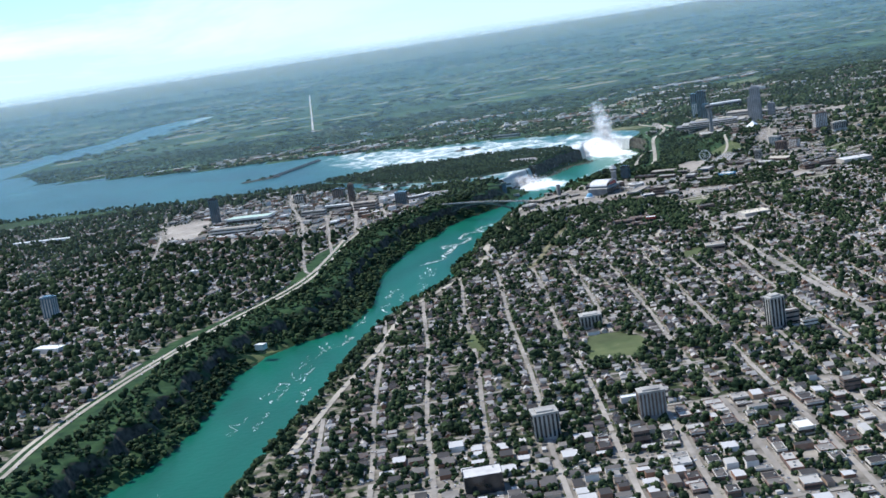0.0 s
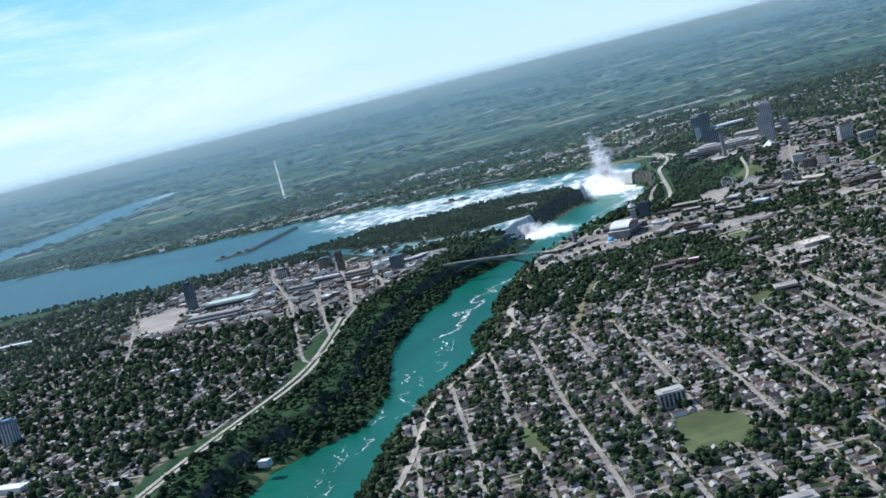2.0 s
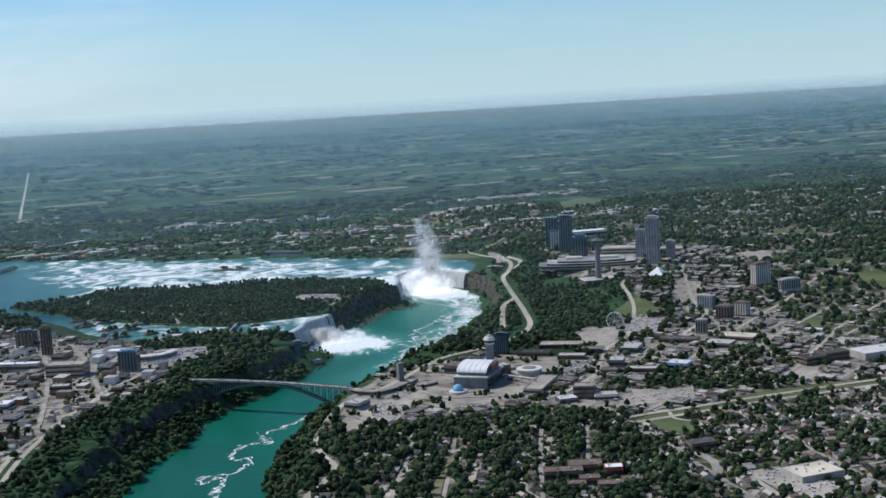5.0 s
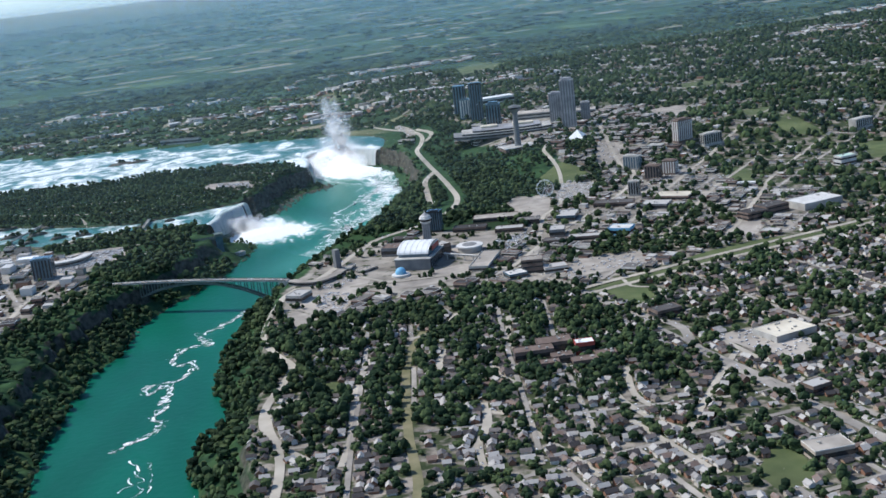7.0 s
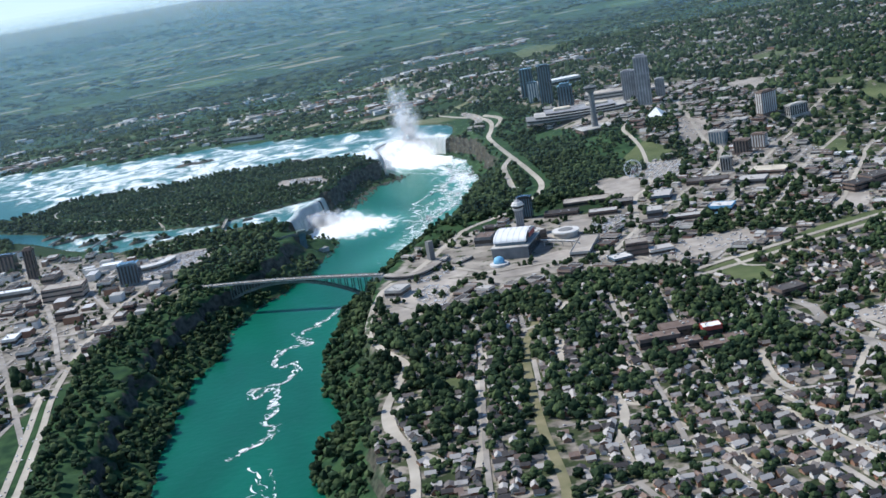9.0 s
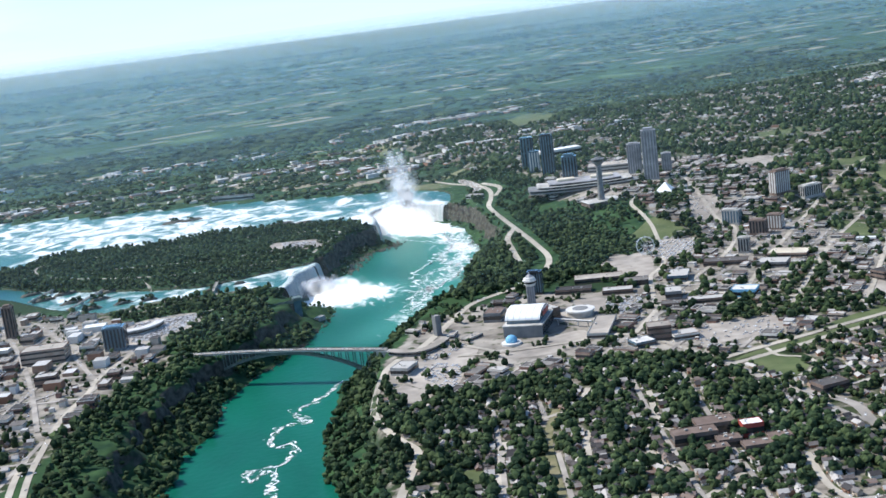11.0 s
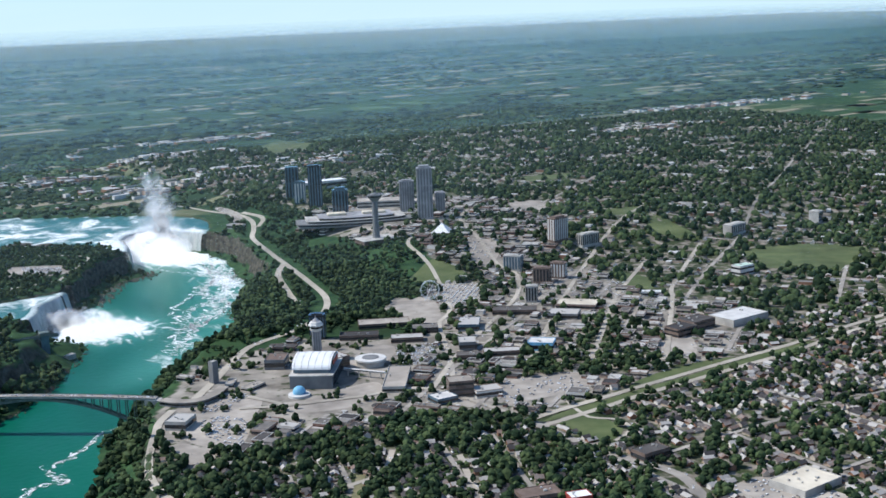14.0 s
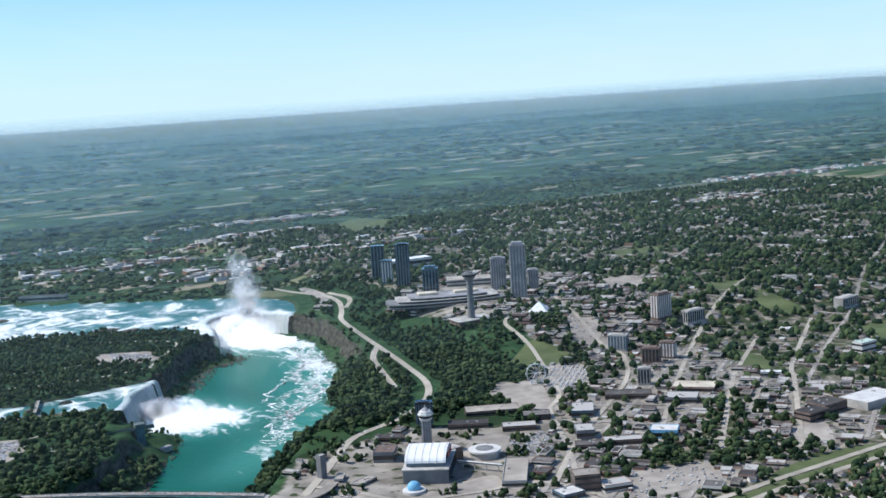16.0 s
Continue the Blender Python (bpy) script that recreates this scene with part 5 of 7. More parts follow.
ob = thing("domed_restaurant", -51.4, 16.5, height_at(-51.4, 16.5) - 0.1, 0, "round building under a bright blue globe dome", "restaurant", size=1.24)
part("base", drum([(1.5, 0), (1.5, 0.4), (1.35, 0.45)]), M_PALE, ob)
part("dome", drum([(0.85, 0.45)] + [(0.88 * math.cos(a), 0.7 + 0.8 * math.sin(a)) for a in (0.0, 0.25, 0.5, 0.75, 1.0, 1.25, 1.45)], 28), M_BLUE, ob)

ob = thing("round_building", -69.3, 6.3, height_at(-69.3, 6.3) - 0.1, 0, "low round concrete building with a ring roof", "building", size=1.24)
part("wall", drum([(2.1, 0), (2.1, 0.9), (1.9, 0.95)], 32), M_CONC, ob)
part("ring", drum([(2.3, 0.9), (2.3, 1.15), (1.5, 1.2)], 32), M_PALE, ob)
part("court", drum([(1.25, 1.1), (1.25, 1.25)], 28), M_SHAFT, ob)
flat_house("parking_deck", -68.6, 18.6, 12.6, 3.9, 0.9, 59, "grey open parking deck with low parapets", M_CONC, M_LOT, units=2, bands=1, category="garage", parapet=0.2)
sk = thing("skywalk", -62.6, 9.6, height_at(-62.6, 9.6), math.degrees(math.atan2(7.4, -5.6)), "slim glazed skywalk on posts between hall and deck", "footbridge")
part("tube", box(0, -0.22, 1.0, 8.2, 0.22, 1.35, bevel=0.04), M_PALE, sk)
part("window_band", box(0.05, -0.24, 1.12, 8.15, 0.24, 1.24), M_DARK, sk)
for q in (0.8, 3.0, 5.2, 7.4):
    part("post", box(q - 0.08, -0.1, -0.1, q + 0.08, 0.1, 1.0), M_CONC, sk)
for x, y, w, d, h, yaw, wall, roof, lb in ((-83.6, -18.2, 10.4, 4.6, 0.9, -22, M_BROWN, M_LOT, "long low arcade with a pale roof"), (-75.3, -12, 7.6, 3.4, 0.9, -26, M_BROWN, M_FLAT, "dark low arcade with a flat roof"),
                                          (-82.2, -4.8, 6.2, 3.2, 0.9, -25, M_BROWN, M_FLAT, "dark flat-roofed amusement hall"), (-88.4, -9.2, 5.2, 3.6, 1.0, -25, M_DARK, M_FLAT, "dark-glazed shop block on a corner"),
                                          (-77.8, 33.6, 4.6, 3.2, 1.1, -10, M_BRICK, M_FLAT, "grey brick shop block"), (-70.1, 32.6, 3.8, 3.4, 0.9, 2, M_GLASS, M_PALE, "low glazed pavilion with a pale roof"),
                                          (-86, 13.2, 4.8, 2.8, 0.9, -28, M_BROWN, M_FLAT, "dark low shop row"), (-92.2, 14.3, 6.8, 2.8, 0.9, -25, M_BROWN, M_FLAT, "long dark shop row"),
                                          (-89.2, 6.6, 3.2, 4.4, 1.6, -25, M_SHAFT, M_FLAT, "tall grey shop building"), (-97, -6.5, 4.2, 6.4, 1.3, -32, M_GLASS, M_FLAT, "blue-grey flat-roofed hall among shops"),
                                          (-100.2, 15.4, 4.8, 3.8, 1.6, -42, M_BLUE, M_PALE, "shop building with a bright blue front"), (-110.6, -11.2, 9.2, 3.8, 1.0, -33, M_BROWN, M_FLAT, "long dark shop terrace"),
                                          (-117.2, -2.6, 6.2, 4.8, 1.1, -42, M_SHAFT, M_FLAT, "dark grey flat-roofed store"), (-124.4, -8.2, 8.4, 5.2, 1.0, -44, M_BRICK, M_CREAM, "wide store with a cream roof"),
                                          (-142.8, -6.9, 4.2, 1.6, 1.0, -40, M_PALE, M_WHITE, "narrow hall with a bright white roof"), (-60, -12.5, 4.4, 2.6, 0.8, -35, M_BROWN, M_FLAT, "low brown hall below a tower"),
                                          (-54.6, -2.6, 4.6, 3.6, 1.8, 58, M_SHAFT, M_BROWN, "dark wing beside a domed hall"), (-46.5, 7.5, 4.2, 2.0, 0.5, 30, M_CONC, M_LOT, "low pavilion on a plaza")):
    flat_house("shop_block", x, y, w, d, h, yaw, lb, wall, roof, units=2, bands=1)
flat_house("brick_hotel", -74.2, 31, 4.1, 3.4, 2.6, -20, "brown brick hotel with a pale flat roof", M_BROWN, M_LOT, units=2, bands=3)
flat_house("carillon_tower", -41.7, 0.7, 1.2, 1.2, 3.9, 19, "square stone tower beside the bridge", M_SHAFT, M_CONC, units=0, bands=0, category="tower")
flat_house("customs_building", -29.9, 20.6, 4.3, 3.4, 1.4, 50, "low concrete customs building at the bridge end", M_CONC, M_FLAT, units=3, bands=1)
flat_house("customs_building", -43.8, 3.6, 3.4, 1.4, 0.6, 60, "low grey customs hall beside a stone tower", M_CONC, M_LOT, units=1, bands=1)


def customs_canopy():
    """Border building bent round the plaza at the bridge's western end."""
    p = smooth_line([(-30.6, 7.6), (-32.6, 10.2), (-35.4, 11.4), (-38.6, 9.8), (-41.6, 6.4)], 0.8)
    t = np.gradient(p, axis=0)
    t /= np.linalg.norm(t, axis=1, keepdims=True)
    nr = np.stack([-t[:, 1], t[:, 0]], 1)
    ob = thing("customs_canopy", -35.4, 11.4, height_at(-35.4, 11.4), 0, "long curved customs building with a grey roof", "building")
    for name, wd, z0, z1, mat in (("wall", 0.75, -0.1, 0.75, M_SHAFT), ("roof", 0.95, 0.75, 0.9, M_LOT), ("window_band", 0.78, 0.3, 0.55, M_DARK)):
        bm, prev = bmesh.new(), None
        for c, n in zip(p, nr):
            q = [bm.verts.new((c[0] + n[0] * o + 35.4, c[1] + n[1] * o - 11.4, z)) for o, z in ((-wd, z0), (wd, z0), (wd, z1), (-wd, z1))]
            if prev:
                for k in range(4):
                    bm.faces.new((prev[k], prev[(k + 1) % 4], q[(k + 1) % 4], q[k]))
            else:
                bm.faces.new(q)
            prev = q
        bm.faces.new(prev[::-1])
        part(name, bm, mat, ob)


customs_canopy()
flat_house("warehouse", -143.2, 20.5, 10.3, 6.5, 1.4, 8, "large warehouse with a pale grey roof", M_CONC, M_PALE, units=2, bands=0)
flat_house("brick_complex", -133.3, 19.7, 6.2, 4.1, 1.7, 9, "dark brown brick complex", M_BROWN, M_FLAT, units=3, bands=2)
flat_house("brick_complex", -127.5, 22.1, 5.3, 3.6, 1.6, 9, "brown brick complex with a flat roof", M_BROWN, M_FLAT, units=2, bands=2)
flat_house("green_roofed_hall", -173.1, -11.9, 4.7, 2.7, 2.2, 7, "hall with a pale green roof", M_PALE, M_GREENROOF, units=1, bands=2)
flat_house("store", -92.4, 91, 7.7, 5.7, 0.9, 9, "large store with a cream flat roof", M_CONC, M_CREAM, units=9, bands=0)
for x, y, w, d, h, lb in ((-56.1, 79.1, 6.1, 2.7, 1.5, "long brown school wing with skylights"), (-60.3, 76.9, 5.4, 3.2, 1.5, "brown school wing with a gravel roof"), (-63.7, 81.1, 2.9, 2.2, 1.8, "red brick school hall with a white roof"),
                          (-59.2, 83, 3.2, 2.2, 1.1, "low brown school block"), (-56.5, 85, 2.9, 2, 1.1, "low brown school annex block"), (-61.4, 86.7, 3.9, 2.4, 1.1, "low grey school wing"), (-65.2, 85.8, 3.2, 2.2, 1.1, "low school classroom block")):
    flat_house("school_wing", x, y, w, d, h, -12, lb, M_RED if "red" in lb else M_BROWN, M_WHITE if "white" in lb else M_BROWN, "wings of the school", 3, 1, category="school")
flat_house("brick_store", -82.1, 71.8, 4.7, 2.9, 1.3, 5, "brown flat-roofed store on a main street", M_BROWN, M_FLAT, units=3, bands=1)
flat_house("store", -83.1, 113.8, 3.2, 2.5, 1.2, 9, "small brick store on a corner", M_BROWN, M_FLAT, units=1, bands=1)
flat_house("school_hall", -73, 131.7, 5, 3.6, 1.4, -6, "tan flat-roofed hall beside a sports field", M_BRICK, M_LOT, units=2, bands=1)
# east bank
flat_house("convention_centre", 81.7, -49, 18.8, 6.8, 2.5, -15, "long hall with a pale green roof", M_PALE, M_GREENROOF, units=0, bands=1, category="hall")
flat_house("convention_wing", 83.5, -25.3, 20.3, 4.3, 2.3, -15, "long tan hall with a flat roof", M_BRICK, M_LOT, units=4, bands=2, category="hall")
flat_house("white_roofed_store", 42.6, -8.9, 2.8, 4, 1.4, -16, "store with a bright white roof", M_PALE, M_WHITE, units=1, bands=1)
flat_house("mall", 54.6, -41.1, 10.3, 3.1, 2.1, -16, "grey flat-roofed downtown mall", M_CONC, M_FLAT, units=4, bands=2)
flat_house("mall", 46, -49.8, 11.4, 2.7, 1.9, -17, "long downtown building with a white roof", M_CONC, M_WHITE, units=3, bands=1)
flat_house("casino_block", 32.8, -38.5, 9.1, 5, 3, -14, "tan casino block with a flat roof", M_BRICK, M_LOT, units=4, bands=3)
flat_house("brick_block", 32.1, -18.5, 4.2, 2.7, 2, -13, "dark red brick block", M_BROWN, M_FLAT, units=2, bands=2)
flat_house("white_roofed_store", 101.6, 140.8, 8.4, 3.6, 1.2, -23, "long store with a bright white roof", M_PALE, M_WHITE, units=2, bands=0)
flat_house("white_roofed_store", 82.3, 54.7, 3.4, 2.3, 1.1, -18, "store with a bright white roof", M_PALE, M_WHITE, units=1, bands=0)
flat_house("long_shed", 180.5, -80.7, 29.9, 3.2, 1.2, -14, "long pale warehouse roof", M_PALE, M_WHITE, units=2, bands=0)
flat_house("elevator_house", 43.7, 156.8, 2.5, 1.8, 1.1, -25, "small white-roofed house in the gorge woods", M_PALE, M_WHITE, units=0, bands=0, category="house", base=-3.2)
flat_house("round_hall", 22.7, -59.2, 5.1, 3.3, 1.2, -13, "low hall with a white roof", M_PALE, M_WHITE, units=0, bands=0)
flat_house("power_house", -30, -243.8, 16.5, 2.5, 1.8, -29, "long old stone power house on the far shore", M_CONC, M_FLAT, units=0, bands=1)
flat_house("visitor_centre", -98.4, -154, 5.4, 2.4, 1.2, -50, "stone visitor centre at the brink of the falls", M_CONC, M_LOT, units=3, bands=1)
# commercial streets near by
flat_house("office_hall", -10.4, 276.3, 5.7, 3.9, 2.8, 5, "dark-glazed office hall with a pale stepped roof", M_DARK, M_PALE, units=1, bands=3)
flat_house("white_roofed_store", -58.9, 270.5, 2.4, 3.2, 1.2, 3, "store with a bright white roof", M_BRICK, M_WHITE, units=0, bands=1)
flat_house("brick_block", -35.1, 265.5, 2.5, 2.7, 2.1, 3, "tan brick block on a street corner", M_BROWN, M_FLAT, units=1, bands=2)
flat_house("brick_block", -70.7, 254.8, 2.7, 2.2, 2.1, 3, "red brick block on a street corner", M_BROWN, M_FLAT, units=2, bands=3)
flat_house("brick_block", -58.2, 259.6, 2.2, 2, 1.8, 3, "dark brick block on a street", M_BROWN, M_FLAT, units=1, bands=2)
flat_house("long_store", -36, 245.1, 3.2, 1.5, 0.9, 3, "low store with a bright white roof", M_PALE, M_WHITE, units=0, bands=0)


def lookout():
    """Observation tower standing in the gorge, with a footbridge to the rim."""
    ob = thing("observation_tower", -22.8, -54, -7.6, 0, "dark slender observation tower with a footbridge to the rim", "tower", size=1.31)
    stamp(-22, -52, 12, 15, 0, 3)
    part("shaft", box(-0.65, -0.6, -1.8, 0.65, 0.6, 6.0, bevel=0.06), M_GLASS, ob)
    part("head", box(-0.8, -0.75, 5.6, 0.8, 0.75, 6.2, bevel=0.08), M_STEEL, ob)
    part("footbridge", box(-2.2, -0.35, 5.2, 7.0, 0.35, 5.45, bevel=0.03), M_STEEL, ob)
    part("railing", box(-2.2, 0.33, 5.45, 7.0, 0.37, 5.65), M_STEEL, ob)
    part("railing", box(-2.2, -0.37, 5.45, 7.0, -0.33, 5.65), M_STEEL, ob)
    flat_house("landing_house", -27.3, -52.3, 2.4, 1.3, 0.8, 40, "low boat landing house at the water", M_CONC, M_FLAT, units=0, bands=0, base=-GORGE + 0.4)


lookout()


def curved_terminal():
    """Border building on a curve at the bridge's eastern end."""
    stamp(7, -46, 9, 9, 0, 3)
    ob = thing("border_terminal", 14.7, -53.8, height_at(14.7, -53.8), 0, "low curved border building with a white roof edge", "building", size=1.28)
    for name, r0, r1, z0, z1, mat in (("wall", 4.2, 5.6, -0.2, 0.9, M_CONC), ("roof", 4.0, 5.8, 0.9, 1.05, M_PALE), ("window_band", 4.15, 5.65, 0.35, 0.65, M_DARK)):
        bm, prev = bmesh.new(), None
        for i in range(17):
            a = radians(60 + 110 * i / 16)
            q = [bm.verts.new((r * math.cos(a), r * math.sin(a), z)) for r, z in ((r0, z0), (r1, z0), (r1, z1), (r0, z1))]
            for k in range(4):
                if prev:
                    bm.faces.new((prev[k], prev[(k + 1) % 4], q[(k + 1) % 4], q[k]))
            if not prev:
                bm.faces.new(q)
            prev = q
        bm.faces.new(prev[::-1])
        part(name, bm, mat, ob)


curved_terminal()


def giant_wheel():
    x, y = -101.5, -32
    ob = thing("giant_wheel", x, y, height_at(x, y), -21, "thin white giant wheel above the hillside", "wheel", size=1.3)
    n = 36
    for r in (1.6, 1.48):
        bm = bmesh.new()
        rings = []
        for i in range(n):
            a = 6.28319 * i / n
            rings.append([bm.verts.new(((r + dr) * math.cos(a), dy, 1.9 + (r + dr) * math.sin(a))) for dr, dy in ((-0.03, -0.06), (0.03, -0.06), (0.03, 0.06), (-0.03, 0.06))])
        for i in range(n):
            p, q = rings[i], rings[(i + 1) % n]
            for k in range(4):
                bm.faces.new((p[k], p[(k + 1) % 4], q[(k + 1) % 4], q[k]))
        part("rim", bm, M_WHITE, ob)
    for i in range(12):
        a = 6.28319 * i / 12
        c, s = math.cos(a), math.sin(a)
        bm = box(-0.02, -0.02, 0.1, 0.02, 0.02, 1.5)
        bmesh.ops.rotate(bm, verts=bm.verts, matrix=Matrix.Rotation(a, 3, "Y"))
        bmesh.ops.translate(bm, verts=bm.verts, vec=(0, 0, 1.9))
        part("spoke", bm, M_WHITE, ob)
        part("cabin", box(1.64 * c - 0.08, -0.08, 1.9 + 1.64 * s - 0.09, 1.64 * c + 0.08, 0.08, 1.9 + 1.64 * s + 0.09, bevel=0.02), M_WHITE, ob)
    for sx in (-1, 1):
        bm = box(-0.05, -0.2, 0, 0.05, -0.1, 2.0)
        for v in bm.verts:
            v.co.x += sx * 0.9 * (1 - v.co.z / 2.0)
        part("leg", bm, M_WHITE, ob)


giant_wheel()


def boat(x, y, yaw):
    ob = thing("tour_boat", x, y, -GORGE - 0.02, yaw, "small white double-decked tour boat on the river", "boat", "boats in the basin")
    bm = box(-0.8, -0.24, 0, 0.8, 0.24, 0.2)
    for v in bm.verts:
        if v.co.x > 0:
            v.co.y *= 0.25
        if v.co.z < 0.1:
            v.co.x *= 0.85
    part("hull", bm, M_CAR, ob)
    part("cabin", box(-0.55, -0.17, 0.2, 0.25, 0.17, 0.38, bevel=0.02), M_WHITE, ob)
    part("upper_deck", box(-0.5, -0.15, 0.38, 0.1, 0.15, 0.46, bevel=0.02), M_PALE, ob)
    part("wheelhouse", box(-0.05, -0.08, 0.46, 0.15, 0.08, 0.58), M_DARK, ob)


boat(-65.8, -94.2, 60)
boat(-81.1, -133, 80)


def river_islets():
    """Rocky wooded islets and the long weir in the upper river."""
    for x, y, r in ((-5.3, -213.6, 3.6), (-11.5, -212, 2.9), (-36.3, -169.7, 3.8), (-42.6, -164.3, 3.1), (19, -105.4, 2.4), (30.3, -113, 2.6), (1, -94.7, 1.7), (23.5, -86.6, 1.9), (15.9, -87.1, 1.8), (28.3, -99.5, 2.4), (35.7, -109.4, 2.4), (21.4, -97, 2.2), (9.5, -85.5, 1.7), (-5.8, -82.9, 1.4), (39.4, -120.1, 2.2), (-13.2, -85.7, 1.2), (111.9, -212.5, 3.6), (106.1, -215.5, 3.8), (100.5, -217.9, 3.6)):
        bm = drum([(r * 1.1, -1.6), (r, -0.5), (r * 0.7, 0.1), (r * 0.2, 0.3)], 16, sx=1.4, sy=0.55)
        for v in bm.verts:
            v.co += Vector((noise.noise((v.co.x, v.co.y, x)), noise.noise((v.co.y, v.co.x, y)), 0)) * 0.6
        ob = part("islet", bm, M_ROCK)
        ob.matrix_basis = pose(x * K, y * K, 0, 0, 0, 15)
        tagged(ob, "rocky islet with trees in the rapids", "island", kind="structure")
    a, b = Vector((99, -217, 0)), Vector((80, -275, 0))
    ob = thing("weir", a.x, a.y, -0.5, math.degrees(math.atan2(b.y - a.y, b.x - a.x)), "long low dark weir across the river", "weir")
    ln = (b - a).length
    part("sill", box(0, -0.5, -0.6, ln, 0.5, 0.7), M_SHAFT, ob)
    for i in range(18):
        part("gate_pier", box(ln * (i + 0.2) / 18, -0.7, -0.6, ln * (i + 0.2) / 18 + 0.5, 0.7, 1.5, bevel=0.05), M_SHAFT, ob)



def foot_bridge(x0, y0, x1, y1):
    """Low stone bridge over the narrow rapids."""
    ln = math.hypot(x1 - x0, y1 - y0)
    z = 0.0
    ob = thing("stone_bridge", x0, y0, z, math.degrees(math.atan2(y1 - y0, x1 - x0)), "low pale stone bridge over white rapids", "bridge", "bridges to the island")
    part("deck", box(-0.6, -0.35, 0.1, ln + 0.6, 0.35, 0.3, bevel=0.03), M_PARKWAY, ob)
    for s in (-0.35, 0.29):
        part("parapet", box(-0.6, s, 0.3, ln + 0.6, s + 0.06, 0.45), M_CONC, ob)
    for i in range(4):
        part("pier", box(ln * (i + 0.5) / 4 - 0.2, -0.35, -1.3, ln * (i + 0.5) / 4 + 0.2, 0.35, 0.12), M_CONC, ob)


foot_bridge(29.1, -87.8, 20.3, -106.7)
foot_bridge(39.1, -107.1, 33.3, -119.3)
foot_bridge(-6, -79.4, -8, -89.3)
river_islets()
HOUSE_T = [gable(1.15, 0.9, 0.46, 0.28), gable(1.3, 1.0, 0.4, 0.24), gable(1.05, 0.9, 0.56, 0.3), gable(1.45, 0.9, 0.36, 0.22)]
BLOCK_T = [block(1, 1, 1)]
homes = lots_along(lots_ca, 1.55, 1.36, HOMES_CA) + lots_along(lots_r, 1.45, 1.36, HOMES_CA) + lots_along(lots_w, 1.55, 1.4, HOMES_CA)
homes = lots_along([smooth_line(b, 1.0).tolist() for b in BENDS], 1.45, 1.3, HOMES_CA) + homes
homes_us = lots_along(lots_us, 1.6, 1.45, HOMES_US, 0.85) + lots_along(lots_us, 3.5, 1.9, HOMES_US, 0.6)
homes_far = lots_along(lots_f, 1.9, 2.2, HOMES_FAR, 0.8)
# a second row in the depth of the blocks: garages and back houses
for run in lots_ca + lots_w + lots_r:
    homes += [h for h in lots_along([run], 3.4, 1.75, HOMES_CA, 0.75)]

for _ in range(9000):
    x, y = RNG.uniform(-190, -6), RNG.uniform(24, 200)
    if zone_of(x, y) == HOMES_CA and free(x, y, 1.5, 1.3, AXIS_RIVER):
        stamp(x, y, 0.9, 0.9, AXIS_RIVER)
        homes.append((x, y, AXIS_RIVER + (math.pi / 2 if RNG.random() < 0.5 else 0)))
homes = np.array(homes)
near = np.where((homes[:, 0] > -70) & (homes[:, 0] < -10) & (homes[:, 1] > 84) & (homes[:, 1] < 135))[0][:290]


def house_thing(k):
    w, d, h, r = ((1.15, 0.9, 0.46, 0.28), (1.3, 1.0, 0.4, 0.24), (1.05, 0.9, 0.56, 0.3), (1.45, 0.9, 0.36, 0.22))[k]
    ob = thing("house", 0, 0, 0, 0, ("gabled house with pale siding and a shingle roof", "low gabled house with a broad shingle roof", "tall narrow gabled house with a shingle roof",
                                   "long low bungalow with a shingle roof")[k], "house", "houses of the town")
    bm = box(-w / 2, -d / 2, -0.1, w / 2, d / 2, h)
    for s in (-1, 1):
        a, b, c = (bm.verts.new((s * w / 2, yy, zz)) for yy, zz in ((-d / 2, h), (d / 2, h), (0, h + r)))
        bm.faces.new((a, b, c))
    part("wall", bm, M_WALL_OB, ob)
    o, dz = 0.09, r * 0.09 / (d / 2)
    bm = bmesh.new()
    for s in (-1, 1):
        q = [bm.verts.new(p) for p in ((-w / 2 - o, s * (d / 2 + o), h - dz), (w / 2 + o, s * (d / 2 + o), h - dz), (w / 2 + o, 0, h + r + 0.02), (-w / 2 - o, 0, h + r + 0.02))]
        t = [bm.verts.new((v.co.x, v.co.y, v.co.z + 0.045)) for v in q]
        bm.faces.new(q), bm.faces.new(t)
        for i in range(4):
            bm.faces.new((q[i], q[(i + 1) % 4], t[(i + 1) % 4], t[i]))
    rf = part("roof", bm, M_ROOF_OB, ob)
    part("chimney", box(0.2 * w, 0.06, h + 0.1 * r, 0.2 * w + 0.1, 0.16, h + r + 0.18, bevel=0.012), M_BROWN, rf)
    for s in (-1, 1):
        for f in (-0.1,):
            y0, y1 = sorted((s * d / 2, s * (d / 2 + 0.02)))
            part("window", box(f * w, y0, 0.5 * h, f * w + 0.22, y1, 0.5 * h + 0.15), M_DARK, ob)
    part("porch", box(-0.1 * w, -d / 2 - 0.22, -0.1, 0.2 * w, -d / 2, 0.22, bevel=0.015), M_WALL_OB, ob)
    return ob


protos = [house_thing(k) for k in range(4)]
zs = terrain(homes[:, 0], homes[:, 1])
first = [True] * 4
for n_, i in enumerate(near):
    k = int(RNG.integers(0, 4))
    x, y, yaw = homes[i]
    m = pose(x * K, y * K, zs[i] * K, 0, 0, math.degrees(yaw)) @ Matrix.Diagonal((*RNG.uniform(0.85, 1.2, 2), RNG.uniform(0.9, 1.2), 1))
    if first[k]:
        protos[k].matrix_basis, first[k] = m, False
    else:
        copy_thing(protos[k], m)
rest = np.setdiff1d(np.arange(len(homes)), near)


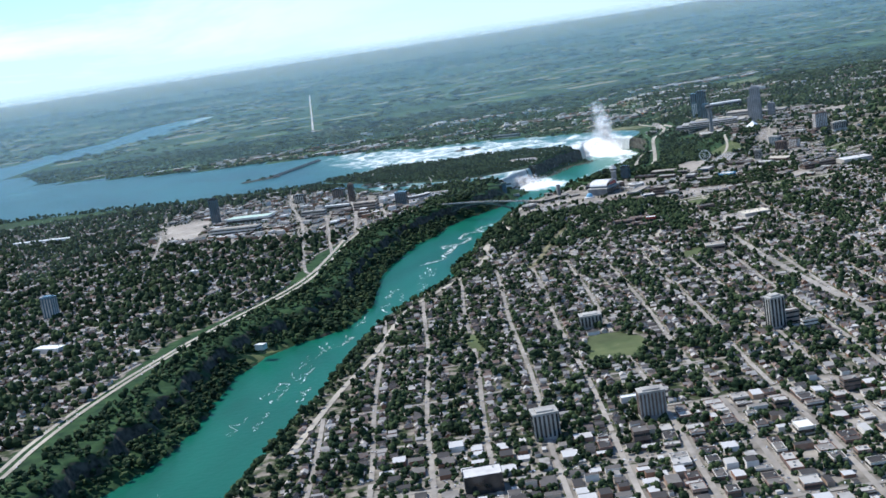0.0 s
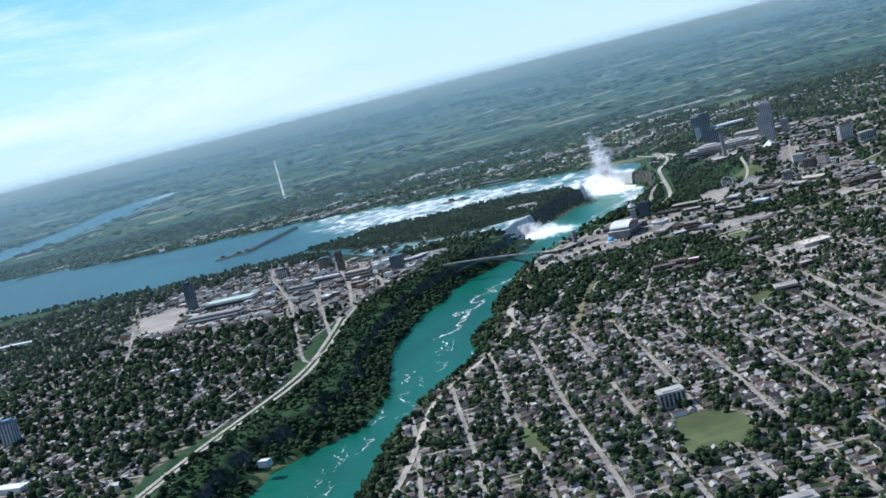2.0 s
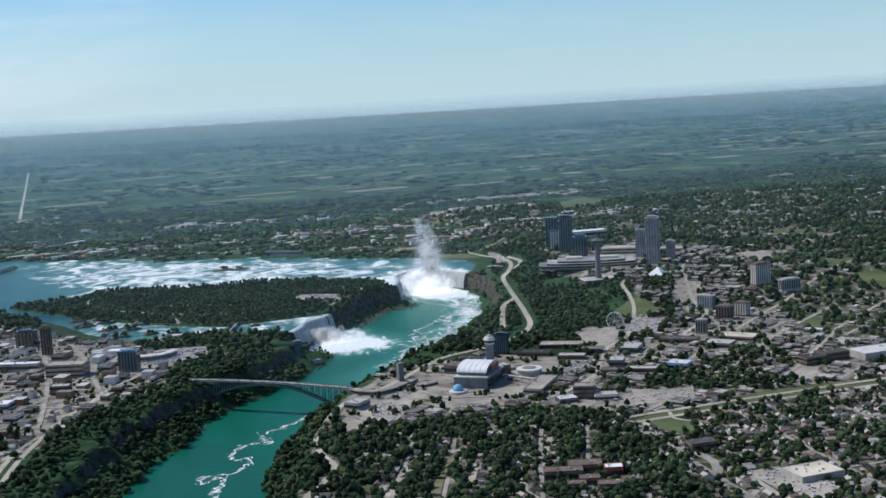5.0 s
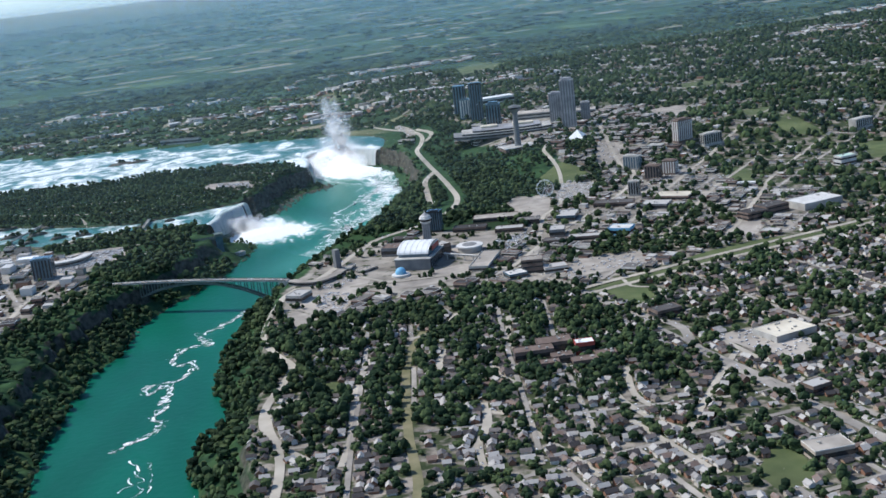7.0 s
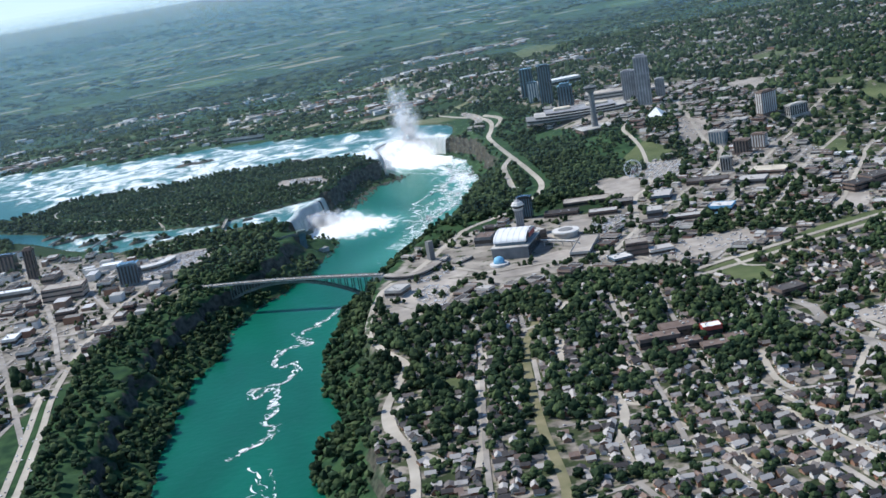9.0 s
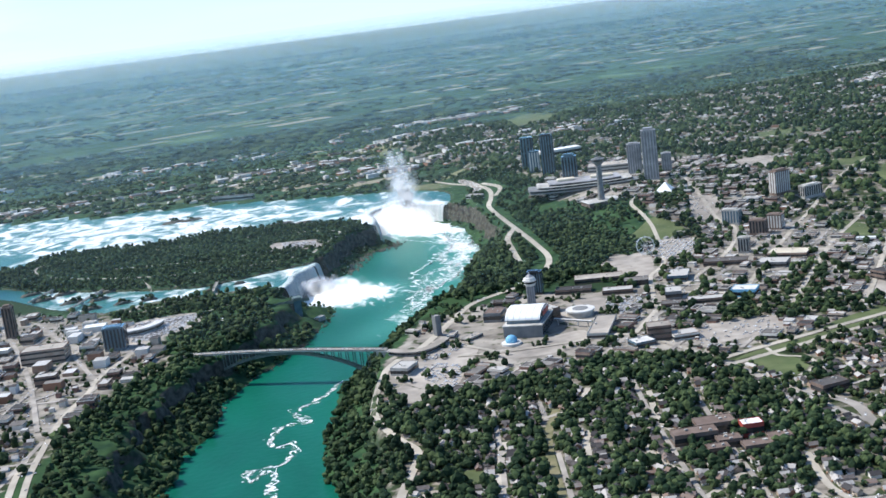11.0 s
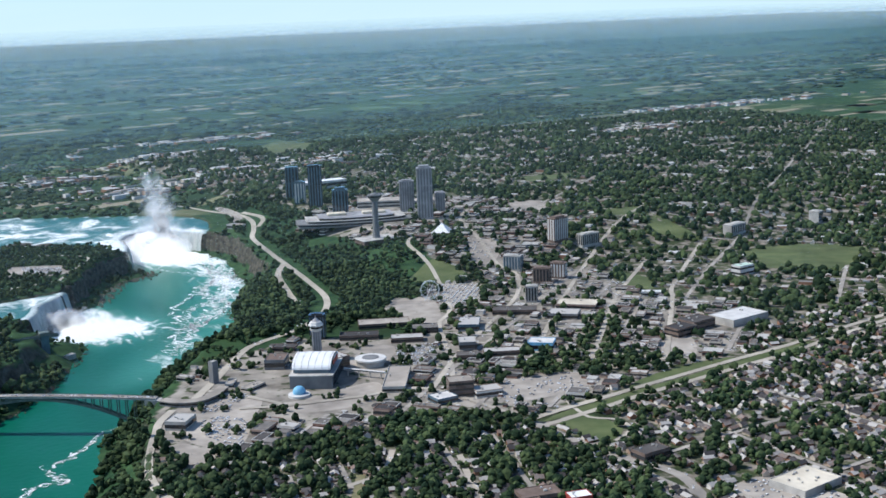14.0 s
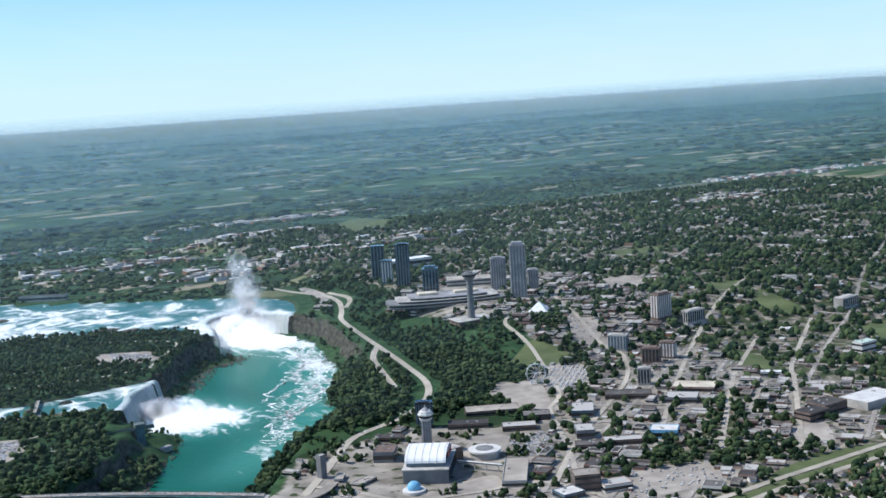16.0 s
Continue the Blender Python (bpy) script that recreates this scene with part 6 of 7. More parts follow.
def house_field(name, arr, label, lo=0.85, hi=1.22):
    s = RNG.uniform(lo, hi, (len(arr), 3))
    scatter(name, HOUSE_T, arr[:, 0], arr[:, 1], terrain(arr[:, 0], arr[:, 1]) - 0.05, arr[:, 2], s, [M_WALL, M_ROOF], label, "houses")


house_field("houses_north", homes[rest], "crowd of gabled family houses with grey and brown roofs")
house_field("houses_east", np.array(homes_us), "crowd of gabled houses with dark roofs among trees")
house_field("houses_far", np.array(homes_far), "far suburb of pale and grey roofed houses")


def filler(zone_id, n, lim, wr, hr, yaw0, keep_group):
    """Low commercial buildings wherever a zone still has room."""
    out = []
    for _ in range(n):
        x, y = RNG.uniform(lim[0], lim[1]), RNG.uniform(lim[2], lim[3])
        if zone_of(x, y) != zone_id:
            continue
        w, d = RNG.uniform(*wr), RNG.uniform(*wr) * 0.75
        yaw = yaw0 + (math.pi / 2 if RNG.random() < 0.5 else 0)
        if free(x, y, w + 0.1, d + 0.1, yaw):
            stamp(x, y, w + 0.15, d + 0.15, yaw)
            out.append((x, y, w, d, RNG.uniform(*hr), yaw))
    return out


def terraces(runs, zone_id, street, wr, dr, hr, keep=0.85):
    """Rows of shops built wall to wall along both sides of the streets."""
    out = []
    for run in runs:
        p = np.array(run)
        s = np.concatenate([[0], np.cumsum(np.linalg.norm(np.diff(p, axis=0), axis=1))])
        for side in (-1, 1):
            q = RNG.uniform(0.5, 2.0)
            while q < s[-1] - 1:
                w, d = RNG.uniform(*wr), RNG.uniform(*dr)
                q += w / 2
                i = min(max(int(np.searchsorted(s, q)), 1), len(p) - 1)
                t = (p[i] - p[i - 1]) / (np.linalg.norm(p[i] - p[i - 1]) + 1e-9)
                o = street / 2 + 0.55 + d / 2
                x, y = np.interp(q, s, p[:, 0]) - t[1] * side * o, np.interp(q, s, p[:, 1]) + t[0] * side * o
                yaw = math.atan2(t[1], t[0])
                if RNG.random() < keep and zone_of(x, y) == zone_id and free(x, y, w * 0.9, d, yaw):
                    stamp(x, y, w, d, yaw)
                    out.append((x, y, w * 0.97, d, RNG.uniform(*hr), yaw))
                q += w / 2 + (0.04 if RNG.random() < 0.7 else RNG.uniform(0.5, 1.6))
    return out


rows = terraces(lots_t, TOUR, 1.0, (1.2, 3.4), (1.6, 3.2), (0.55, 1.1))
rows_near = terraces(lots_n, NEAR, 1.0, (1.2, 3.2), (1.5, 2.8), (0.45, 0.95), 0.62)
rows_down = terraces(lots_d, DOWN, 1.0, (1.6, 4.2), (1.8, 3.4), (0.6, 1.6), 0.75)
shops = rows + filler(TOUR, 24000, (-198, -27, -165, 50), (1.5, 4.4), (0.4, 1.0), radians(-49), "")
downtown = rows_down + filler(DOWN, 2600, (2, 140, -125, 22), (1.4, 4.0), (0.6, 1.8), AXIS_US, "")
nearshops = rows_near + filler(NEAR, 3500, (-120, 30, 225, 335), (1.3, 3.4), (0.5, 1.2), AXIS_CA, "")
shops.sort(key=lambda s: -s[2] * s[3])
for n_, (x, y, w, d, h, yaw) in enumerate(shops[:270]):
    flat_house("shop_building", x, y, w, d, h, math.degrees(yaw), "low flat-roofed shop building with pale walls" if n_ % 2 else "low flat-roofed commercial building with a gravel roof", M_BRICK, M_FLAT,
               "buildings of the tourist quarter", units=int(RNG.integers(0, 3)), bands=1)
for n_, (x, y, w, d, h, yaw) in enumerate(nearshops[:140]):
    flat_house("town_building", x, y, w, d, h, math.degrees(yaw), "flat-roofed brick town building" if n_ % 2 else "flat-roofed shop building with a pale gravel roof", M_BRICK, M_FLAT,
               "buildings of the near town", units=int(RNG.integers(1, 3)), bands=1)
for x, y, w, d, h, yaw in downtown[:80]:
    flat_house("office_building", x, y, w, d, h, math.degrees(yaw), "low flat-roofed downtown building", M_BRICK, M_FLAT, "buildings of the downtown", units=1, bands=1)
small = np.array(nearshops[140:] + filler(NEAR, 2200, (-120, 30, 225, 335), (0.7, 1.4), (0.3, 0.7), AXIS_CA, "") + shops[270:] + downtown[80:] + filler(TOUR, 20000, (-198, -27, -165, 50), (0.6, 1.5), (0.25, 0.6), radians(-49), "") + filler(GROVE, 700, (-165, -80, -105, 45), (0.8, 1.6), (0.4, 0.7), radians(-49), "")
                 + filler(DOWN, 1500, (2, 140, -125, 22), (0.8, 1.8), (0.5, 1.1), AXIS_US, "") + filler(HOMES_FAR, 1500, (-430, -112, -345, 68), (1.2, 4.0), (0.4, 0.9), radians(40), "")
                 + filler(HOMES_US, 420, (28, 290, -150, 335), (1.4, 4.5), (0.5, 1.1), AXIS_US, "") + filler(HOMES_CA, 260, (-290, 20, 40, 335), (1.2, 2.6), (0.5, 0.9), AXIS_CA, "")
                 + filler(PLAIN, 500, (-430, 290, -345, -225), (1.2, 4), (0.4, 0.9), 0.25, ""))
small = small[np.argsort(np.hypot(small[:, 0] + 60, small[:, 1] - 45))]
for n_, (x, y, w, d, h, yaw) in enumerate(small[:260]):
    ob = thing("low_building", x, y, float(terrain(np.array([x]), np.array([y]))[0]) - 0.1, math.degrees(yaw), "small flat-roofed building with plain walls" if n_ % 2 else "small low building with a flat gravel roof", "building", "low buildings of the town")
    part("wall", box(-w / 2, -d / 2, 0, w / 2, d / 2, h), M_BRICK, ob)
    part("roof", box(-w / 2 - 0.03, -d / 2 - 0.03, h, w / 2 + 0.03, d / 2 + 0.03, h + 0.06), M_FLAT, ob)
small = small[260:]
scatter("small_buildings", BLOCK_T, small[:, 0], small[:, 1], terrain(small[:, 0], small[:, 1]) - 0.1, small[:, 5], small[:, 2:5], [M_WALL, M_FLAT_I], "scattered low flat-roofed buildings", "buildings")


# ---- trees ----
ico = bmesh.new()
bmesh.ops.create_icosphere(ico, subdivisions=1, radius=1.0)
ico.verts.ensure_lookup_table()
ICO_V = np.array([v.co[:] for v in ico.verts])
ICO_F = np.array([[v.index for v in f.verts] for f in ico.faces if f.normal.z > -0.6])
ico.free()


def crown(lobes, spread):
    """A crown of uneven leaf clumps, about one unit in radius, standing on z = 0."""
    vs, fs = [], []
    for k in range(lobes):
        a, rr = RNG.uniform(0, 6.283), spread * math.sqrt(RNG.uniform(0, 1))
        r = RNG.uniform(0.38, 0.62) if lobes > 2 else RNG.uniform(0.7, 0.95)
        if k == 0:
            rr, r = 0.0, r * 1.2
        c = np.array([rr * math.cos(a), rr * math.sin(a), 0.85 + RNG.uniform(-0.35, 0.5) - 0.35 * rr])
        v = ICO_V * r * RNG.uniform(0.72, 1.22, (len(ICO_V), 1)) * (1, 1, RNG.uniform(0.75, 1.0))
        vs.append(v + c)
        fs.append(ICO_F + 12 * k)
    return np.vstack(vs), np.vstack(fs), np.zeros(len(ICO_F) * lobes, int)


CROWN_NEAR = [crown(4, 0.7) for _ in range(8)]
CROWN_MID = [crown(3, 0.6) for _ in range(8)]
CROWN_FAR = [crown(2, 0.4) for _ in range(6)]
CROWN_ONE = [crown(1, 0.1) for _ in range(6)]


def tree_points(n, lim, zones, avoid=1, min_clump=0.0, clump_scale=0.08, gap=3.5, belt=1.0):
    x, y = RNG.uniform(lim[0], lim[1], n), RNG.uniform(lim[2], lim[3], n)
    j, i = cell(x, y)
    ok = np.isin(zone_of(x, y) if lim[2] >= OCC_Y else zone(x, y), zones) & (OCC[j, i] < avoid)
    ok[ok] = np.minimum(away(AM_CREST, x[ok], y[ok]), away(HS_CREST, x[ok], y[ok])) > gap
    x, y = x[ok], y[ok]
    if FOREST in zones and len(x):
        # none on sheer rock, few on the low aprons below the falls
        z0 = terrain(x, y)
        steep = np.maximum(abs(terrain(x + 0.4, y) - z0), abs(terrain(x, y + 0.4) - z0)) > 0.62
        apron = (y < -48) & ((x > -50) | (y < -98)) & (z0 < -2.6) & (RNG.random(len(x)) < 0.78)
        bald = (x > 2) & (y > -8) & inside(RIM, x, y) & (z0 > -0.8) & (RNG.random(len(x)) < 0.5)
        x, y = x[~(steep | apron | bald)], y[~(steep | apron | bald)]
    if min_clump:
        g = np.array([noise.noise((a * clump_scale, b * clump_scale * belt, 3.1)) for a, b in zip(x, y)])
        s = g > RNG.uniform(-0.6, min_clump, len(x))
        x, y = x[s], y[s]
    return x, y


def wood(name, pts, templates, rad, label, sink=0.15, tall=1.0):
    x, y = pts
    r = RNG.uniform(rad[0], rad[1], len(x))
    size = np.stack([r, r * RNG.uniform(0.85, 1.15, len(x)), tall * r * RNG.uniform(0.85, 1.3, len(x))], 1)
    return scatter(name, templates, x, y, terrain(x, y) - sink * r, RNG.uniform(0, 6.28, len(x)), size, [M_CROWN], label, "trees")


def tree_thing(k):
    ob = thing("tree", 0, 0, 0, 0, ("broad leafy tree with an uneven dark green crown", "leafy tree with a loose green crown", "dense round-topped deciduous tree", "tall leafy street tree")[k], "tree", "trees of the town")
    bm = bmesh.new()
    rings = []
    for z, r, dx in ((-0.1, 0.09, 0), (0.3, 0.065, 0.01), (0.7, 0.045, 0.03), (1.1, 0.02, 0.02)):
        rings.append([bm.verts.new((dx + r * math.cos(i * 1.0472), r * math.sin(i * 1.0472), z)) for i in range(6)])
    for a, b in zip(rings, rings[1:]):
        for i in range(6):
            bm.faces.new((a[i], a[(i + 1) % 6], b[(i + 1) % 6], b[i]))
    for i in range(4):
        a = i * 1.57 + k
        p, q = Vector((0, 0, 0.45)), Vector((0.5 * math.cos(a), 0.5 * math.sin(a), 0.9))
        vs = [bm.verts.new(p + Vector((0.03 * math.cos(a + 1.57), 0.03 * math.sin(a + 1.57), 0))), bm.verts.new(p - Vector((0.03 * math.cos(a + 1.57), 0.03 * math.sin(a + 1.57), 0))), bm.verts.new(p + Vector((0, 0, 0.06))), bm.verts.new(q)]
        for f in ((0, 1, 3), (1, 2, 3), (2, 0, 3)):
            bm.faces.new([vs[t] for t in f])
    part("trunk", bm, M_BARK, ob)
    v, f, _ = crown(11, 0.8)
    cr_ob = new("crown", mesh_tris("crown", v + (0, 0, 0.12), f, M_CROWN_OB))
    cr_ob.parent = ob
    return ob


tx, ty = tree_points(37000, (-190, 30, 22, 340), (HOMES_CA,), 2, 0.35, 0.13)
street = OCC[cell(tx, ty)] == 1
drop_street = street & (RNG.random(len(tx)) < np.where(ty < 120, 0.8, 0.93))
tx, ty = tx[~drop_street], ty[~drop_street]
close = np.where((tx > -66) & (tx < -10) & (ty > 86) & (ty < 128))[0][:280]
protos = [tree_thing(k) for k in range(4)]
first = [True] * 4
for i in close:
    k = int(RNG.integers(0, 4))
    s = RNG.uniform(0.5, 1.1)
    m = pose(tx[i] * K, ty[i] * K, float(terrain(tx[i:i + 1], ty[i:i + 1])[0]) * K, 0, 0, RNG.uniform(0, 360)) @ Matrix.Diagonal((s, s, s * RNG.uniform(0.9, 1.25), 1))
    if first[k]:
        protos[k].matrix_basis, first[k] = m, False
    else:
        copy_thing(protos[k], m)
keep = np.setdiff1d(np.arange(len(tx)), close)
wood("trees_town", (tx[keep], ty[keep]), CROWN_NEAR, (0.45, 1.1), "leafy street and garden trees between the houses")
wood("trees_rim_streets", tree_points(1900, (-76, -16, 22, 100), (HOMES_CA,), 1), CROWN_NEAR, (0.6, 1.25), "dense garden trees near the gorge rim")
wood("trees_river_slope", tree_points(46000, (-105, 92, -85, 335), (FOREST,), 1), CROWN_MID, (0.45, 1.25), "dense deciduous woods on the slopes of the gorge")
wood("trees_island", tree_points(13000, (-66, 70, -190, -85), (FOREST,), 1), CROWN_MID, (0.45, 0.85), "dense woods on an island between the falls")
wood("trees_hill_park", tree_points(11000, (-135, -50, -235, 5), (FOREST,), 1, 0.35, 0.12), CROWN_MID, (0.6, 1.15), "dense park trees on the hillside")
wood("trees_shore", tree_points(13000, (40, 400, -235, -78), (FOREST,), 2), CROWN_MID, (0.7, 1.3), "trees along the far river shore")
wood("trees_east", tree_points(27000, (24, 290, -152, 335), (HOMES_US,), 1), CROWN_FAR, (0.55, 1.2), "leafy trees between the houses")
wood("trees_west", tree_points(15000, (-290, -190, 40, 335), (HOMES_CA,), 2), CROWN_ONE, (0.6, 1.3), "leafy trees of the outer streets")
wood("trees_shops", tree_points(15000, (-198, -27, -165, 50), (TOUR,), 1, 0.35, 0.06), CROWN_FAR, (0.4, 0.95), "small trees between shops and car parks")
wood("trees_groves", tree_points(9000, (-165, -80, -105, 45), (GROVE,), 1), CROWN_MID, (0.5, 1.1), "leafy groves between streets")
tq = np.array([(x0 + RNG.normal(0, sp), y0 + RNG.normal(0, sp)) for x0, y0, sp, n in ((-46.5, 22, 1.0, 8), (-42.5, 10.5, 1.3, 8), (-50, -4, 2.0, 10), (-57, -9, 2.5, 14), (-66, -12, 2.0, 9), (-72, -6.5, 1.6, 8), (-60, 27, 1.2, 6), (-66, 27, 1.0, 6), (-56, 20.5, 1.2, 5), (-74, 9, 1.2, 9), (-71, 3, 0.8, 5), (-79, 2, 1.4, 8), (-81.5, 10, 1.6, 10), (-33, 26.5, 0.6, 3), (-37, 28, 1.3, 6), (-28, 26, 1.0, 5), (-36, 15, 1.4, 5), (-49.5, -16, 2.2, 16), (-46, -11.5, 1.6, 10), (-77, -22.5, 2.2, 20), (-69.5, -21.5, 2.2, 18), (-84, -25.5, 2.0, 14)) for _ in range(n)])
tq = tq[[free(x, y, 0.6, 0.6, 0, 2) or inside(FRONT, np.array([x]), np.array([y]))[0] for x, y in tq]]
wood("trees_forecourt", (tq[:, 0], tq[:, 1]), CROWN_NEAR, (0.45, 0.9), "small trees on the paved forecourt")
wood("trees_near_town", tree_points(17000, (-120, 30, 225, 335), (NEAR,), 1, 0.3, 0.14), CROWN_NEAR, (0.4, 0.8), "small trees between town buildings")
wood("trees_downtown", tree_points(5000, (2, 140, -125, 22), (DOWN,), 1, 0.3, 0.14), CROWN_MID, (0.4, 0.8), "small trees of the downtown")
wood("trees_suburb", tree_points(42000, (-430, -112, -345, 68), (HOMES_FAR,), 1, 0.4, 0.05), CROWN_ONE, (0.6, 1.25), "leafy trees of the suburb")
# ---- fields and sheds of the plain ----
MEADOW = [(-179.5, -360.8), (-215.7, -414), (-249.4, -423), (-231.1, -382.6), (-186.5, -315.6), (-164.5, -300.7)]
qx, qy = RNG.uniform(-1050, 1050, 2600), -220 - 1500 * RNG.uniform(0, 1, 2600) ** 1.5
qs = np.stack([RNG.uniform(6, 30, 2600), RNG.uniform(2.5, 9, 2600), np.full(2600, 0.08)], 1) * (1 + (-qy / 900))[:, None] ** (1, 1, 0)
ok = (zone(qx, qy) == PLAIN) & (zone(qx + qs[:, 0] / 2, qy + qs[:, 1] / 2) == PLAIN) & (zone(qx - qs[:, 0] / 2, qy - qs[:, 1] / 2) == PLAIN) & (np.minimum(away(CA_SHORE, qx, qy), 99) > 12)
qx, qy, qs = qx[ok], qy[ok], qs[ok]
scatter("crop_fields", [block(1, 1, 1)], qx, qy, terrain(qx, qy) + 0.02, np.full(len(qx), 0.22), qs, [M_FIELD, M_FIELD], "patchwork of green and straw-coloured fields on the plain", "fields")
sx, sy = [], []
for cx, cy, n, w, h in ((-470, -380, 120, 72, 18), (-178, -432, 90, 50, 12), (-133, -348, 60, 30, 10), (-68, -312, 60, 48, 12), (-20, -400, 40, 72, 20), (-344, -275, 90, 40, 18), (60, -302, 70, 60, 9), (130, -350, 60, 72, 16), (-165, -262, 60, 36, 20), (-100, -258, 50, 28, 16)):
    sx += list(RNG.normal(cx, w / 2, n))
    sy += list(RNG.normal(cy, h / 2, n))
sx, sy = np.array(sx), np.array(sy)
ok = ~inside(UPPER, sx, sy) & ~inside(MEADOW, sx, sy)
sx, sy = sx[ok], sy[ok]
scatter("far_sheds", BLOCK_T, sx, sy, terrain(sx, sy) - 0.05, np.full(len(sx), 0.3), np.stack([RNG.uniform(1.5, 7, len(sx)), RNG.uniform(1.2, 4, len(sx)), RNG.uniform(0.9, 1.6, len(sx))], 1), [M_WALL, M_FLAT_I], "far sheds and houses with pale roofs", "buildings")
wood("woods_near_plain", tree_points(40000, (-440, 400, -520, -205), (PLAIN,), 3, 0.5, 0.03, belt=2.0), CROWN_ONE, (0.7, 1.6), "belts of woodland on the plain", tall=0.6)
iw = [(x0 + RNG.normal(0, 0.8), y0 + RNG.normal(0, 0.35)) for x0, y0, n in ((-5.3, -213.6, 12), (-11.5, -212, 10), (-36.3, -169.7, 12), (111.9, -212.5, 14), (105, -215.5, 16), (99.9, -217.9, 14), (19, -105.4, 10), (30.3, -113, 12), (1, -94.7, 5), (23.5, -86.6, 7), (15.9, -87.1, 6), (28.3, -99.5, 10), (35.7, -109.4, 10), (21.4, -97, 8), (9.5, -85.5, 5), (-5.8, -82.9, 3), (39.4, -120.1, 8)) for _ in range(n)]
iw = np.array(iw)
wood("trees_islets", (iw[:, 0], iw[:, 1]), CROWN_MID, (0.5, 0.9), "trees on small islets in the rapids", -1.1)
px, py = RNG.uniform(-1500, 1700, 46000), -420 - 1900 * RNG.uniform(0, 1, 46000) ** 1.4
ok = zone(px, py) == PLAIN
g = np.array([noise.noise((a * 0.008, b * 0.016, 1.7)) for a, b in zip(px, py)])
CLEAR = [(113, -505), (144.2, -740), (184.1, -1040), (208, -1220)]
ok &= (g > RNG.uniform(-0.25, 0.5, len(px))) & (away(CLEAR, px, py) > 7) & ~inside(MEADOW, px, py)
wood("woods_far_plain", (px[ok], py[ok]), [crown(1, 0.1) for _ in range(4)], (1.8, 5.0), "far belts of woodland on the plain", tall=0.3)


# ---- bridge over the gorge ----
def arch_bridge():
    a, b = Vector((7.5, -20.8, 0)), Vector((-30.4, 4.6, 0))
    za, zb = 0.35, 0.35
    ln = (b - a).length
    yaw = math.degrees(math.atan2(b.y - a.y, b.x - a.x))
    ob = thing("arch_bridge", a.x, a.y, 0, yaw, "grey-green steel arch bridge carrying a road over the river", "bridge")

    def zd(s):
        return za + (zb - za) * s + 0.5 * (1 - (2 * s - 1) ** 2)

    def band(y0, y1, lo, hi, s0=0.0, s1=1.0, n=40):
        bm = bmesh.new()
        prev = None
        for i in range(n + 1):
            s = s0 + (s1 - s0) * i / n
            q = [bm.verts.new((s * ln, y, z)) for y, z in ((y0, lo(s)), (y1, lo(s)), (y1, hi(s)), (y0, hi(s)))]
            if prev:
                for k in range(4):
                    bm.faces.new((prev[k], prev[(k + 1) % 4], q[(k + 1) % 4], q[k]))
            else:
                bm.faces.new(q)
            prev = q
        bm.faces.new(prev[::-1])
        return bm

    part("deck", band(-0.85, 0.85, lambda s: zd(s) - 0.22, zd), M_CONC, ob)
    part("roadway", band(-0.6, 0.6, lambda s: zd(s), lambda s: zd(s) + 0.02), M_ROAD, ob)
    for y in (-0.85, 0.8):
        part("railing", band(y, y + 0.05, lambda s: zd(s), lambda s: zd(s) + 0.13), M_STEEL, ob)
    s0, s1 = 0.13, 0.965

    def za_(s):
        u = 2 * (s - s0) / (s1 - s0) - 1
        return zd(s) - 0.35 - 5.0 * u * u

    for y in (-0.6, 0.45):
        part("arch_rib", band(y, y + 0.18, lambda s: za_(s) - 0.45, za_, s0, s1, 48), M_STEEL, ob)
    for i in range(26):
        s = s0 + (s1 - s0) * (i + 0.5) / 26
        if zd(s) - 0.22 - za_(s) < 0.25:
            continue
        for y in (-0.55, 0.5):
            part("column", box(s * ln - 0.08, y - 0.07, za_(s) - 0.05, s * ln + 0.08, y + 0.07, zd(s) - 0.2), M_STEEL, ob)
        part("cross_beam", box(s * ln - 0.04, -0.5, za_(s) - 0.2, s * ln + 0.04, 0.5, za_(s) - 0.12), M_STEEL, ob)
    for s in (0.06, 0.1):
        part("pier", box(s * ln - 0.2, -0.6, zd(s) - 3, s * ln + 0.2, 0.6, zd(s) - 0.2), M_CONC, ob)
    part("abutment", box(s1 * ln - 0.2, -0.9, zd(1) - 5.4, ln + 0.8, 0.9, zd(1) - 0.22), M_CONC, ob)
    return ob


arch_bridge()
cars = []
for s in np.linspace(0.02, 0.98, 60):
    if RNG.random() < 0.75:
        cars.append((7.5 - 37.9 * s + RNG.choice((-0.2, 0.2)), -20.8 + 25.4 * s, 0.35 + 0.5 * (1 - (2 * s - 1) ** 2) + 0.02, 2.55))


def car_template():
    v1, f1, _ = block(0.45, 0.19, 0.08)
    v2, f2, _ = block(0.24, 0.17, 0.06)
    v2 = v2 * (1, 1, 1) + (-0.02, 0, 0.08)
    return np.vstack([v1 + (0, 0, 0.02), v2]), np.vstack([f1, f2 + len(v1)]), np.zeros(20, int)


def park_cars(poly, yaw, n, gap=0.55):
    q = np.array(poly)
    c, s = math.cos(yaw), math.sin(yaw)
    for u in np.arange(-30, 30, gap):
        for v in np.arange(-30, 30, 0.34):
            x, y = q[:, 0].mean() + u * c - v * s, q[:, 1].mean() + u * s + v * c
            if RNG.random() < n and inside(poly, np.array([x]), np.array([y]))[0]:
                cars.append((x, y, float(terrain(np.array([x]), np.array([y]))[0]) + 0.06, yaw))


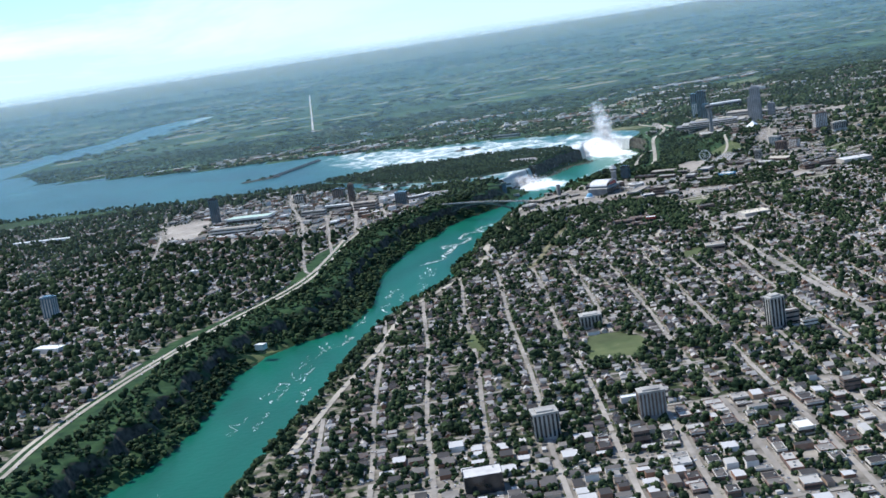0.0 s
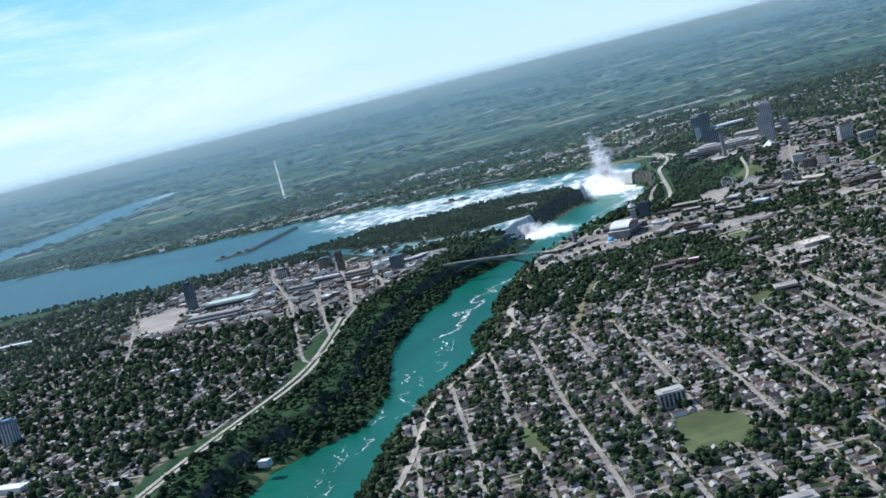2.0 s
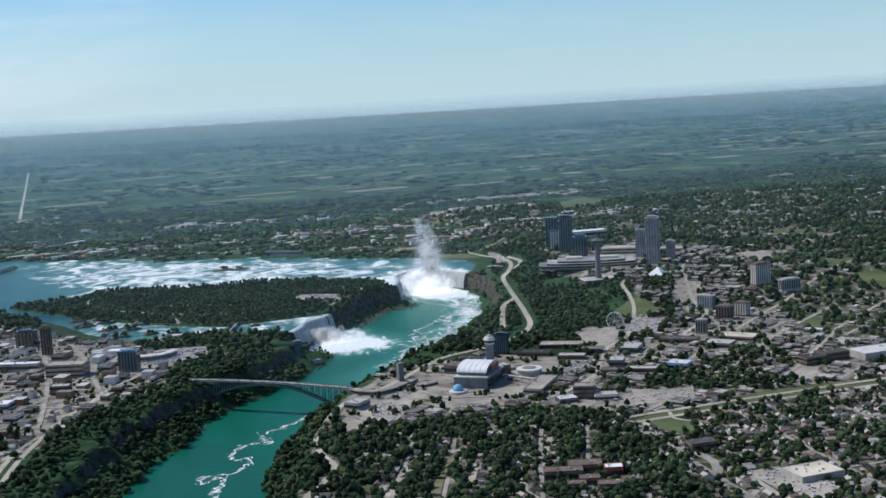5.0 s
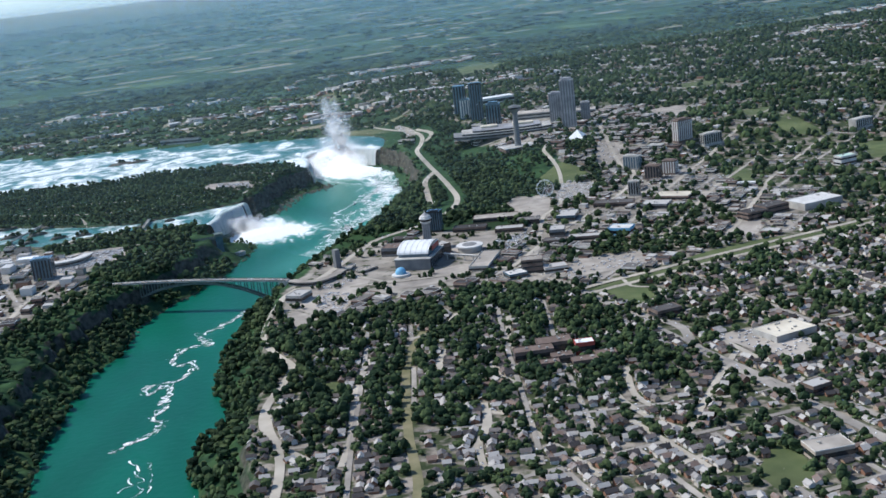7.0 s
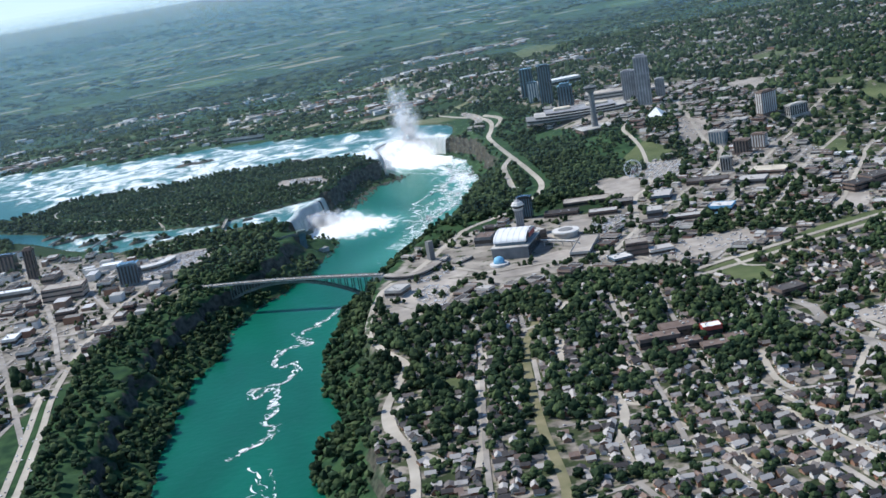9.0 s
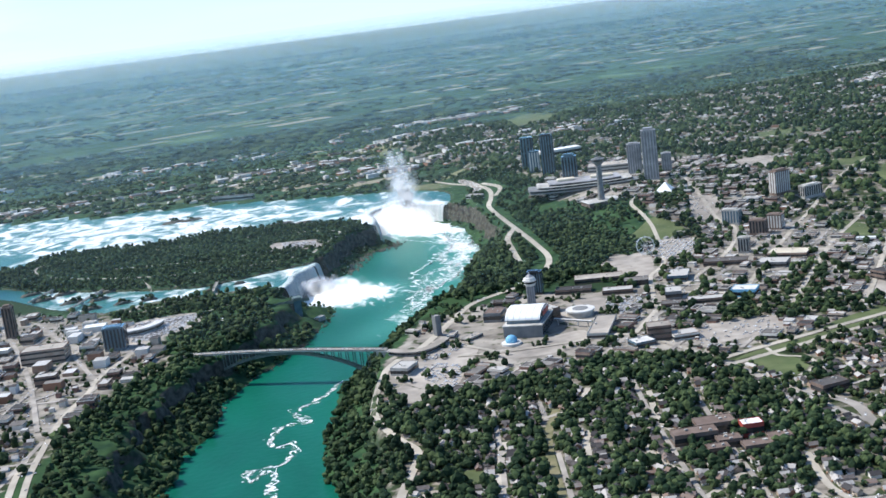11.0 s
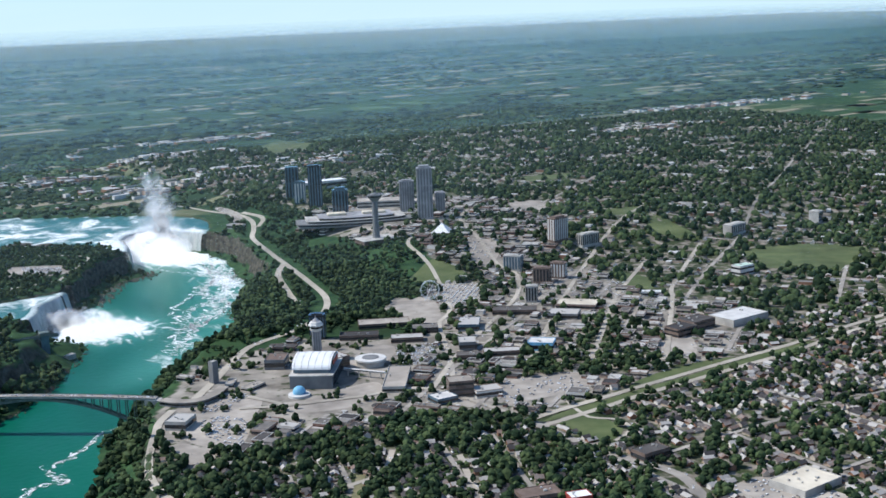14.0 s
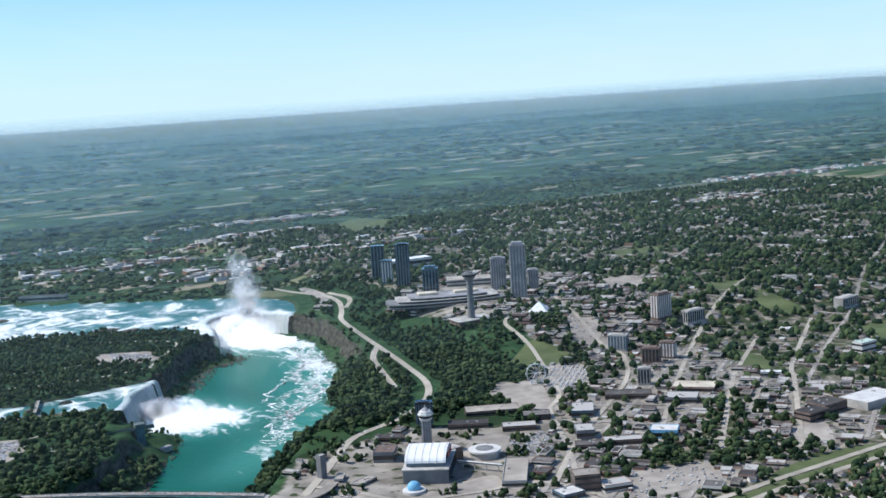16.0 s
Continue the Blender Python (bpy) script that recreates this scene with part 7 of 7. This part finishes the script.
park_cars([(-110.5, -45.5), (-118.9, -41.4), (-110, -23.2), (-102.1, -26.3)], radians(-40), 0.55, 1.0)
park_cars([(-31.4, -132.2), (-40.3, -125.4), (-39.1, -117), (-30.8, -122.7)], radians(20), 0.6, 0.8)
park_cars([(-33.1, 19.9), (-37.2, 19.4), (-40.4, 22.7), (-37.1, 31.3), (-33, 36.1), (-31.7, 28.9)], radians(-40), 0.4, 0.8)
park_cars([(-78, -1), (-87, 0), (-77, 13.5), (-73.5, 9)], radians(40), 0.6, 0.9)
park_cars([(-64, 21), (-71, 12), (-73.5, 14.5), (-67, 23.5)], radians(-30), 0.12, 0.9)
park_cars([(-80.8, 26.1), (-83.7, 29.9), (-90.4, 21.1), (-86.3, 17.7)], radians(20), 0.5, 0.9)
park_cars([(-34, 16.7), (-39, 17), (-45.1, 10.8), (-43, 9.5), (-36, 13)], radians(-35), 0.25, 0.8)
park_cars([(-134, -72.7), (-140.1, -67.3), (-132.3, -56), (-124.2, -54.4)], radians(-40), 0.12, 1.0)
park_cars([(-77.5, 40.6), (-93.8, 39.5), (-96.3, 30.8), (-82.5, 29.4)], radians(10), 0.15, 0.9)
park_cars([(-83.3, 86.1), (-90.5, 86.3), (-94.2, 97.4), (-87.1, 104.8)], radians(8), 0.2, 0.9)
park_cars([(7.4, -42.2), (1.2, -47.9), (-0.1, -57.7), (12.2, -58.9), (19.6, -50.1), (14.6, -39.1)], radians(30), 0.6, 0.7)
park_cars([(-100.4, -161.2), (-103.4, -163.1), (-107.2, -176.2), (-106.7, -194.9), (-104.4, -193.6), (-104, -176.7)], radians(70), 0.35, 0.7)
for _ in range(26000):
    x, y = RNG.uniform(-198, 140), RNG.uniform(-150, 330)
    j, i = cell(x, y)
    if OCC[j, i] == 1 or (OCC[j, i] == 0 and ZONE_R[j, i] in (TOUR, DOWN, NEAR) and RNG.random() < 0.6):
        cars.append((x, y, float(terrain(np.array([x]), np.array([y]))[0]) + 0.08, RNG.choice((radians(-49), AXIS_CA + 1.57, AXIS_US + 1.57))))
cars = np.array(cars)
scatter("parked_cars", [car_template()], cars[:, 0], cars[:, 1], cars[:, 2], cars[:, 3], RNG.uniform(0.9, 1.15, (len(cars), 3)), [M_CAR], "rows of small cars on lots, streets and the bridge", "cars")


# ---- waterfalls ----
def waterfall(name, crest, drop, lean, label, ragged=1.0):
    """A curtain of falling water with ridges, from the brink down to the pool."""
    p = smooth_line(crest, 0.22)
    t = np.gradient(p, axis=0)
    t /= np.linalg.norm(t, axis=1, keepdims=True)
    nrm = np.stack([t[:, 1], -t[:, 0]], 1) * lean
    rows = [(-0.7, -0.49), (0.0, -0.4), (0.7, -0.48), (1.35, -0.95), (1.7, -2.2), (1.95, -3.6), (2.2, -drop)]
    v = []
    n = len(p)
    for k, (o, dz) in enumerate(rows):
        jag = np.array([noise.noise((i * 0.36, k * 0.25, 5.0)) + 0.35 * noise.noise((i * 0.9, k * 0.2, 9.0)) for i in range(n)])
        amt = (0, 0.1, 0.3, 0.45, 0.6, 0.75, 0.9)[k] * ragged
        q = p + nrm * (o + jag * amt)[:, None]
        v.append(np.column_stack([q, np.full(n, dz)]))
    f = [(k * n + i, k * n + i + 1, (k + 1) * n + i + 1, (k + 1) * n + i) for k in range(len(rows) - 1) for i in range(n - 1)]
    return tagged(new(name, mesh_tris(name, np.vstack(v), f, M_FALL, smooth=True)), label, "waterfall", kind="structure")


waterfall("water_fall_straight", AM_CREST[:4] + [(-32.7, -92.6)], 5.4, 1, "white straight waterfall over a rocky ledge", 1.5)
waterfall("water_fall_veil", [(-33.1, -93.1), (-34.6, -95.5)], 5.4, 1, "slim white veil of falling water beside a rock", 0.6)
waterfall("water_fall_horseshoe", HS_CREST, 6.1, 1, "broad curved white waterfall in a veil of mist", 0.22)


def talus():
    """Broken rocks at the foot of the straight fall and along the shores."""
    x, y, s = [], [], []
    for line, n, spread, size in ((AM_CREST, 260, 0.6, (0.2, 0.55)), (CA_WATER[:14], 240, 0.5, (0.12, 0.35)), (US_WATER[-8:], 120, 0.5, (0.12, 0.35)), ([(-43.8, -100), (-47.5, -110.5), (-53.8, -121.3), (-60.2, -126.7), (-64.6, -129.6), (-64.6, -132.7)], 420, 1.5, (0.15, 0.5))):
        p = smooth_line(line, 0.3)
        i = RNG.integers(0, len(p), n)
        o = RNG.normal(0, spread, (n, 2))
        if line is AM_CREST:
            o += (-2.2, 1.2)
        x += list(p[i, 0] + o[:, 0])
        y += list(p[i, 1] + o[:, 1])
        s += list(RNG.uniform(*size, n))
    x, y, s = np.array(x), np.array(y), np.array(s)
    tv = [(ICO_V * RNG.uniform(0.7, 1.2, (12, 1)), ICO_F, np.zeros(len(ICO_F), int)) for _ in range(4)]
    scatter("shore_rocks", tv, x, y, np.full(len(x), -GORGE + 0.05), RNG.uniform(0, 6, len(x)), np.stack([s, s, s * 0.7], 1), [M_ROCK], "broken boulders at the water's edge", "rocks")


talus()


def mist(name, centre, heights, spread, n, size, material, label):
    """Drifting spray: many thin veils one over another."""
    vs, fs = [], []
    sub = bmesh.new()
    bmesh.ops.create_icosphere(sub, subdivisions=2, radius=1.0)
    sub.verts.ensure_lookup_table()
    sv = np.array([v.co[:] for v in sub.verts])
    sf = np.array([[v.index for v in f.verts] for f in sub.faces])
    sub.free()
    for k in range(n):
        u = RNG.uniform(0, 1) ** 1.4
        r = RNG.uniform(*size) * (1 - 0.45 * u)
        w = spread * (1 - 0.72 * u ** 0.7)
        c = np.array([centre[0] + RNG.normal(0, w) + 1.0 * u, centre[1] + RNG.normal(0, w * 0.6) + 2.0 * u, heights[0] + (heights[1] - heights[0]) * u])
        jag = np.array([1 + 0.35 * noise.noise(Vector(p) * 1.7 + Vector((k * 3.1, 0, 0))) for p in sv])
        vs.append(sv * jag[:, None] * r * (1, 1, 1.25) + c)
        fs.append(sf + k * len(sv))
    ob = new(name, mesh_tris(name, np.vstack(vs), np.vstack(fs), material, smooth=True))
    ob.visible_shadow = False
    return tagged(ob, label, "mist", kind="stuff")


mist("mist_plume", (-75.5, -158), (-3.0, 18.5), 4.6, 230, (1.1, 3.2), M_MIST, "tall plume of white mist over the curved fall")
mist("mist_foot", (-72.5, -155.5), (-5.4, 0.2), 5.6, 210, (1.4, 3.6), M_SPRAY, "bright white spray at the foot of the curved fall")
mist("mist_small_fall", (-33.4, -81.5), (-5.7, -2.2), 5.0, 210, (0.8, 2.1), M_MIST, "low white spray at the foot of the straight fall")


# ---- foam on the river ----
def foam_band(line, width, wob, seed, breaks=0.25):
    p = smooth_line(line, 0.25)
    n = len(p)
    o = np.array([[noise.noise((i * 0.11, seed, 0.0)), noise.noise((i * 0.11, seed, 7.0))] for i in range(n)]) * wob
    p = p + o
    t = np.gradient(p, axis=0)
    t /= np.linalg.norm(t, axis=1, keepdims=True) + 1e-9
    nr = np.stack([-t[:, 1], t[:, 0]], 1)
    w = np.array([max(0.0, 0.55 + noise.noise((i * 0.09, seed, 3.0)) * 1.5 - breaks) for i in range(n)]) * width
    w2 = np.array([max(0.0, 0.55 + noise.noise((i * 0.21, seed, 13.0)) * 1.6 - breaks) for i in range(n)]) * width
    v = np.vstack([p + nr * w[:, None], p - nr * w2[:, None]])
    i = np.arange(n - 1)
    return np.column_stack([v, np.full(len(v), -GORGE + 0.05)]), np.stack([i, i + 1, n + i + 1, n + i], 1)


FOAM_MAIN = [(-40, -22), (-33, -10), (-27, -3.3), (-22, -1.3), (-17.9, 5.2), (-14.1, 8.2), (-10.6, 13.1), (-12.2, 18.8), (-8.3, 17.9), (-4.8, 22.8), (-4.5, 27.6), (-7.6, 28.3), (-7.3, 33.2), (-4.4, 36.8), (-2, 37.1),
             (1, 37.3), (1.2, 41.6), (-1.9, 38.2), (-2.7, 42.2), (-0.3, 47.8), (-1.6, 49.4), (1, 54), (0.5, 60), (4.8, 63.2), (8, 66)]
fv, ff, o = [], [], 0
bands = [(FOAM_MAIN, 0.55, 0.9, 1.0, 0.1), (FOAM_MAIN, 0.3, 2.6, 4.0, 0.3), (FOAM_MAIN, 0.22, 3.4, 8.0, 0.35)]
for k in range(16):
    q = RNG.uniform(0, 1)
    x0, y0 = -83 + 6 * RNG.normal(), -134 + 7 * RNG.normal()
    path = [(x0, y0), (-80 + 5.0 * RNG.normal(), -116), (-75 + 5.0 * RNG.normal(), -98), (-66 + 4.0 * RNG.normal(), -81), (-57 + 3.0 * RNG.normal(), -61), (-47 + 2.4 * RNG.normal(), -43)]
    bands.append((path[:RNG.integers(3, 7)], RNG.uniform(0.25, 0.6), 3.0, 20.0 + k, 0.2))
for k in range(26):
    y0 = RNG.uniform(64, 262)
    x0 = np.interp(y0, [64, 95, 130, 155, 200, 262], [4, 8, 17, 31, 37, 45]) + RNG.normal(0, 3.5)
    bands.append(([(x0, y0), (x0 + RNG.uniform(-2, 2), y0 + 6), (x0 + RNG.uniform(0, 4), y0 + 11)], RNG.uniform(0.14, 0.3), 2.2, 50.0 + k, 0.3))
for ln, w, wob, seed, br in bands:
    v, f = foam_band(ln, w, wob, seed, br)
    fv.append(v)
    ff.append(f + o)
    o += len(v)
fv = np.vstack(fv)
tagged(new("river_foam", mesh_tris("river_foam", fv, np.vstack(ff), M_FOAM)), "white foam streaks curling on the green river", "foam", kind="stuff")


# ---- imitated haze over the plain: thin tinted sheets added one behind another ----
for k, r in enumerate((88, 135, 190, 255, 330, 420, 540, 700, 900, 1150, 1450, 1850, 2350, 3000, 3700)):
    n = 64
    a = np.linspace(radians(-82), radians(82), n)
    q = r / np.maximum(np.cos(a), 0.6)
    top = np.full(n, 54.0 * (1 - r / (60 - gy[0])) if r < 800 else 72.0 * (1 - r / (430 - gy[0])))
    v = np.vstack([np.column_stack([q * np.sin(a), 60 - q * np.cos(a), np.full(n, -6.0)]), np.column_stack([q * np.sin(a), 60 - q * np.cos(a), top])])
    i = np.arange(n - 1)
    hz = new("backdrop_haze_sheet", mesh_tris("haze", v, np.stack([i, i + 1, n + i + 1, n + i], 1), M_HAZE_NEAR if r < 400 else (M_HAZE if r < 1800 else M_HAZE_FAR), smooth=True))
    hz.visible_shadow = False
    tagged(hz, "bluish see-through sheet standing in for haze over the distant plain", "haze", kind="structure")
